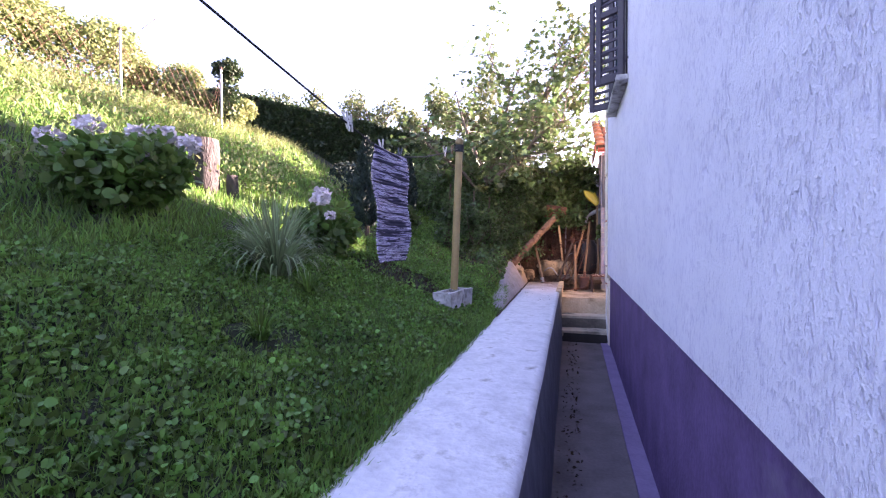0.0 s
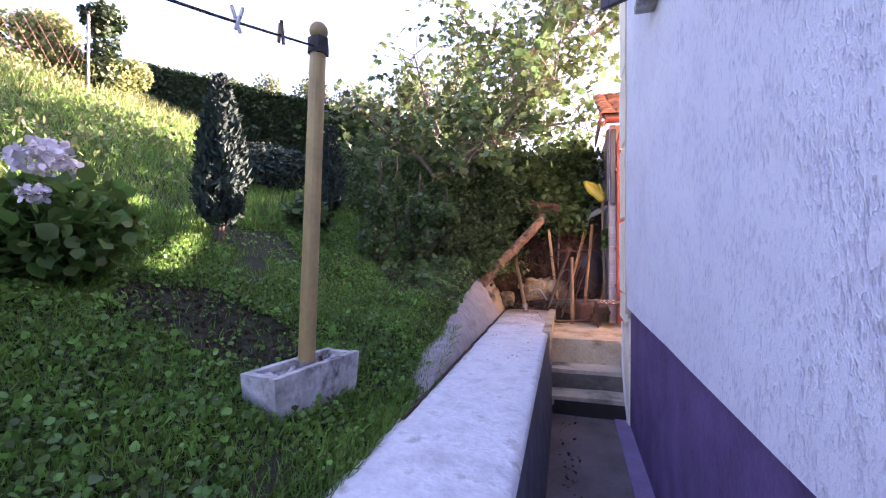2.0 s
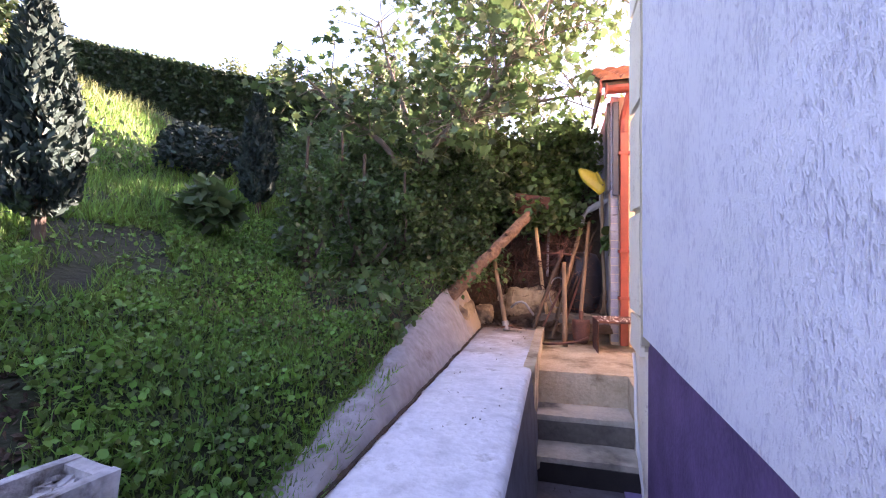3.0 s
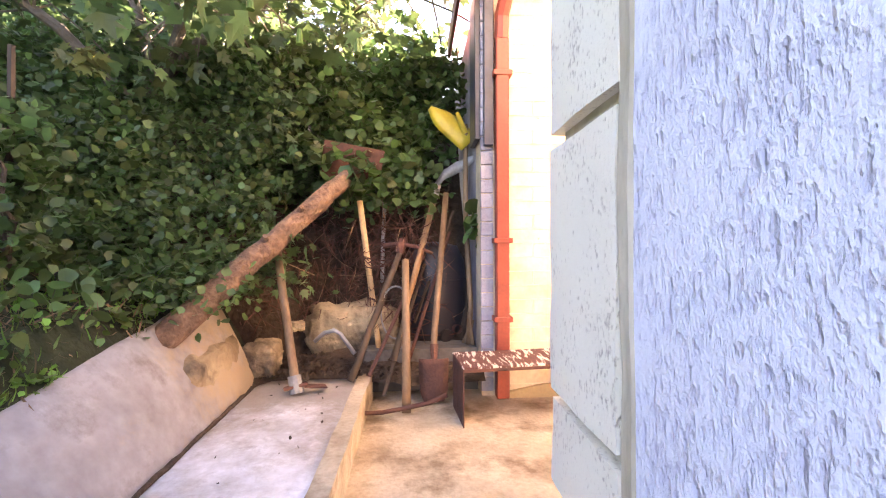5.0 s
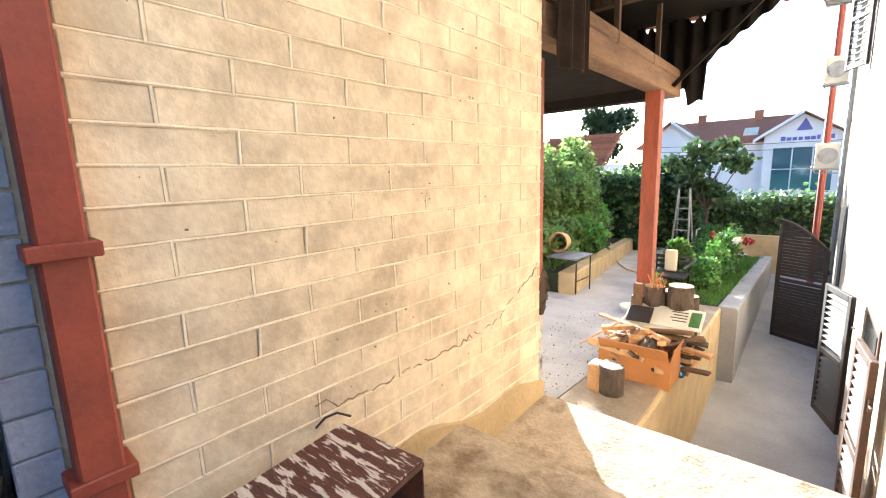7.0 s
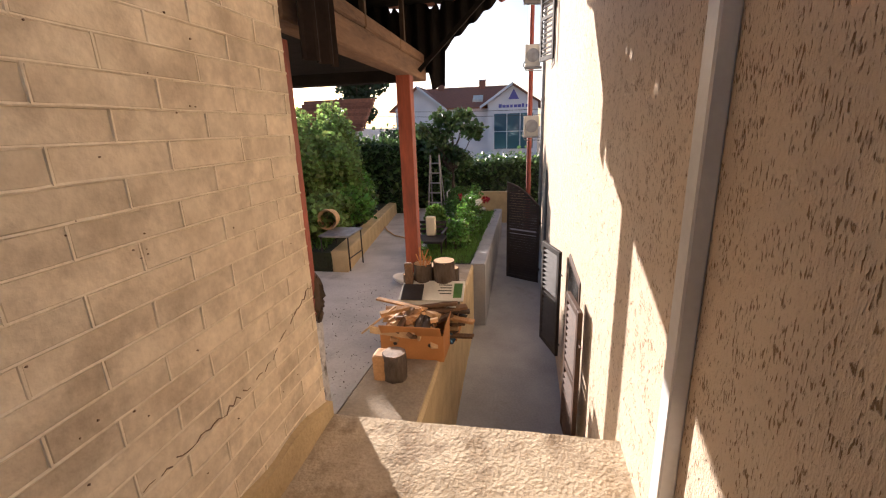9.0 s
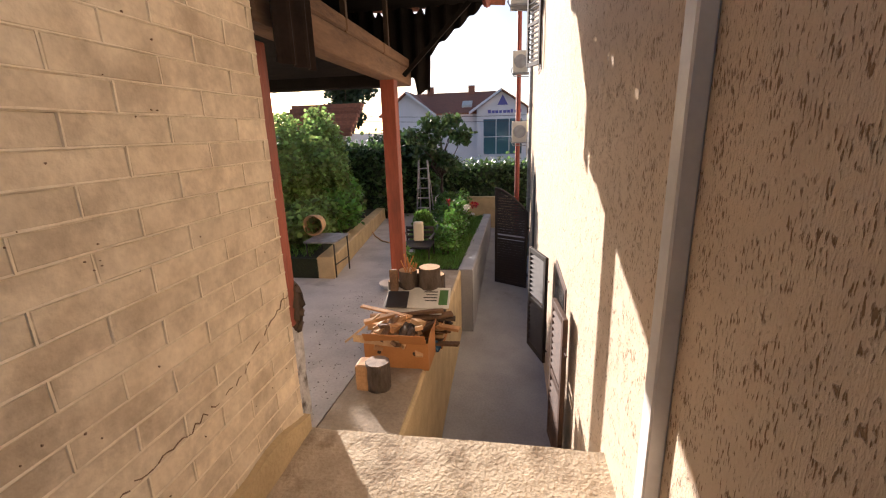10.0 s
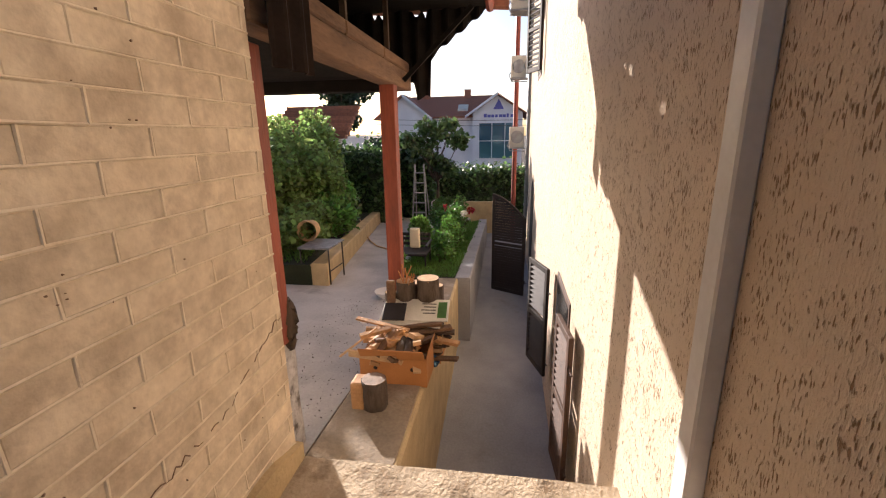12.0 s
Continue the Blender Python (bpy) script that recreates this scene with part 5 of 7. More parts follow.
# tomato-like stake plants and seedlings near the bank
for i, (x, y, h) in enumerate(((-1.95, 6.6, 0.85), (-1.65, 6.95, 0.8), (-2.1, 7.4, 0.9), (-1.5, 7.5, 0.7))):
    e = shrub("staked_plant", g(x, y), ((0, 0, h * 0.35, 0.22, 0.2, h * 0.35), (0.05, 0, h * 0.7, 0.15, 0.15, h * 0.3)), 1100, 0.05, "ivy", "leafy green plant tied to a dark stake", "plant", shell=0.2)
    p = g(x + 0.03, y)
    part("stake", tube(line(p, (p[0] + 0.03, p[1], p[2] + h + 0.2), 3, wander=0.02, seed=i), 0.014, 0.012, 5), "wood_dark", e)
shrub("young_shrub", g(-2.62, 6.35), ((0, 0, 0.22, 0.16, 0.16, 0.18), (0.1, 0, 0.15, 0.15, 0.12, 0.1)), 220, 0.13, "fig", "bright green young shrub on the slope", "shrub")
shrub("grey_bush", g(-4.6, 8.2), ((0, 0, 0.3, 0.4, 0.35, 0.3),), 1500, 0.06, "cypress", "grey-green rounded bush below the hedge", "bush")
shrub("grey_bush", g(-3.9, 7.6), ((0, 0, 0.3, 0.5, 0.4, 0.32),), 1500, 0.06, "cypress", "grey-green rounded bush below the hedge", "bush")

# washing line: planter, pole, cord, pegs and rag rug
PX, PY = -1.19, 4.25
planter = thing("concrete_planter", (PX, PY, 0.8), "weathered white concrete trough holding a washing-line pole", "planter")
PM = Matrix.Translation((PX, PY, 0)) @ Matrix.Rotation(radians(-10), 4, "Z")
for nm, b in (("side_wall", (-0.10, -0.068, -0.27, 0.27)), ("side_wall", (0.068, 0.10, -0.27, 0.27)), ("end_wall", (-0.068, 0.068, -0.27, -0.23)), ("end_wall", (-0.068, 0.068, 0.23, 0.27))):
    bm = rough_box(b[0], b[1], b[2], b[3], 0.66, 1.0, 0.04, 0.003, seed=int(b[0] * 100))
    for v in bm.verts:
        k = 1 - 0.10 * (1.0 - v.co.z) / 0.3
        v.co.x *= k
        v.co.y *= k
    bmesh.ops.transform(bm, matrix=PM, verts=bm.verts)
    part(nm, bm, "planter", planter)
bm = rough_box(-0.075, 0.075, -0.24, 0.24, 0.68, 0.955, 0.03, 0.012, seed=5)
bmesh.ops.transform(bm, matrix=PM, verts=bm.verts)
part("rubble_fill", bm, "conc_dark", planter)
bmp = bmesh.new()
for i in range(40):
    x, y = rng.uniform(-0.06, 0.06), rng.uniform(-0.22, 0.22)
    s = rng.uniform(0.008, 0.022)
    box(-s, s, -s * 1.4, s * 1.4, -s * 0.4, s * 0.4, bm=bmp, m=PM @ pose(x, y, 0.968, rng.uniform(-25, 25), rng.uniform(-25, 25), rng.uniform(0, 90)))
part("rubble_chips", bmp, "planter", planter)
pole = thing("washing_line_pole", (PX, PY, 0.95), "ochre painted steel washing-line pole set in a trough", "pole")
part("shaft", tube([(PX, PY, 0.85), (PX + 0.07, PY - 0.01, 2.44)], 0.039, 0.036, 14), "pole", pole)
part("collar", tube([(PX + 0.001, PY, 0.98), (PX + 0.003, PY, 1.01)], 0.046, sides=14), "steelgrey", pole)
part("top_wrap", tube([(PX + 0.068, PY - 0.01, 2.40), (PX + 0.07, PY - 0.01, 2.43), (PX + 0.072, PY - 0.01, 2.47)], 0.043, 0.046, 12, wob=0.3), "rope", pole)
bmk = bmesh.new()
bmesh.ops.create_uvsphere(bmk, u_segments=14, v_segments=10, radius=0.042, matrix=Matrix.Translation((PX + 0.073, PY - 0.01, 2.505)))
smooth(part("ball_finial", bmk, "pole", pole))
cord = thing("washing_line", (PX, 2, 2.4), "dark washing-line cord sagging above the lawn", "cord")
TOP = Vector((PX + 0.071, PY - 0.01, 2.44))
def cord_pt(y):
    z = float(np.interp(y, [-1.5, 1.1, 2.0, 2.33, 2.55, 2.8, 3.2, 3.7, 4.26], [2.78, 2.28, 2.125, 2.075, 2.068, 2.085, 2.16, 2.285, 2.44]))
    return Vector((PX + 0.07 - 0.01 * (PY - y), y, z))
part("cord", tube([cord_pt(y) for y in np.arange(PY, -1.5, -0.15)], 0.005, sides=5), "rope", cord)


def rug_mat():
    m = mat("rag_rug_stripes", (0.5, 0.45, 0.55))
    N, L = m.node_tree.nodes, m.node_tree.links
    p = N["Principled BSDF"]
    tc = N.new("ShaderNodeTexCoord")
    mp = N.new("ShaderNodeMapping")
    mp.inputs["Scale"].default_value = (0.35, 0.9, 23)
    L.new(tc.outputs["Object"], mp.inputs["Vector"])
    n1 = N.new("ShaderNodeTexNoise")
    n1.inputs["Scale"].default_value, n1.inputs["Detail"].default_value = 2.4, 3
    L.new(mp.outputs[0], n1.inputs["Vector"])
    r = N.new("ShaderNodeValToRGB")
    cr = r.color_ramp
    for pos, c in ((0.36, (0.03, 0.025, 0.05)), (0.45, (0.10, 0.075, 0.14)), (0.47, (0.50, 0.45, 0.58)), (0.515, (0.06, 0.05, 0.085)), (0.545, (0.66, 0.62, 0.74)), (0.60, (0.28, 0.22, 0.37)), (0.63, (0.05, 0.04, 0.075)), (0.66, (0.75, 0.72, 0.80))):
        el = cr.elements.new(pos)
        el.color = (*c, 1)
    cr.elements.remove(cr.elements[0])
    cr.elements[-1].color = (0.6, 0.57, 0.66, 1)
    cr.interpolation = "CONSTANT"
    L.new(n1.outputs["Fac"], r.inputs[0])
    L.new(r.outputs[0], p.inputs["Base Color"])
    return m


M["rug"] = rug_mat()
rug = thing("rag_rug", (-1.1, 2.55, 1.37), "striped violet and grey rag rug hung to dry", "rug")
bmu = bmesh.new()
R_Y0, R_Y1 = 2.31, 2.80
rows = []
for j in range(150):
    z = 1.0 - j / 149
    r = []
    for i in range(25):
        y = R_Y0 + (R_Y1 - R_Y0) * i / 24
        c = cord_pt(y)
        sway = 0.035 * math.sin(y * 9 + z * 2) * (1 - z) + 0.012 * math.sin(z * 11 + y * 4)
        bead = 0.011 * abs(math.sin(j * 0.62)) + 0.004 * noise.noise(Vector((y * 14, j * 0.45, 0)))
        zz = c.z - 0.006 - (1 - z) * (0.70 + 0.015 * math.sin(y * 7))
        edge_w = 0.006 * noise.noise(Vector((j * 0.6, i // 20, 0)))
        r.append(bmu.verts.new((c.x + 0.012 + sway + bead, y + edge_w + 0.01 * math.sin(z * 5), zz)))
    rows.append(r)
for a, b in zip(rows, rows[1:]):
    for k in range(24):
        bmu.faces.new((a[k], b[k], b[k + 1], a[k + 1]))
o = smooth(part("woven_cloth", bmu, "rug", rug))
o.modifiers.new("thick", "SOLIDIFY").thickness = 0.008
for y, mt in ((2.02, "pvc"), (2.06, "pvc"), (2.44, "pvc"), (2.72, "navy"), (3.75, "pvc"), (3.98, "wood_h")):
    c = cord_pt(y)
    peg = thing("clothes_peg", tuple(c), "small plastic clothes peg on the cord" if mt != "wood_h" else "small wooden clothes peg on the cord", "clothes peg", "pegs on the line")
    for s in (-1, 1):
        part("jaw", box(-0.005, 0.005, -0.006, 0.006, -0.045, 0.045, 0.002, m=Matrix.Translation(c + Vector((s * 0.007, 0, 0.012))) @ Matrix.Rotation(s * 0.12, 4, "Y") @ Matrix.Rotation(rng.uniform(-0.5, 0.5), 4, "X")), mt, peg)
    part("spring", tube([c + Vector((-0.014, 0, 0.015)), c + Vector((0.014, 0, 0.015))], 0.005, sides=6), "steelgrey", peg)

# ---- tools and scrap in front of the bank ----
def handle(name_of, label, cat, pts, r0, r1, material="wood_h", group="garden tools leaning on the bank"):
    e = thing(name_of, tuple(pts[0]), label, cat, group)
    a, b = Vector(pts[0]), Vector(pts[-1])
    smooth(part("handle", tube(line(a, b, 6, wander=0.008, seed=len(label)) if len(pts) == 2 else pts, r0, r1, 10, wob=0.06), material, e))
    return e


log = thing("leaning_log", (-1.15, 7.72, 1.0), "peeled brown pine log leaning on the bank", "log")
smooth(part("trunk", tube(line((-1.24, 7.62, 0.90), (-0.33, 8.60, 1.99), 14, wander=0.015), 0.070, 0.054, 14, wob=0.14), "log_bark", log))
for t in (0.3, 0.55, 0.72):
    p = Vector((-1.22, 7.62, 0.98)).lerp(Vector((-0.38, 8.62, 1.96)), t)
    part("knot", tube([p + Vector((0.02, -0.05, 0.02)), p + Vector((0.04, -0.085, 0.045))], 0.022, 0.014, 7), "log_bark", log)
sheet = thing("scrap_metal_sheet", (-0.42, 8.75, 2.0), "rusty red metal panel half hidden by leaves", "metal panel")
part("plate", box(-0.20, 0.20, -0.01, 0.01, -0.12, 0.12, 0.004, m=pose(-0.36, 8.72, 2.06, 10, 8, 12)), "rust", sheet)

h1 = handle("mattock", "mattock standing on the ledge with worn ash handle", "mattock", [(-0.72, 8.29, 1.48), (-0.56, 8.06, 0.76)], 0.021, 0.024)
part("head", box(-0.07, 0.05, -0.018, 0.018, -0.008, 0.008, 0.004, m=pose(-0.55, 8.05, 0.785, 0, -8, 20)), "rust", h1, "rusty iron head")
part("socket", tube([(-0.575, 8.075, 0.83), (-0.555, 8.05, 0.745)], 0.034, 0.036, 10), "steelgrey", h1)
part("blade", box(0.03, 0.15, -0.03, 0.03, -0.004, 0.004, 0.002, m=pose(-0.55, 8.05, 0.785, 0, 10, 25)), "rust", h1)
h2 = handle("bamboo_pole", "pale yellow pole leaning on the bank", "pole", [(-0.30, 8.62, 1.80), (-0.23, 8.72, 1.12), (-0.17, 8.55, 0.80)], 0.019, 0.022, "endgrain")
h3 = handle("steel_tube", "thin shiny steel tube standing in the bank", "tube", [(-0.17, 9.05, 1.90), (-0.18, 8.95, 1.5), (-0.19, 8.90, 1.0)], 0.015, 0.015, "tin")
h4 = handle("pickaxe", "old pickaxe with dark handle and iron head up", "pickaxe", [(-0.03, 8.61, 1.49), (-0.30, 8.18, 0.76)], 0.019, 0.021, "wood_dark")
smooth(part("head", tube([(-0.15, 8.60, 1.50), (-0.09, 8.60, 1.515), (-0.03, 8.60, 1.515), (0.06, 8.58, 1.50), (0.17, 8.55, 1.455)], 0.017, 0.010, 8, wob=0.1), "rust", h4, "rusty iron pick head"))
part("eye", tube([(-0.02, 8.62, 1.545), (-0.045, 8.595, 1.455)], 0.034, 0.03, 10), "rust", h4)
h5 = handle("pick", "pick standing head down with pale handle", "pick", [(0.0, 8.40, 1.42), (0.01, 8.12, 0.60)], 0.022, 0.026)
smooth(part("head", tube([(-0.24, 8.04, 0.635), (-0.12, 8.07, 0.625), (0.01, 8.10, 0.635), (0.13, 8.11, 0.655), (0.23, 8.10, 0.70)], 0.012, 0.014, 8, wob=0.1), "rust", h5, "rusty curved iron pick head"))
h6 = handle("spade", "spade with long pale handle and rusty blade", "spade", [(0.27, 8.74, 1.86), (0.17, 8.36, 0.95), (0.165, 8.31, 0.82)], 0.020, 0.021)
bms = bmesh.new()
sr = []
for j in range(7):
    t = j / 6
    w = 0.088 * (1 - 0.10 * t) if t < 0.8 else 0.088 * (0.92 - (t - 0.8) * 1.2)
    sr.append([bms.verts.new((0.165 + u * w, 8.285 - 0.05 * t + 0.022 * u * u, 0.845 - 0.235 * t)) for u in (-1, -0.5, 0, 0.5, 1)])
for a, b in zip(sr, sr[1:]):
    for k in range(4):
        bms.faces.new((a[k], b[k], b[k + 1], a[k + 1]))
o = smooth(part("blade", bms, "rust", h6, "rusty steel blade"))
o.modifiers.new("thick", "SOLIDIFY").thickness = 0.004
part("socket", tube([(0.17, 8.34, 0.92), (0.165, 8.275, 0.74)], 0.026, 0.012, 8), "rust", h6)
h7 = handle("hoe", "long hoe with grey steel blade up", "hoe", [(0.21, 8.86, 1.90), (0.05, 8.45, 1.30), (-0.07, 8.30, 0.84)], 0.020, 0.022)
bmo = bmesh.new()
hr = []
for j, (x, z, w) in enumerate(((0.20, 1.93, 0.02), (0.26, 2.00, 0.035), (0.34, 2.04, 0.042), (0.42, 2.075, 0.035), (0.475, 2.105, 0.016))):
    hr.append([bmo.verts.new((x, 8.84 - 0.14 * j / 4 + 0.006 * (1 - abs(u)), z + u * w)) for u in (-1, 0, 1)])
for a, b in zip(hr, hr[1:]):
    for k in range(2):
        bmo.faces.new((a[k], b[k], b[k + 1], a[k + 1]))
o = smooth(part("blade", bmo, "steelgrey", h7, "worn grey steel blade"))
o.modifiers.new("thick", "SOLIDIFY").thickness = 0.005
part("ferrule", tube([(0.215, 8.86, 1.935), (0.195, 8.82, 1.84)], 0.028, 0.026, 10), "tin", h7)
h8 = handle("shovel", "tall shovel with yellow painted blade up", "shovel", [(0.41, 8.78, 2.34), (0.40, 8.70, 1.7), (0.42, 8.60, 1.10), (0.40, 8.58, 0.86)], 0.017, 0.019)
bmy = bmesh.new()
yr = []
for j in range(8):
    t = j / 7
    c = Vector((0.44, 8.74, 2.21)).lerp(Vector((0.17, 8.80, 2.47)), t)
    w = 0.085 * (1 - max(0, t - 0.6) ** 1.5 * 3.0)
    ax = Vector((0.62, 0.25, 0.55)).normalized()
    yr.append([bmy.verts.new(c + ax * (u * w) + Vector((0, 0.035 * u * u, 0))) for u in (-1, -0.6, 0, 0.6, 1)])
for a, b in zip(yr, yr[1:]):
    for k in range(4):
        bmy.faces.new((a[k], b[k], b[k + 1], a[k + 1]))
o = smooth(part("blade", bmy, "yellow", h8, "yellow painted steel blade"))
o.modifiers.new("thick", "SOLIDIFY").thickness = 0.004
part("socket", tube([(0.41, 8.775, 2.28), (0.35, 8.76, 2.42)], 0.024, 0.014, 8), "yellow", h8)
for i, (a, b) in enumerate((((0.12, 8.72, 1.45), (-0.20, 8.20, 0.78)), ((0.16, 8.80, 1.50), (-0.12, 8.22, 0.66)), ((0.30, 8.82, 1.6), (-0.02, 8.35, 0.70)), ((0.33, 8.86, 1.75), (0.05, 8.6, 1.0)))):
    bar = thing("rusty_bar", b, "rusty brown iron bar leaning on the drum", "iron bar", "rusty bars")
    part("bar", box(-0.011, 0.011, -0.006, 0.006, 0, (Vector(a) - Vector(b)).length, 0.002, m=Matrix.Translation(b) @ (Vector(a) - Vector(b)).to_track_quat("Z", "Y").to_matrix().to_4x4()), "wood_dark" if i % 2 else "rust", bar)
hook = thing("bent_pipe", (-0.45, 8.45, 0.85), "bent galvanised pipe lying on the soil", "pipe")
smooth(part("pipe", tube([(-0.56, 8.46, 0.92), (-0.50, 8.455, 0.975), (-0.44, 8.45, 0.99), (-0.40, 8.445, 0.97), (-0.31, 8.42, 0.85)], 0.013, sides=8), "tin", hook))
drum = thing("metal_drum", (0.19, 8.92, 0.85), "dull black metal drum on the concrete slab", "drum")
prof = [(0.20, 0.85), (0.235, 0.90), (0.24, 1.05), (0.235, 1.25), (0.22, 1.40), (0.17, 1.50), (0.05, 1.53)]
bmd = bmesh.new()
dr = [[bmd.verts.new((0.19 + r * math.cos(2 * math.pi * k / 28), 8.92 + r * math.sin(2 * math.pi * k / 28), z)) for k in range(28)] for r, z in prof]
for a, b in zip(dr, dr[1:]):
    for k in range(28):
        bmd.faces.new((a[k], a[(k + 1) % 28], b[(k + 1) % 28], b[k]))
bmd.faces.new(dr[-1])
smooth(part("body", bmd, "tank", drum))
part("rim", tube([(0.19 + 0.243 * math.cos(a), 8.92 + 0.243 * math.sin(a), 0.90) for a in np.linspace(0, 6.2832, 29)], 0.006, sides=5, caps=False), "rust", drum)
part("seam", tube([(0.19 + 0.24 * math.cos(a), 8.92 + 0.24 * math.sin(a), 1.27) for a in np.linspace(0, 6.2832, 29)], 0.005, sides=5, caps=False), "tank", drum)
part("spout", tube([(0.33, 8.70, 0.94), (0.345, 8.665, 0.94)], 0.03, 0.03, 12, caps=False), "rust", drum, "rusty pipe stub")
part("dent", tube([(0.26, 8.705, 0.893), (0.27, 8.685, 0.892)], 0.05, 0.045, 10), "black", drum, "dark rusted hole near the base")
for i, (x, y, z, l, tl) in enumerate(((0.40, 8.60, 0.86, 0.16, 12), (0.43, 8.56, 0.86, 0.22, -8), (0.37, 8.62, 0.86, 0.11, 25))):
    s = thing("scrap_lath", (x, y, z), "short weathered lath leaning by the drum", "lath", "scrap laths")
    part("lath", box(-0.010, 0.010, -0.006, 0.006, 0, l, 0.002, m=pose(x, y, z, 4, tl, 0)), "wood_h", s)
coil = thing("wire_coil", (-0.15, 8.72, 1.45), "loose coil of rusty wire hung on a pole", "wire")
for i in range(7):
    c, r = Vector((-0.16, 8.66, 1.47 - 0.008 * i)), 0.13 + 0.015 * rng.random()
    tl = rng.normal() * 0.15
    part("wire_loop", tube([c + Vector((r * math.cos(a), 0.35 * r * math.sin(a), r * 0.42 * math.sin(a + tl) + 0.02 * math.sin(3 * a + i))) for a in np.linspace(0, 6.2832, 25)], 0.0028, sides=4, caps=False), "rust", coil)
hose = thing("wire_hoop", (-0.1, 8.40, 1.1), "stiff pale wire loop among the tools", "wire")
part("loop", tube([Vector((-0.06 + 0.09 * math.cos(a), 8.42, 1.10 + 0.16 * math.sin(a))) for a in np.linspace(0.6, 5.2, 20)], 0.006, sides=5), "steelgrey", hose)

# bench of folded sheet steel
bench = thing("steel_bench", (0.75, 8.1, 0.6), "low rusty steel bench with peeling white paint", "bench")
BM = Matrix.Translation((0.30, 7.92, 0.0)) @ Matrix.Rotation(radians(5.5), 4, "Z")
def bq(name, *b, mt="rust", lb=""):
    bm = box(*b, 0.003)
    bmesh.ops.transform(bm, matrix=BM, verts=bm.verts)
    return part(name, bm, mt, bench, lb)
bq("seat", 0, 0.90, 0, 0.32, 0.888, 0.896, mt="bench", lb="rusty seat plate streaked with white paint")
bq("end_plate", 0.0, 0.006, 0, 0.30, 0.592, 0.887)
bq("end_plate", 0.894, 0.90, 0, 0.30, 0.592, 0.887)
bq("lip", 0, 0.90, -0.004, 0.002, 0.872, 0.889)
part("wire_tuft", tube([(1.09, 8.36, 0.90), (1.12, 8.35, 0.925), (1.16, 8.345, 0.925), (1.20, 8.33, 0.90)], 0.004, sides=5), "rope", bench)

# stones and soil at the foot of the bank
def rock(at, r, sq, seed, label="yellow sandstone block set in the earth bank"):
    e = thing("rock", at, label, "rock", "bank stones")
    bm = bmesh.new()
    bmesh.ops.create_icosphere(bm, subdivisions=4, radius=1.0)
    for v in bm.verts:
        d = v.co.normalized()
        m = max(abs(d.x), abs(d.y), abs(d.z)) ** 0.72
        v.co = d / m
        v.co *= 1 + 0.16 * noise.noise(d * 2.2 + Vector((seed, 0, 0))) + 0.17 * noise.noise(d * 5 + Vector((0, seed, 0))) + 0.10 * noise.noise(d * 15 + Vector((0, 0, seed)))
        v.co = Vector((at[0] + v.co.x * r * sq[0], at[1] + v.co.y * r * sq[1], at[2] + v.co.z * r * sq[2]))
    smooth(part("stone", bm, "rock", e))


rock((-0.36, 8.74, 0.90), 0.22, (1.35, 0.5, 0.95), 1)
rock((-1.03, 8.02, 0.80), 0.22, (0.55, 1.2, 0.95), 3, "crumbling yellow sandstone at the end of the retaining wall")
rock((-0.84, 8.40, 0.84), 0.13, (0.7, 0.8, 0.8), 4)
rock((-0.66, 8.45, 1.02), 0.035, (1.2, 1, 0.8), 6, "small pale stone on the soil")
pebs = np.stack([rng.uniform(-0.85, -0.05, 500), rng.uniform(8.25, 8.6, 500), np.full(500, 0.765)], 1)
pebs[:, 2] += np.clip(pebs[:, 1] - 8.42, 0, 1) * 0.25
stuff(leaves("soil_crumbs", pebs, 0.025, "soil", "round", lean=(0, 0, 0.3), spread=0.8), "crumbled soil and twigs on the ledge end", "soil")
lt = np.stack([rng.uniform(-0.72, 2.4, 900), rng.uniform(2, 8.3, 900), np.zeros(900)], 1)
lt = lt[(lt[:, 0] < -0.3) & (lt[:, 1] > 5.5)]
lt[:, 2] = 0.738
stuff(leaves("ledge_debris", lt, 0.016, "soil", "oval", lean=(0, 0, 0.05), spread=0.8), "scattered dry crumbs on the ledge", "debris")
lp = np.stack([rng.uniform(-0.1, 0.05, 260), rng.uniform(1, 6.6, 260), np.full(260, 0.006)], 1)
stuff(leaves("path_leaves", lp, 0.03, "soil", "oval", lean=(0, 0, 0.1), spread=0.8), "dead leaves along the path edge", "leaf litter")

# ---- yard: firewood, box, furniture ----
def split_log(at, r, h, label, group="firewood by the post", cut=True, rz=0):
    e = thing("firewood_log", at, label, "log", group)
    x, y, z = at
    smooth(part("bark", tube(line((x, y, z), (x, y, z + h), 4), r, r * 0.97, 18, wob=0.10, caps=False), "bark", e))
    part("cut_face", tube([(x, y, z + h - 0.012), (x, y, z + h)], r * 0.93, sides=18, wob=0.05), "endgrain", e, "pale sawn end")
    return e


WZ = lambda x: 0.06 - 0.062 * (x - 2.6)
bl = thing("chopping_block", (3.55, 8.36, WZ(3.5)), "small split wood block on the low wall", "wood block")
smooth(part("bark", tube(line((3.52, 8.31, WZ(3.5)), (3.52, 8.31, WZ(3.5) + 0.22), 4), 0.095, 0.09, 16, wob=0.15), "bark", bl))
part("cut_face", tube([(3.52, 8.31, WZ(3.5) + 0.218), (3.52, 8.31, WZ(3.5) + 0.226)], 0.086, sides=16, wob=0.1), "wood_h", bl)
part("split_half", box(3.45, 3.60, 8.37, 8.47, WZ(3.5), WZ(3.5) + 0.215, 0.02, seg=2), "firewood", bl)

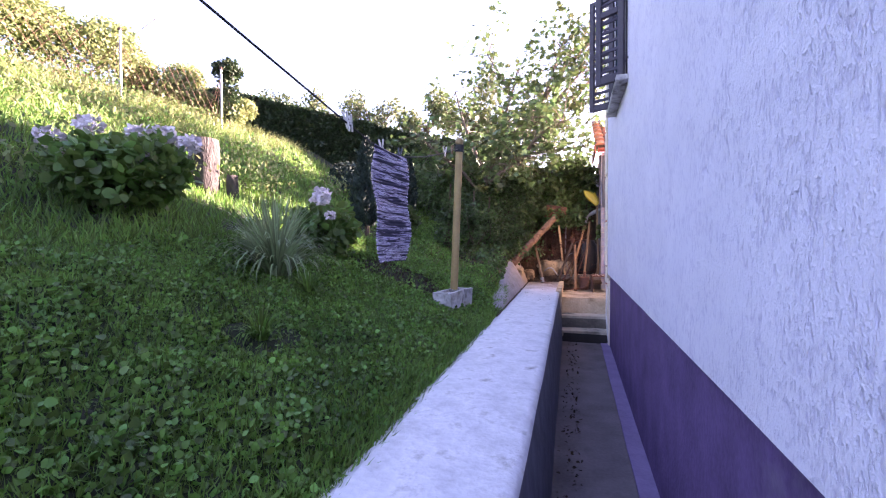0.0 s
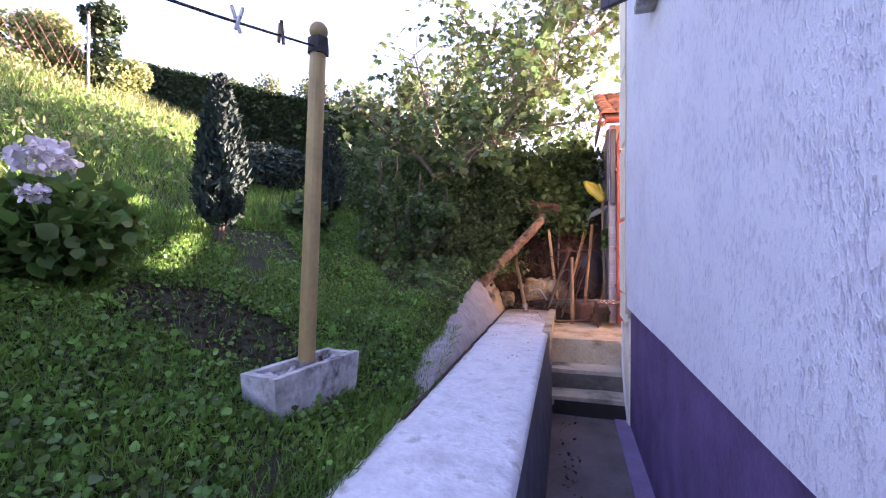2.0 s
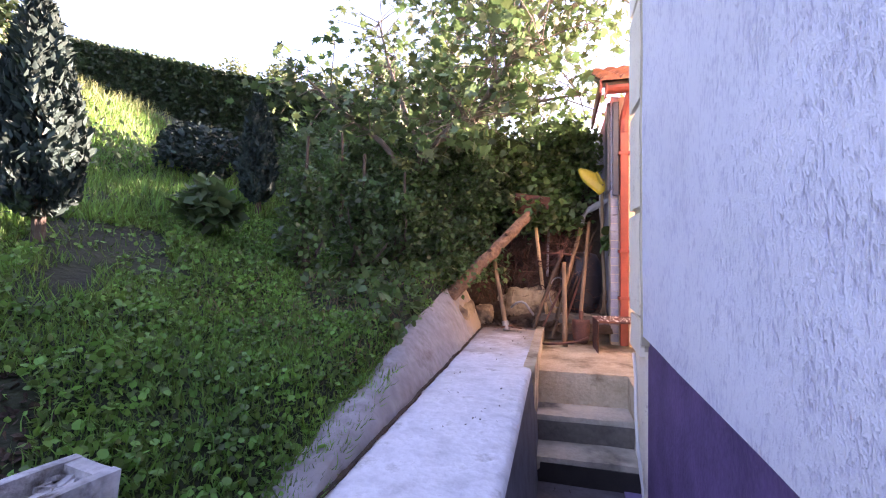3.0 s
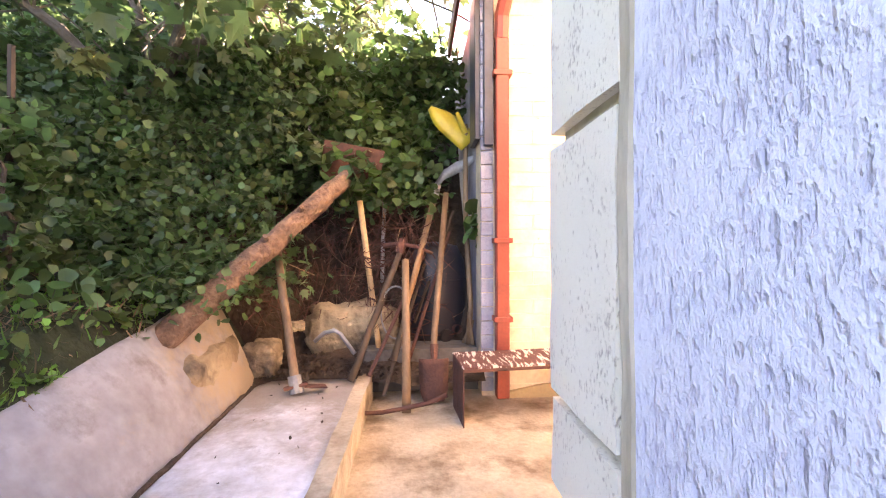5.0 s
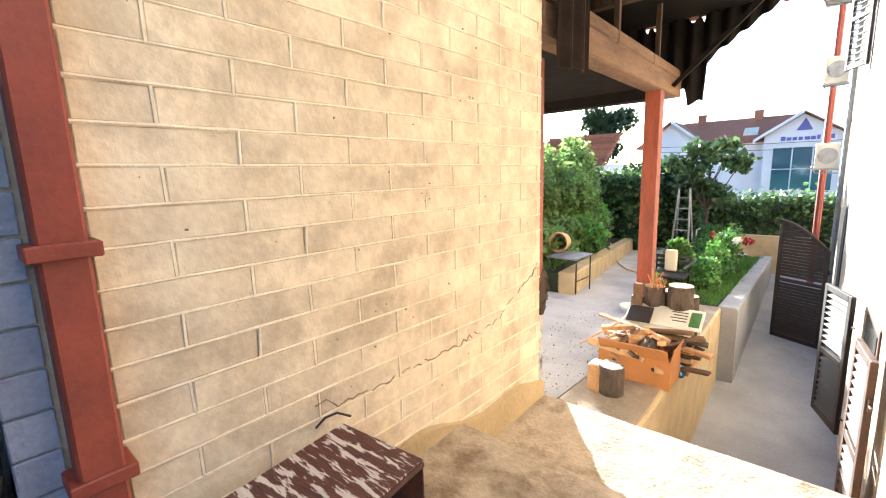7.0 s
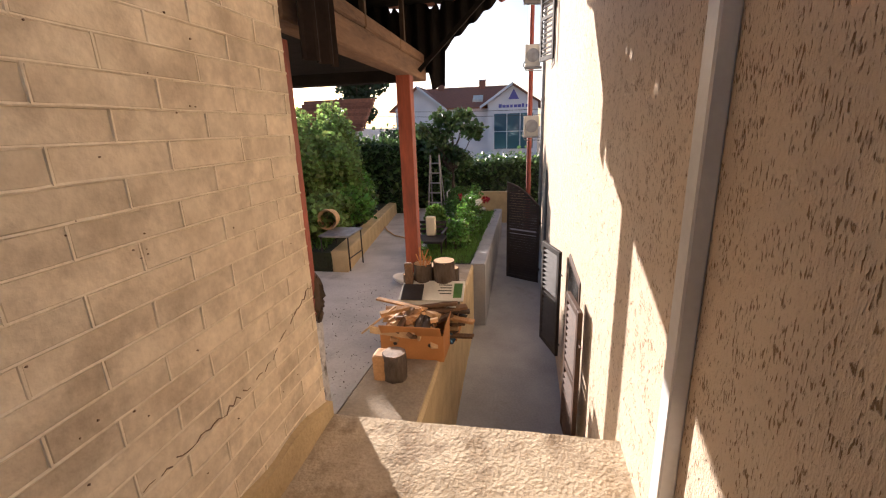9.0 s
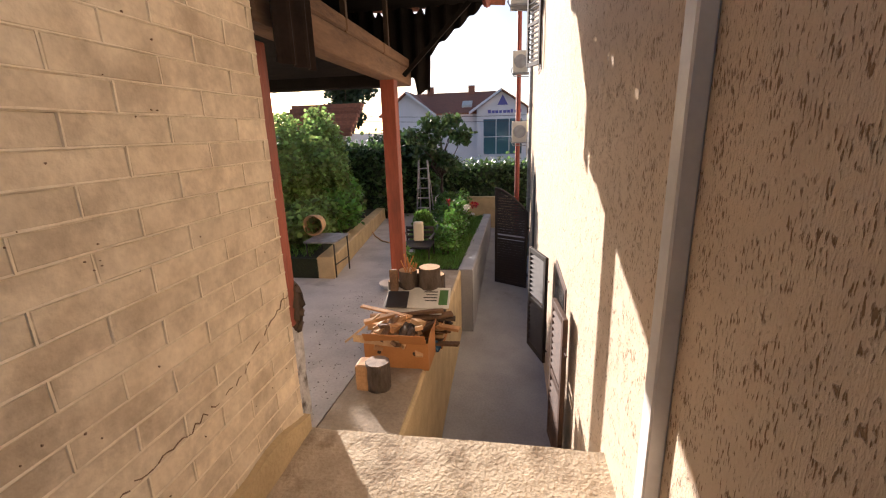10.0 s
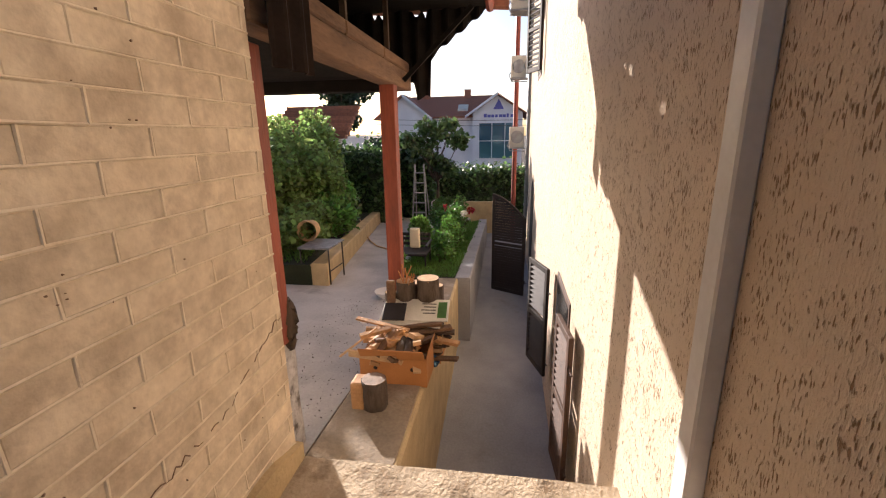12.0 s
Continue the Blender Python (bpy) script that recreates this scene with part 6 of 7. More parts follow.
carton = thing("cardboard_box", (3.95, 8.27, WZ(3.9)), "orange cardboard fruit box filled with kindling", "box")
bx0, bx1, by0, by1, bz = 3.84, 4.16, 7.985, 8.53, WZ(4.0) + 0.004
for nm, b in (("front_panel", (bx0, bx0 + 0.008, by0, by1)), ("back_panel", (bx1 - 0.008, bx1, by0, by1)), ("side_panel", (bx0 + 0.008, bx1 - 0.008, by0, by0 + 0.008)), ("side_panel", (bx0 + 0.008, bx1 - 0.008, by1 - 0.008, by1))):
    part(nm, box(b[0], b[1], b[2], b[3], bz, bz + 0.235, 0.002), "cardboard", carton)
part("bottom", box(bx0 + 0.008, bx1 - 0.008, by0 + 0.008, by1 - 0.008, bz, bz + 0.008), "cardboard", carton)
for y in (8.10, 8.40):
    part("hand_hole", tube([(bx0 - 0.002, y, bz + 0.15), (bx0 + 0.003, y, bz + 0.15)], 0.017, sides=14), "black", carton)
part("flap", box(-0.004, 0.004, -0.26, 0.26, 0, 0.12, 0.002, m=pose(bx0 + 0.006, 8.26, bz + 0.232, 0, -30, 0)), "cardboard", carton)
part("corner_flap", box(-0.15, 0.15, -0.003, 0.003, 0, 0.10, 0.002, m=pose(4.0, by0 + 0.004, bz + 0.232, 12, 0, 0)), "cardboard", carton)
for i in range(38):
    x, y = rng.uniform(3.89, 4.11), rng.uniform(8.05, 8.47)
    l, w, t = rng.uniform(0.12, 0.30), rng.uniform(0.035, 0.085), rng.uniform(0.018, 0.045)
    z = bz + 0.14 + 0.0052 * i + rng.uniform(0, 0.05)
    s = thing("kindling_stick", (x, y, z), "split kindling piece lying in the cardboard box", "kindling", "kindling in the box")
    part("stick", box(-w / 2, w / 2, -l / 2, l / 2, -t / 2, t / 2, 0.003, m=pose(x, y, z, rng.uniform(-28, 28), rng.uniform(-25, 25), rng.uniform(-80, 80))), ("firewood", "firewood", "beam", "endgrain")[i % 4], s)
lg = thing("plank", (3.86, 8.35, bz + 0.25), "pale sawn plank lying on the full box", "plank")
part("board", box(-0.012, 0.012, -0.20, 0.20, -0.03, 0.03, 0.003, m=pose(3.84, 8.42, bz + 0.25, 3, 0, -4)), "endgrain", lg)
lg = thing("thin_stick", (3.9, 8.55, bz + 0.3), "thin pale stick leaning on the box", "stick")
part("stick", box(-0.008, 0.008, -0.20, 0.20, -0.008, 0.008, 0.002, m=pose(3.92, 8.56, bz + 0.32, -38, 0, 10)), "endgrain", lg)
for y, r in ((8.13, 0.05), (8.20, 0.045)):
    s = thing("round_billet", (3.92, y, bz + 0.24), "round bark-covered billet in the box", "billet", "kindling in the box")
    smooth(part("billet", tube([(3.86, y, bz + 0.25), (4.08, y + 0.03, bz + 0.28)], r, r * 0.95, 12, wob=0.1), "bark", s))
cr = thing("wooden_crate", (4.4, 8.05, WZ(4.4)), "small orange slatted crate on the low wall", "crate")
for k in range(3):
    part("slat", box(4.25, 4.27, 7.93, 8.18, WZ(4.4) + 0.12 + k * 0.05, WZ(4.4) + 0.155 + k * 0.05, 0.002), "endgrain", cr)
    part("slat", box(4.25, 4.60, 7.925, 7.935, WZ(4.4) + 0.12 + k * 0.05, WZ(4.4) + 0.155 + k * 0.05, 0.002), "endgrain", cr)
part("base", box(4.26, 4.60, 7.94, 8.19, WZ(4.4) + 0.004, WZ(4.4) + 0.12, 0.003), "cardboard", cr)
bag = thing("blue_bag", (4.2, 7.97, WZ(4.2)), "crumpled pale blue plastic scrap under the crate", "plastic bag")
bmb = bmesh.new()
bmesh.ops.create_icosphere(bmb, subdivisions=3, radius=0.05)
for v in bmb.verts:
    v.co = Vector((4.22, 8.0, WZ(4.2) + 0.045)) + v.co * (1 + 0.5 * noise.noise(v.co * 40))
part("film", bmb, "glass", bag)
for i in range(26):
    x, y = rng.uniform(4.22, 4.42), rng.uniform(8.02, 8.45)
    l, w, t = rng.uniform(0.25, 0.6), rng.uniform(0.03, 0.08), rng.uniform(0.012, 0.03)
    z = WZ(x) + 0.03 + 0.013 * i
    s = thing("scrap_board", (x, y, z), "old brown board in the scrap wood pile", "board", "scrap wood pile")
    part("board", box(-w / 2, w / 2, -l / 2, l / 2, -t / 2, t / 2, 0.003, m=pose(x, y, z, rng.uniform(-6, 6), rng.uniform(-6, 6), rng.uniform(-25, 25))), ("beam", "firewood", "wood_dark")[i % 3], s)
CM = pose(4.45, 8.19, 0.375, 0, 69, 3)
card = thing("printed_carton", (4.40, 8.19, 0.35), "flattened white printed carton lying on the wood pile", "carton")
part("sheet", box(-0.006, 0.006, -0.30, 0.27, -0.14, 0.14, 0.003, m=CM), "paper", card)
part("under_sheet", box(0.008, 0.020, -0.25, 0.31, -0.19, 0.10, 0.003, m=CM @ pose(0, 0, 0, 4, 0, 0)), "paper", card)
part("green_label", box(-0.009, -0.004, -0.28, -0.20, -0.10, 0.10, m=CM), "hydr_leaf", card, "green printed field")
for k in range(4):
    part("text_line", box(-0.009, -0.004, -0.18, -0.05 - 0.02 * (k % 2), 0.07 - k * 0.04, 0.08 - k * 0.04, m=CM), "black", card, "dark unreadable printed line")
bk = thing("black_tray", (4.33, 8.37, 0.39), "flat black plastic tray on the wood pile", "tray")
part("tray", box(-0.008, 0.008, -0.10, 0.10, -0.10, 0.10, 0.004, m=pose(4.37, 8.37, 0.385, 0, 64, 4)), "black", bk)
for x, y, r, h in ((4.62, 8.32, 0.092, 0.66), (4.64, 8.11, 0.108, 0.69), (4.78, 8.06, 0.075, 0.58), (4.60, 8.46, 0.06, 0.55), (4.80, 8.24, 0.08, 0.60)):
    split_log((x, y, WZ(x)), r, h, "thick sawn log with rough bark standing upright")
pl = thing("bark_slab", (4.5, 8.4, WZ(4.5)), "split slab of brown wood standing on end", "wood slab")
part("slab", box(4.51, 4.55, 8.40, 8.48, WZ(4.5), WZ(4.5) + 0.68, 0.008), "beam", pl)
ch = thing("wood_chips", (4.56, 8.3, WZ(4.5) + 0.73), "bright orange wood splinters on the log", "wood chips")
bmc = bmesh.new()
for i in range(10):
    box(-0.008, 0.008, -0.004, 0.004, 0, rng.uniform(0.05, 0.16), bm=bmc, m=pose(4.56 + rng.normal() * 0.03, 8.30 + rng.normal() * 0.035, WZ(4.5) + 0.655, rng.uniform(-30, 30), rng.uniform(-30, 30), 0))
part("splinters", bmc, "cardboard", ch)
# dark junk hung on the near post
jk = thing("leather_satchel", (2.95, 8.72, 0.8), "dark brown worn cloth bundle on the pier", "bundle")
bmj = bmesh.new()
bmesh.ops.create_icosphere(bmj, subdivisions=3, radius=1)
for v in bmj.verts:
    d = v.co.copy()
    v.co = Vector((3.06 + d.x * 0.06, 8.66 + d.y * 0.05, 0.84 + d.z * 0.17)) + noise.noise_vector(d * 3.5) * 0.045
smooth(part("cloth", bmj, "wood_dark", jk))

YZ = lambda x: float(slope_z(x))
tb = thing("small_table", (6.9, 10.1, YZ(6.9)), "small dark metal-legged table by the planting bed", "table")
tz = YZ(6.9) + 0.55
part("tabletop", box(6.65, 7.25, 9.95, 10.45, tz, tz + 0.03, 0.006), "steelgrey", tb)
for x, y in ((6.68, 9.98), (7.22, 9.98), (6.68, 10.42), (7.22, 10.42)):
    part("leg", tube([(x, y, YZ(x)), (x, y, tz)], 0.012, sides=6), "black", tb)
part("stretcher", tube([(6.68, 9.98, YZ(6.7) + 0.2), (7.22, 9.98, YZ(6.9) + 0.2)], 0.009, sides=6), "black", tb)
bs = thing("wicker_basket", (7.1, 10.3, tz + 0.03), "round woven basket lying on its side", "basket")
bmw = bmesh.new()
br = []
for r, x in ((0.07, 7.28), (0.14, 7.20), (0.17, 7.05), (0.165, 7.0), (0.145, 7.03), (0.12, 7.16), (0.06, 7.26)):
    br.append([bmw.verts.new((x, 10.45 + r * math.cos(2 * math.pi * k / 22), tz + 0.20 + r * math.sin(2 * math.pi * k / 22))) for k in range(22)])
for a, b in zip(br, br[1:]):
    for k in range(22):
        bmw.faces.new((a[k], b[k], b[(k + 1) % 22], a[(k + 1) % 22]))
part("wickerwork", bmw, "endgrain", bs)
chair = thing("garden_chair", (7.9, 8.95, YZ(8)), "dark metal garden chair with cream cushion", "chair")
cz = YZ(8)
for x, y in ((7.65, 8.72), (7.65, 9.2), (8.1, 8.72), (8.1, 9.2)):
    part("leg", tube([(x, y, cz), (x, y, cz + (0.32 if x < 8 else 0.58))], 0.015, sides=6), "black", chair)
part("seat", box(7.63, 8.12, 8.70, 9.22, cz + 0.28, cz + 0.32, 0.008), "black", chair)
for z in (0.36, 0.45, 0.53):
    part("back_slat", box(8.09, 8.11, 8.72, 9.2, cz + z, cz + z + 0.05, 0.004), "black", chair)
for y in (8.70, 9.22):
    part("armrest", box(7.63, 8.12, y - 0.02, y + 0.02, cz + 0.44, cz + 0.47, 0.005), "black", chair)
cu = thing("cream_cushion", (8.0, 8.97, cz + 0.45), "cream cushion propped on the garden chair", "cushion")
part("cushion", box(7.99, 8.08, 8.88, 9.06, cz + 0.325, cz + 0.68, 0.03, seg=3), "cream_plastic", cu)
wb = thing("white_bowl", (6.15, 8.98, YZ(6.1)), "white enamel bowl on the yard floor", "bowl")
bmq = bmesh.new()
qr = [[bmq.verts.new((6.15 + r * math.cos(2 * math.pi * k / 20), 8.98 + r * math.sin(2 * math.pi * k / 20), YZ(6.1) + z)) for k in range(20)] for r, z in ((0.07, 0.01), (0.12, 0.05), (0.15, 0.10), (0.145, 0.10), (0.11, 0.055), (0.06, 0.02))]
for a, b in zip(qr, qr[1:]):
    for k in range(20):
        bmq.faces.new((a[k], a[(k + 1) % 20], b[(k + 1) % 20], b[k]))
smooth(part("bowl", bmq, "pvc", wb))
ld = thing("step_ladder", (12.4, 9.75, YZ(12.4)), "aluminium step ladder standing in the garden", "ladder")
lz = YZ(12.4)
for y in (9.55, 9.95):
    s = 1 if y > 9.7 else -1
    part("rail", tube([(12.2, y, lz), (12.4, 9.75 + s * 0.12, lz + 1.75)], 0.022, sides=6), "tin", ld)
    part("back_leg", tube([(12.8, y, lz), (12.42, 9.75 + s * 0.12, lz + 1.72)], 0.018, sides=6), "tin", ld)
for k in range(6):
    t = (k + 0.7) / 6.6
    part("tread", box(12.18 + 0.2 * t, 12.28 + 0.2 * t, 9.55 + 0.08 * t, 9.95 - 0.08 * t, lz + 1.75 * t, lz + 1.75 * t + 0.025, 0.003), "tin", ld)
l2 = thing("folding_steps", (12.3, 9.3, YZ(12.3)), "small white folding steps beside the ladder", "steps")
for y in (9.12, 9.42):
    part("rail", tube([(12.2, y, lz), (12.35, y, lz + 0.75)], 0.016, sides=6), "pvc", l2)
part("top_bar", tube([(12.35, 9.12, lz + 0.75), (12.35, 9.2, lz + 0.80), (12.35, 9.34, lz + 0.80), (12.35, 9.42, lz + 0.75)], 0.016, sides=6), "pvc", l2)
for k in (0.25, 0.5):
    part("tread", box(12.2 + k * 0.2, 12.38 + k * 0.2, 9.12, 9.42, lz + k, lz + k + 0.03, 0.004), "pvc", l2)

# plants in the yard
def gy_(x, y):
    return (x, y, YZ(x))


for i, (x, y, h) in enumerate(((8.9, 8.5, 0.75), (9.6, 8.45, 0.9), (10.3, 8.6, 0.85), (11.2, 8.55, 1.0), (10.8, 8.9, 0.8), (8.2, 8.5, 0.55))):
    e = shrub("rose_bush", gy_(x, y), ((0, 0, h * 0.45, 0.26, 0.22, h * 0.4), (0.1, 0, h * 0.75, 0.18, 0.18, h * 0.3)), 700, 0.06, "weed", "leafy rose bush in the flower bed", "rose bush", shell=0.15)
for x, y, z, c in ((10.7, 8.75, 0.72, "redflower"), (11.0, 8.7, 0.68, "redflower"), (10.9, 8.85, 0.75, "redflower"), (11.4, 8.32, 0.62, "redflower"), (11.6, 8.25, 0.60, "redflower"), (9.35, 8.25, 0.78, "paper")):
    fl = thing("rose_flower", (x, y, YZ(x) + z), "red rose bloom on the bush" if c == "redflower" else "white rose bloom on the bush", "rose", "rose blooms")
    d = rng.normal(size=(40, 3))
    d /= np.linalg.norm(d, axis=1)[:, None]
    leaves("bloom", np.array((x, y, YZ(x) + z)) + d * 0.05, 0.05, c, "round", parent=fl)
shrub("round_conifer", gy_(8.6, 9.0), ((0, 0, 0.35, 0.26, 0.26, 0.36), (0, 0, 0.6, 0.18, 0.18, 0.2)), 3500, 0.07, "grass", "bright green round conifer bush", "bush", kind="diamond", shell=0.6)
shrub("round_conifer", gy_(11.8, 9.0), ((0, 0, 0.4, 0.4, 0.4, 0.4), (0, 0, 0.7, 0.25, 0.25, 0.2)), 3500, 0.09, "hydr_leaf", "green round conifer bush", "bush", kind="diamond", shell=0.6)
bedg = np.stack([rng.uniform(7.2, 13.5, 14000), rng.uniform(8.18, 9.15, 14000), np.zeros(14000)], 1)
bedg[:, 2] = slope_z(bedg[:, 0]) + 0.03
stuff(leaves("bed_grass", bedg, 0.10, "grass", "blade", lean=(0, 0, 1.4), spread=0.7, width=0.1), "grass in the flower bed", "grass")
rb = np.stack([rng.uniform(6.7, 16, 16000), rng.uniform(0.1, 3.5, 16000), np.zeros(16000)], 1)
rb[:, 1] += 10.25 + 0.27 * (rb[:, 0] - 6.6)
rb[:, 2] = slope_z(rb[:, 0]) + 0.31
stuff(leaves("raised_bed_grass", rb, 0.13, "grass", "blade", lean=(0, 0, 1.4), spread=0.7, width=0.09), "rough grass on the raised bed", "grass")
for i, (x, y, h, m_) in enumerate(((9.0, 11.9, 1.9, "vine"), (10.0, 12.4, 2.45, "vine"), (11.2, 12.9, 2.6, "vine"), (8.3, 12.0, 1.9, "vine"), (9.6, 11.35, 1.9, "vine"), (11.0, 11.9, 2.7, "vine"), (12.0, 12.3, 2.7, "ivy"), (9.0, 10.95, 0.9, "weed"), (10.4, 11.4, 1.3, "weed"), (10.2, 13.2, 2.5, "vine"), (8.8, 13.0, 2.3, "vine"), (9.2, 13.8, 2.4, "vine"), (11.2, 13.9, 2.5, "vine"), (12.3, 14.4, 2.6, "vine"), (7.8, 12.6, 2.0, "vine"), (10.3, 14.4, 2.5, "ivy"), (8.6, 11.2, 0.9, "vine"), (7.6, 11.0, 0.7, "vine"), (11.6, 12.2, 1.2, "weed"), (9.6, 11.6, 1.1, "weed"), (10.8, 12.0, 1.3, "ivy"), (12.5, 13.0, 1.7, "hydr_leaf"))):
    shrub("yard_bush", (x, y, YZ(x) + 0.3), ((0, 0, h * 0.4, 0.6, 0.6, h * 0.4), (0.2, 0.2, h * 0.75, 0.5, 0.5, h * 0.28), (-0.3, -0.2, h * 0.6, 0.45, 0.45, h * 0.3)), 3000, 0.10, m_, "sunlit leafy bush on the raised bed", "bush", shell=0.3)
# leafy arch and dark boundary hedge
for i, (x0, x1, y0, y1, z1, m_) in enumerate(((13.2, 14.2, 10.8, 14.2, 1.55, "ivy"), (16.0, 17.0, 6.0, 11.5, 0.75, "ivy"), (14.5, 15.5, 9.8, 12.0, 1.7, "ivy"))):
    nn = 9000
    C = np.stack([rng.uniform(x0, x1, nn), rng.uniform(y0, y1, nn), -1.0 + (z1 + 1.0) * rng.random(nn) ** 0.7], 1)
    e = thing("boundary_hedge", ((x0 + x1) / 2, (y0 + y1) / 2, -1.0), "dense dark green ivy hedge at the yard end", "hedge")
    leaves("foliage", C + rng.normal(size=C.shape) * 0.12, 0.13, m_, "oval", lean=(-0.4, -0.2, 0), spread=0.9, parent=e, width=1.3)
    part("twig_core", rough_box(x0 + 0.2, x1 - 0.1, y0 + 0.1, y1 - 0.1, -1.3, z1 - 0.15, 0.4, 0.1), "hedge", e)
setting("end_wall", box(14.9, 15.1, 7.2, 10.0, -1.6, -0.22, 0.01), "wall2", "pale low wall closing the yard")
sm = [(rng.uniform(-0.6, 0.6), rng.uniform(-0.8, 0.8), rng.uniform(1.7, 3.0), 0.30, 0.32, 0.22) for _ in range(14)]
tree("sumac_tree", (13.8, 9.45, -0.75), 2.6, sm, 1700, 0.15, "fig", "small spreading sumac tree in the garden", 0.06, limbs=14, seed=60)
tree("distant_tree", (21, 15.3, -1.5), 5.2, [(rng.uniform(-1.2, 1.2), rng.uniform(-1.3, 1.3), rng.uniform(3, 5.6), 0.6, 0.6, 0.5) for _ in range(12)], 5000, 0.2, "hedge", "dark green tree behind the neighbouring roof", 0.16, limbs=10, seed=80)

hs = thing("garden_hose", (9.6, 10.4, YZ(9.6)), "pale yellow garden hose lying on the yard", "hose")
smooth(part("hose", tube([(11.4, 11.15, YZ(11.4) + 0.36), (11.0, 10.95, YZ(11) + 0.30), (10.7, 10.75, YZ(10.7) + 0.05), (10.2, 10.5, YZ(10.2) + 0.02), (9.6, 10.15, YZ(9.6) + 0.02), (9.3, 9.8, YZ(9.3) + 0.02), (9.3, 9.4, YZ(9.3) + 0.02)], 0.016, sides=7), "endgrain", hs))
for k, (z0, z1) in enumerate(((3.3, 2.7), (3.05, 2.4))):
    pc = thing("overhead_cable", (26, 12, z0), "thin overhead cable crossing before the far house", "cable", "overhead cables")
    part("cable", tube(line((26, 22, z0), (26, 4, z1), 10, sag=0.25), 0.012, sides=4), "rope", pc)
yd = np.stack([rng.uniform(2.9, 6.0, 500), rng.uniform(8.62, 9.5, 500), np.zeros(500)], 1)
yd[:, 2] = slope_z(yd[:, 0]) + 0.008
stuff(leaves("yard_debris", yd, 0.014, "soil", "oval", lean=(0, 0, 0.1), spread=0.9), "dark wood crumbs and leaves on the yard", "debris")
pot = thing("potted_plant", (6.55, 9.05, YZ(6.5)), "small leafy plant in a clay pot", "potted plant")
part("pot", tube([(6.95, 9.0, YZ(6.9)), (6.95, 9.0, YZ(6.9) + 0.16)], 0.07, 0.10, 14), "tile", pot)
leaves("foliage", blob([(6.95, 9.0, YZ(6.9) + 0.32)], [(0.13, 0.13, 0.17)], 260, 0.3), 0.07, "weed", "oval", parent=pot, width=1.3)

# small tiled outbuilding behind the hedge
ob_ = thing("outbuilding", (18, 14.5, -1.5), "low outbuilding with weathered tile roof", "outbuilding")
part("wall", box(16.8, 20, 13.6, 16, -1.7, 1.9), "white", ob_)
for k in range(9):
    f0, f1 = k / 9, (k + 1) / 9
    part("roof_course", box(16.4 + 1.8 * f0, 16.4 + 1.8 * f1 + 0.08, 13.3, 16.3, 1.8 + 1.25 * f0 + 0.03, 1.8 + 1.25 * f1 + 0.03, 0.01), "tile", ob_)

# far white house with gable, glass bay and sign
FX = 36.0
fh = thing("white_house", (FX, 11, -2), "large white house with red tile roof and glass bay", "house")
part("wall", box(FX + 0.5, FX + 8, 9.9, 16.0, -2, 3.3), "white", fh)
def gable(y0, y1, zlow, zapex, x0, x1, base):
    bm = bmesh.new()
    ym = (y0 + y1) / 2
    a = [bm.verts.new((x0, *p)) for p in ((y0, base), (y1, base), (y1, zlow), (ym, zapex), (y0, zlow))]
    b = [bm.verts.new((x1, *p)) for p in ((y0, base), (y1, base), (y1, zlow), (ym, zapex), (y0, zlow))]
    bm.faces.new(a)
    bm.faces.new(b[::-1])
    for k in range(5):
        bm.faces.new((a[k], a[(k + 1) % 5], b[(k + 1) % 5], b[k]))
    bmesh.ops.recalc_face_normals(bm, faces=bm.faces)
    return bm
part("gable_wall", gable(6.4, 10.2, 3.5, 4.75, FX - 0.4, FX + 8, -2), "white", fh)
part("left_gable", gable(13.8, 17.6, 3.3, 4.85, FX - 0.2, FX + 8, -2), "white", fh)
def slope_roof(pts, t=0.12):
    bm = bmesh.new()
    lo = [bm.verts.new(p) for p in pts]
    hi = [bm.verts.new((p[0], p[1], p[2] + t)) for p in pts]
    n = len(pts)
    bm.faces.new(lo[::-1])
    bm.faces.new(hi)
    for k in range(n):
        bm.faces.new((lo[k], lo[(k + 1) % n], hi[(k + 1) % n], hi[k]))
    bmesh.ops.recalc_face_normals(bm, faces=bm.faces)
    return bm
part("roof", slope_roof([(FX - 0.8, 8.3, 4.8), (FX - 0.8, 10.7, 3.2), (FX + 8, 10.7, 3.2), (FX + 8, 8.3, 4.8)]), "tile", fh)
part("roof", slope_roof([(FX - 0.8, 8.3, 4.8), (FX + 8, 8.3, 4.8), (FX + 8, 5.9, 3.2), (FX - 0.8, 5.9, 3.2)]), "tile", fh)
part("roof", slope_roof([(FX + 0.2, 9.4, 3.2), (FX + 0.2, 15.2, 3.2), (FX + 3.2, 15.7, 4.95), (FX + 3.2, 8.3, 4.95)]), "tile", fh)
part("roof", slope_roof([(FX - 0.6, 15.7, 4.9), (FX - 0.6, 13.4, 3.1), (FX + 6, 13.4, 3.1), (FX + 6, 15.7, 4.9)]), "tile", fh)
part("roof", slope_roof([(FX - 0.6, 15.7, 4.9), (FX + 6, 15.7, 4.9), (FX + 6, 18.0, 3.1), (FX - 0.6, 18.0, 3.1)]), "tile", fh)
part("verge_board", slope_roof([(FX - 0.9, 8.3, 4.75), (FX - 0.9, 10.75, 3.12), (FX - 0.8, 10.75, 3.12), (FX - 0.8, 8.3, 4.75)], 0.2), "white", fh)
part("verge_board", slope_roof([(FX - 0.7, 15.7, 4.85), (FX - 0.7, 13.35, 3.02), (FX - 0.6, 13.35, 3.02), (FX - 0.6, 15.7, 4.85)], 0.2), "white", fh)
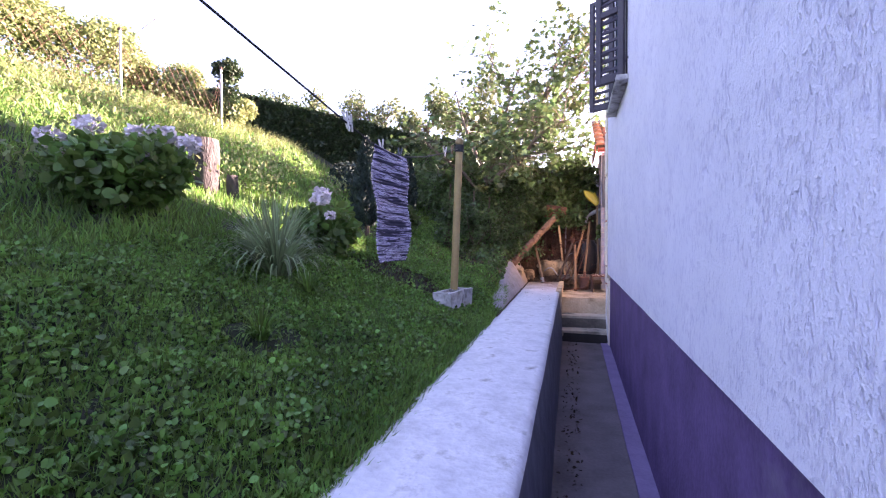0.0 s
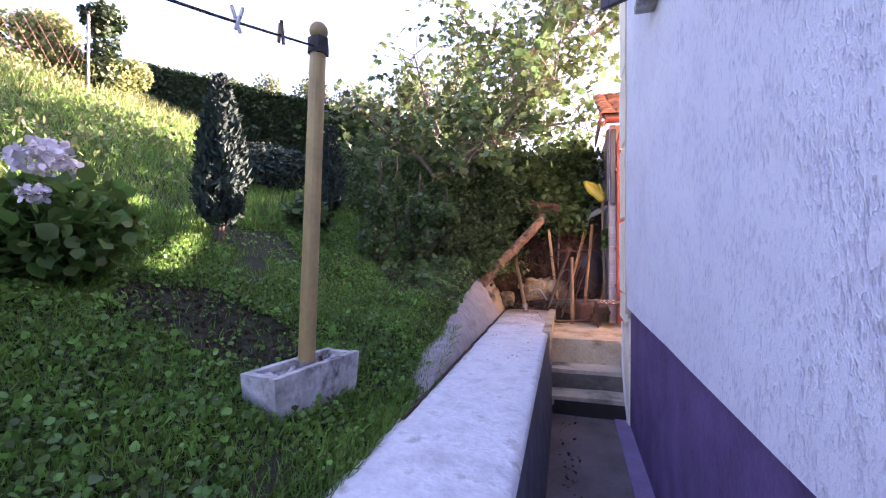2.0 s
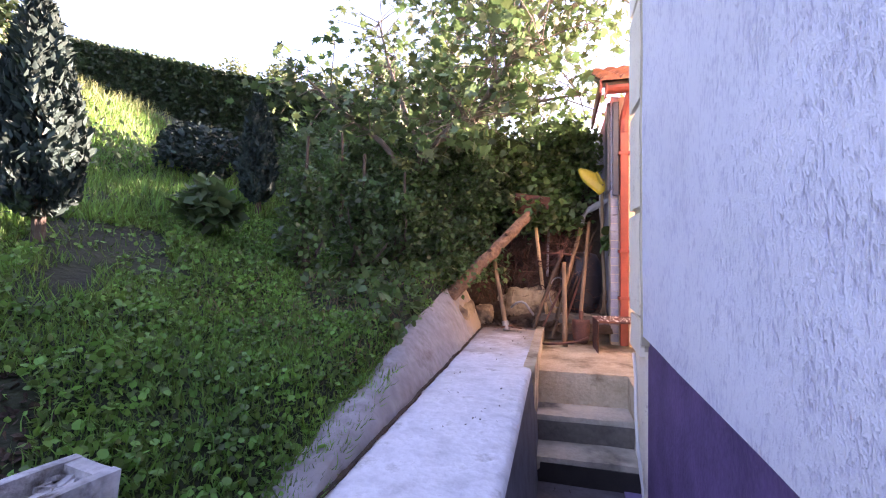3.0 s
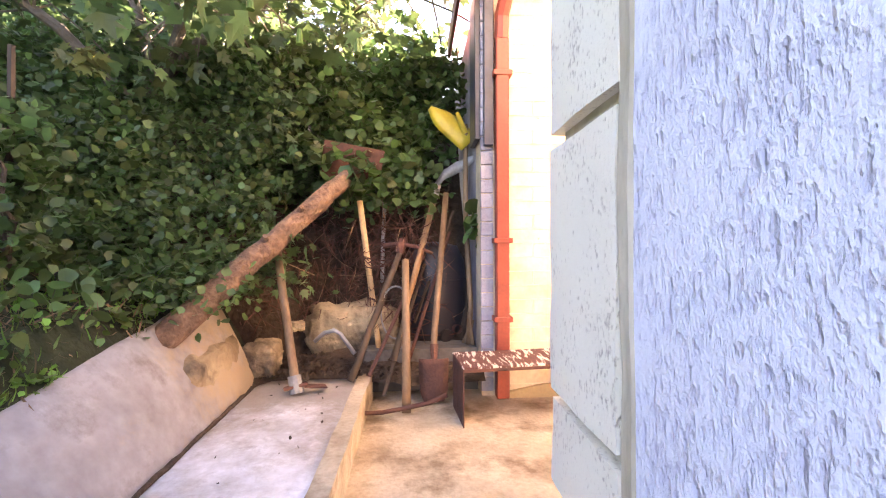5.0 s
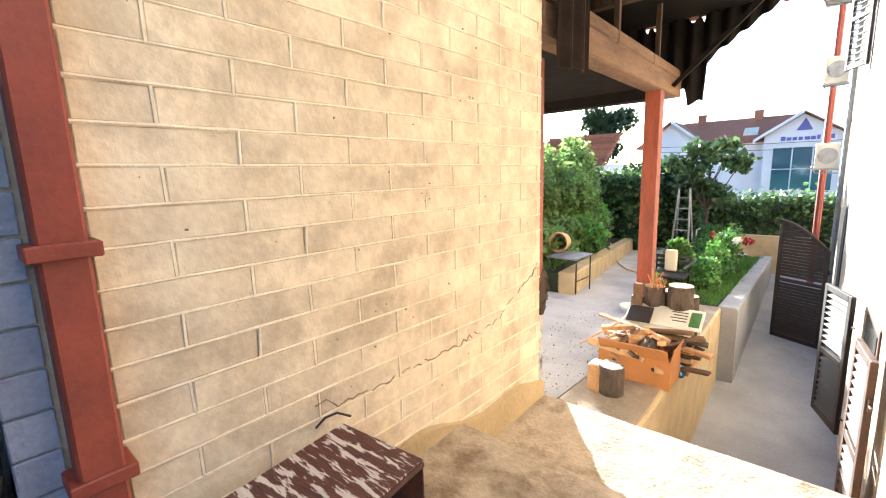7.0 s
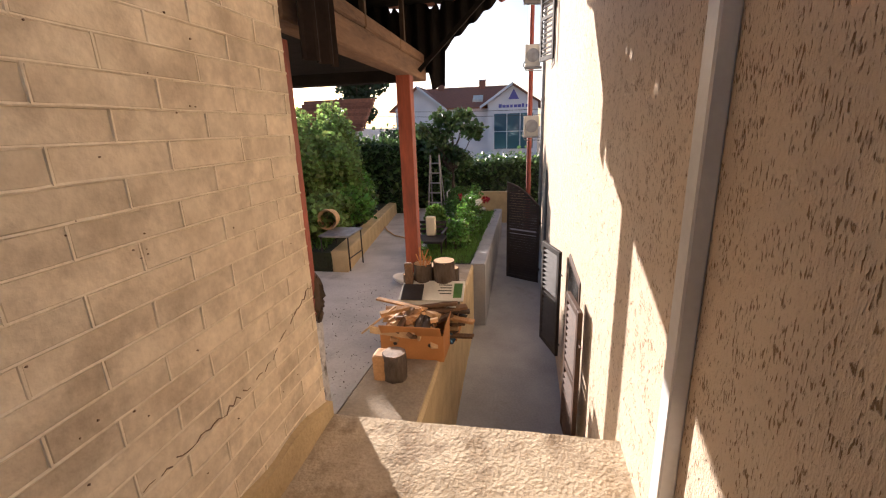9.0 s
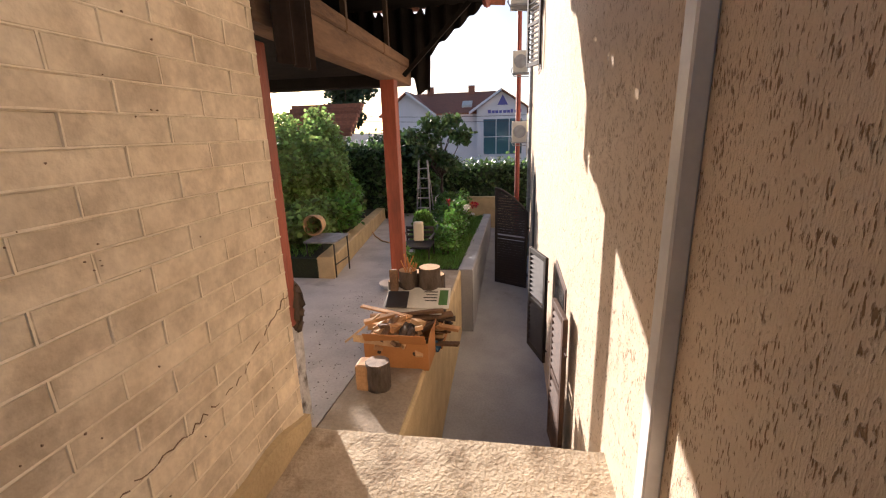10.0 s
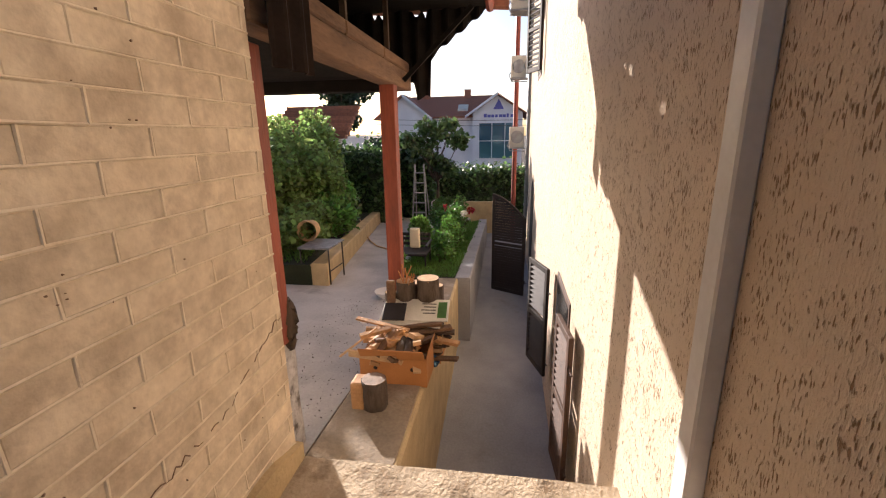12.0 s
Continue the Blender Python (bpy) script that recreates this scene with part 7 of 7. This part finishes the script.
for y in (10.9, 14.4):
    cm = part("chimney", box(FX + 2.8, FX + 3.3, y - 0.25, y + 0.25, 4.6, 5.5, 0.02), "tile", fh)
    part("chimney_cap", box(FX + 2.75, FX + 3.35, y - 0.3, y + 0.3, 5.5, 5.56, 0.02), "white", cm)
part("skylight", slope_roof([(FX + 0.9, 10.7, 3.72), (FX + 0.9, 11.5, 3.72), (FX + 1.6, 11.5, 4.12), (FX + 1.6, 10.7, 4.12)], 0.16), "paper", fh)
for k in range(3):
    for j in range(2):
        y0, z0 = 6.75 + k * 1.0, 0.1 + j * 1.35
        wv = part("window", box(FX - 0.46, FX - 0.405, y0, y0 + 0.94, z0, z0 + 1.28), "glass", fh)
        part("mullion", box(FX - 0.48, FX - 0.465, y0 + 0.93, y0 + 0.99, z0, z0 + 1.3), "white", wv)
part("sign_panel", box(FX - 0.46, FX - 0.405, 6.7, 9.7, 2.95, 3.6, 0.01), "white", fh)
tri_bm = bmesh.new()
tv = [tri_bm.verts.new((FX - 0.47, *p)) for p in ((8.62, 3.75), (7.82, 3.75), (8.22, 4.5))]
tri_bm.faces.new(tv)
M["sign_blue"] = mat("sign_blue_violet", (0.12, 0.12, 0.42), (0.10, 0.10, 0.36), 2, 0.5, 0, 10)
part("sign_emblem", tri_bm, "sign_blue", fh, "blue-violet triangular emblem")
for k, (wd) in enumerate((0.24, 0.24, 0.22, 0.2, 0.26, 0.24, 0.16, 0.24, 0.22)):
    yy = 9.35 - k * 0.29
    part("sign_letter_bar", box(FX - 0.475, FX - 0.462, yy - wd, yy, 3.16, 3.42 if k in (0, 6, 8) else 3.36), "sign_blue", fh)

# pieces of the shed front: painted bricks and raised mortar
BL, BH = 0.3405, 0.0857
shed_wall = bpy.data.objects["shed_wall"]


def brick_mesh(w):
    bm = box(0.004, w - 0.004, 0.0, 0.02, 0.003, BH - 0.003, 0.003)
    for v in bm.verts:
        v.co += noise.noise_vector(v.co * 15 + Vector((w, 0, 0))) * 0.0012
    me = bpy.data.meshes.new("brick")
    bm.to_mesh(me)
    bm.free()
    me.materials.append(M["brick"])
    return me


whole = [brick_mesh(BL) for _ in range(1)]
cut = {}
z, r = 0.4058, 0
while z < 3.02:
    x = 0.6245
    first = True
    while x < 2.515:
        w = BL if not first else (0.3265 if r % 2 else 0.151)
        first = False
        w = min(w, 2.52 - x)
        if w > 0.03:
            key = round(w, 3)
            me = cut.setdefault(key, brick_mesh(w))
            ob = new("brick", me)
            ob.parent = shed_wall
            ob.matrix_basis = pose(x, SY + random.uniform(-0.0015, 0.0015), z, 0, 0, 0)
        x += w
    z += BH
    r += 1
M["pointing"] = mat("cream_raised_pointing", (0.90, 0.80, 0.62), (0.74, 0.63, 0.46), 16, 0.9, 0.5, 60)
bmj = bmesh.new()
z, r = 0.4058, 0
while z < 3.02:
    tube(line((0.625, SY + 0.0015, z), (2.514, SY + 0.0015, z), 24, wander=0.002, seed=r), 0.0048, sides=5, bm=bmj, wob=0.5)
    x = 0.6245 + (0.3265 if r % 2 else 0.151)
    while x < 2.5:
        tube([(x, SY + 0.0015, z), (x + random.uniform(-0.004, 0.004), SY + 0.0015, z + BH)], 0.0050, sides=5, bm=bmj, wob=0.5)
        x += BL
    z += BH
    r += 1
tagged(part("raised_pointing", bmj, "pointing", shed_wall), kind="stuff")
CRACK = ((1.1, 0.98), (1.2, 0.935), (1.37, 0.923), (1.51, 0.935), (1.68, 0.934), (1.81, 0.935), (1.96, 0.95), (2.1, 0.96), (2.2, 1.02), (2.33, 1.08), (2.51, 1.15))
bmk2 = bmesh.new()
cx = np.linspace(1.1, 2.51, 70)
cz = np.interp(cx, [p[0] for p in CRACK], [p[1] for p in CRACK]) + rng.normal(size=70) * 0.006
for k in range(69):
    if rng.random() < 0.82:
        tube([(cx[k], SY - 0.0015, cz[k]), (cx[k + 1], SY - 0.0015, cz[k + 1])], 0.0016 + 0.0014 * rng.random(), sides=4, bm=bmk2)
part("wall_crack", bmk2, "wood_h", shed_wall)
bmh2 = bmesh.new()
for k in range(60):
    px_, pz_, pr_ = rng.uniform(0.7, 2.48), rng.uniform(0.75, 2.7), rng.uniform(0.001, 0.0035)
    tube([(px_, SY - 0.0035, pz_), (px_ + rng.normal() * 0.003, SY + 0.001, pz_)], pr_, pr_ * 0.7, 7, bm=bmh2, wob=0.8)
tagged(part("pock_marks", bmh2, "wood_h", shed_wall), kind="stuff")
skirt = setting("shed_skirting", rough_box(0.62, 2.53, SY - 0.035, SY + 0.02, 0.36, 0.66, 0.07, 0.010), "wall2", "uneven yellow cement skirting at the shed foot")
for v in skirt.data.vertices:
    if v.co.z > 0.5:
        v.co.z += -0.02 - 0.13 * max(0.0, min(1.0, (v.co.x - 1.5) / 0.9)) + 0.03 * math.sin(v.co.x * 9)
gb = brick_mesh(0.082)
gb.materials.clear()
gb.materials.append(M["brick_grey"])
for k in range(29):
    ob = new("brick", gb)
    ob.parent = shed_wall
    ob.matrix_basis = pose(0.452, SY - 0.004, 0.62 + k * BH, 0, 0, 0)
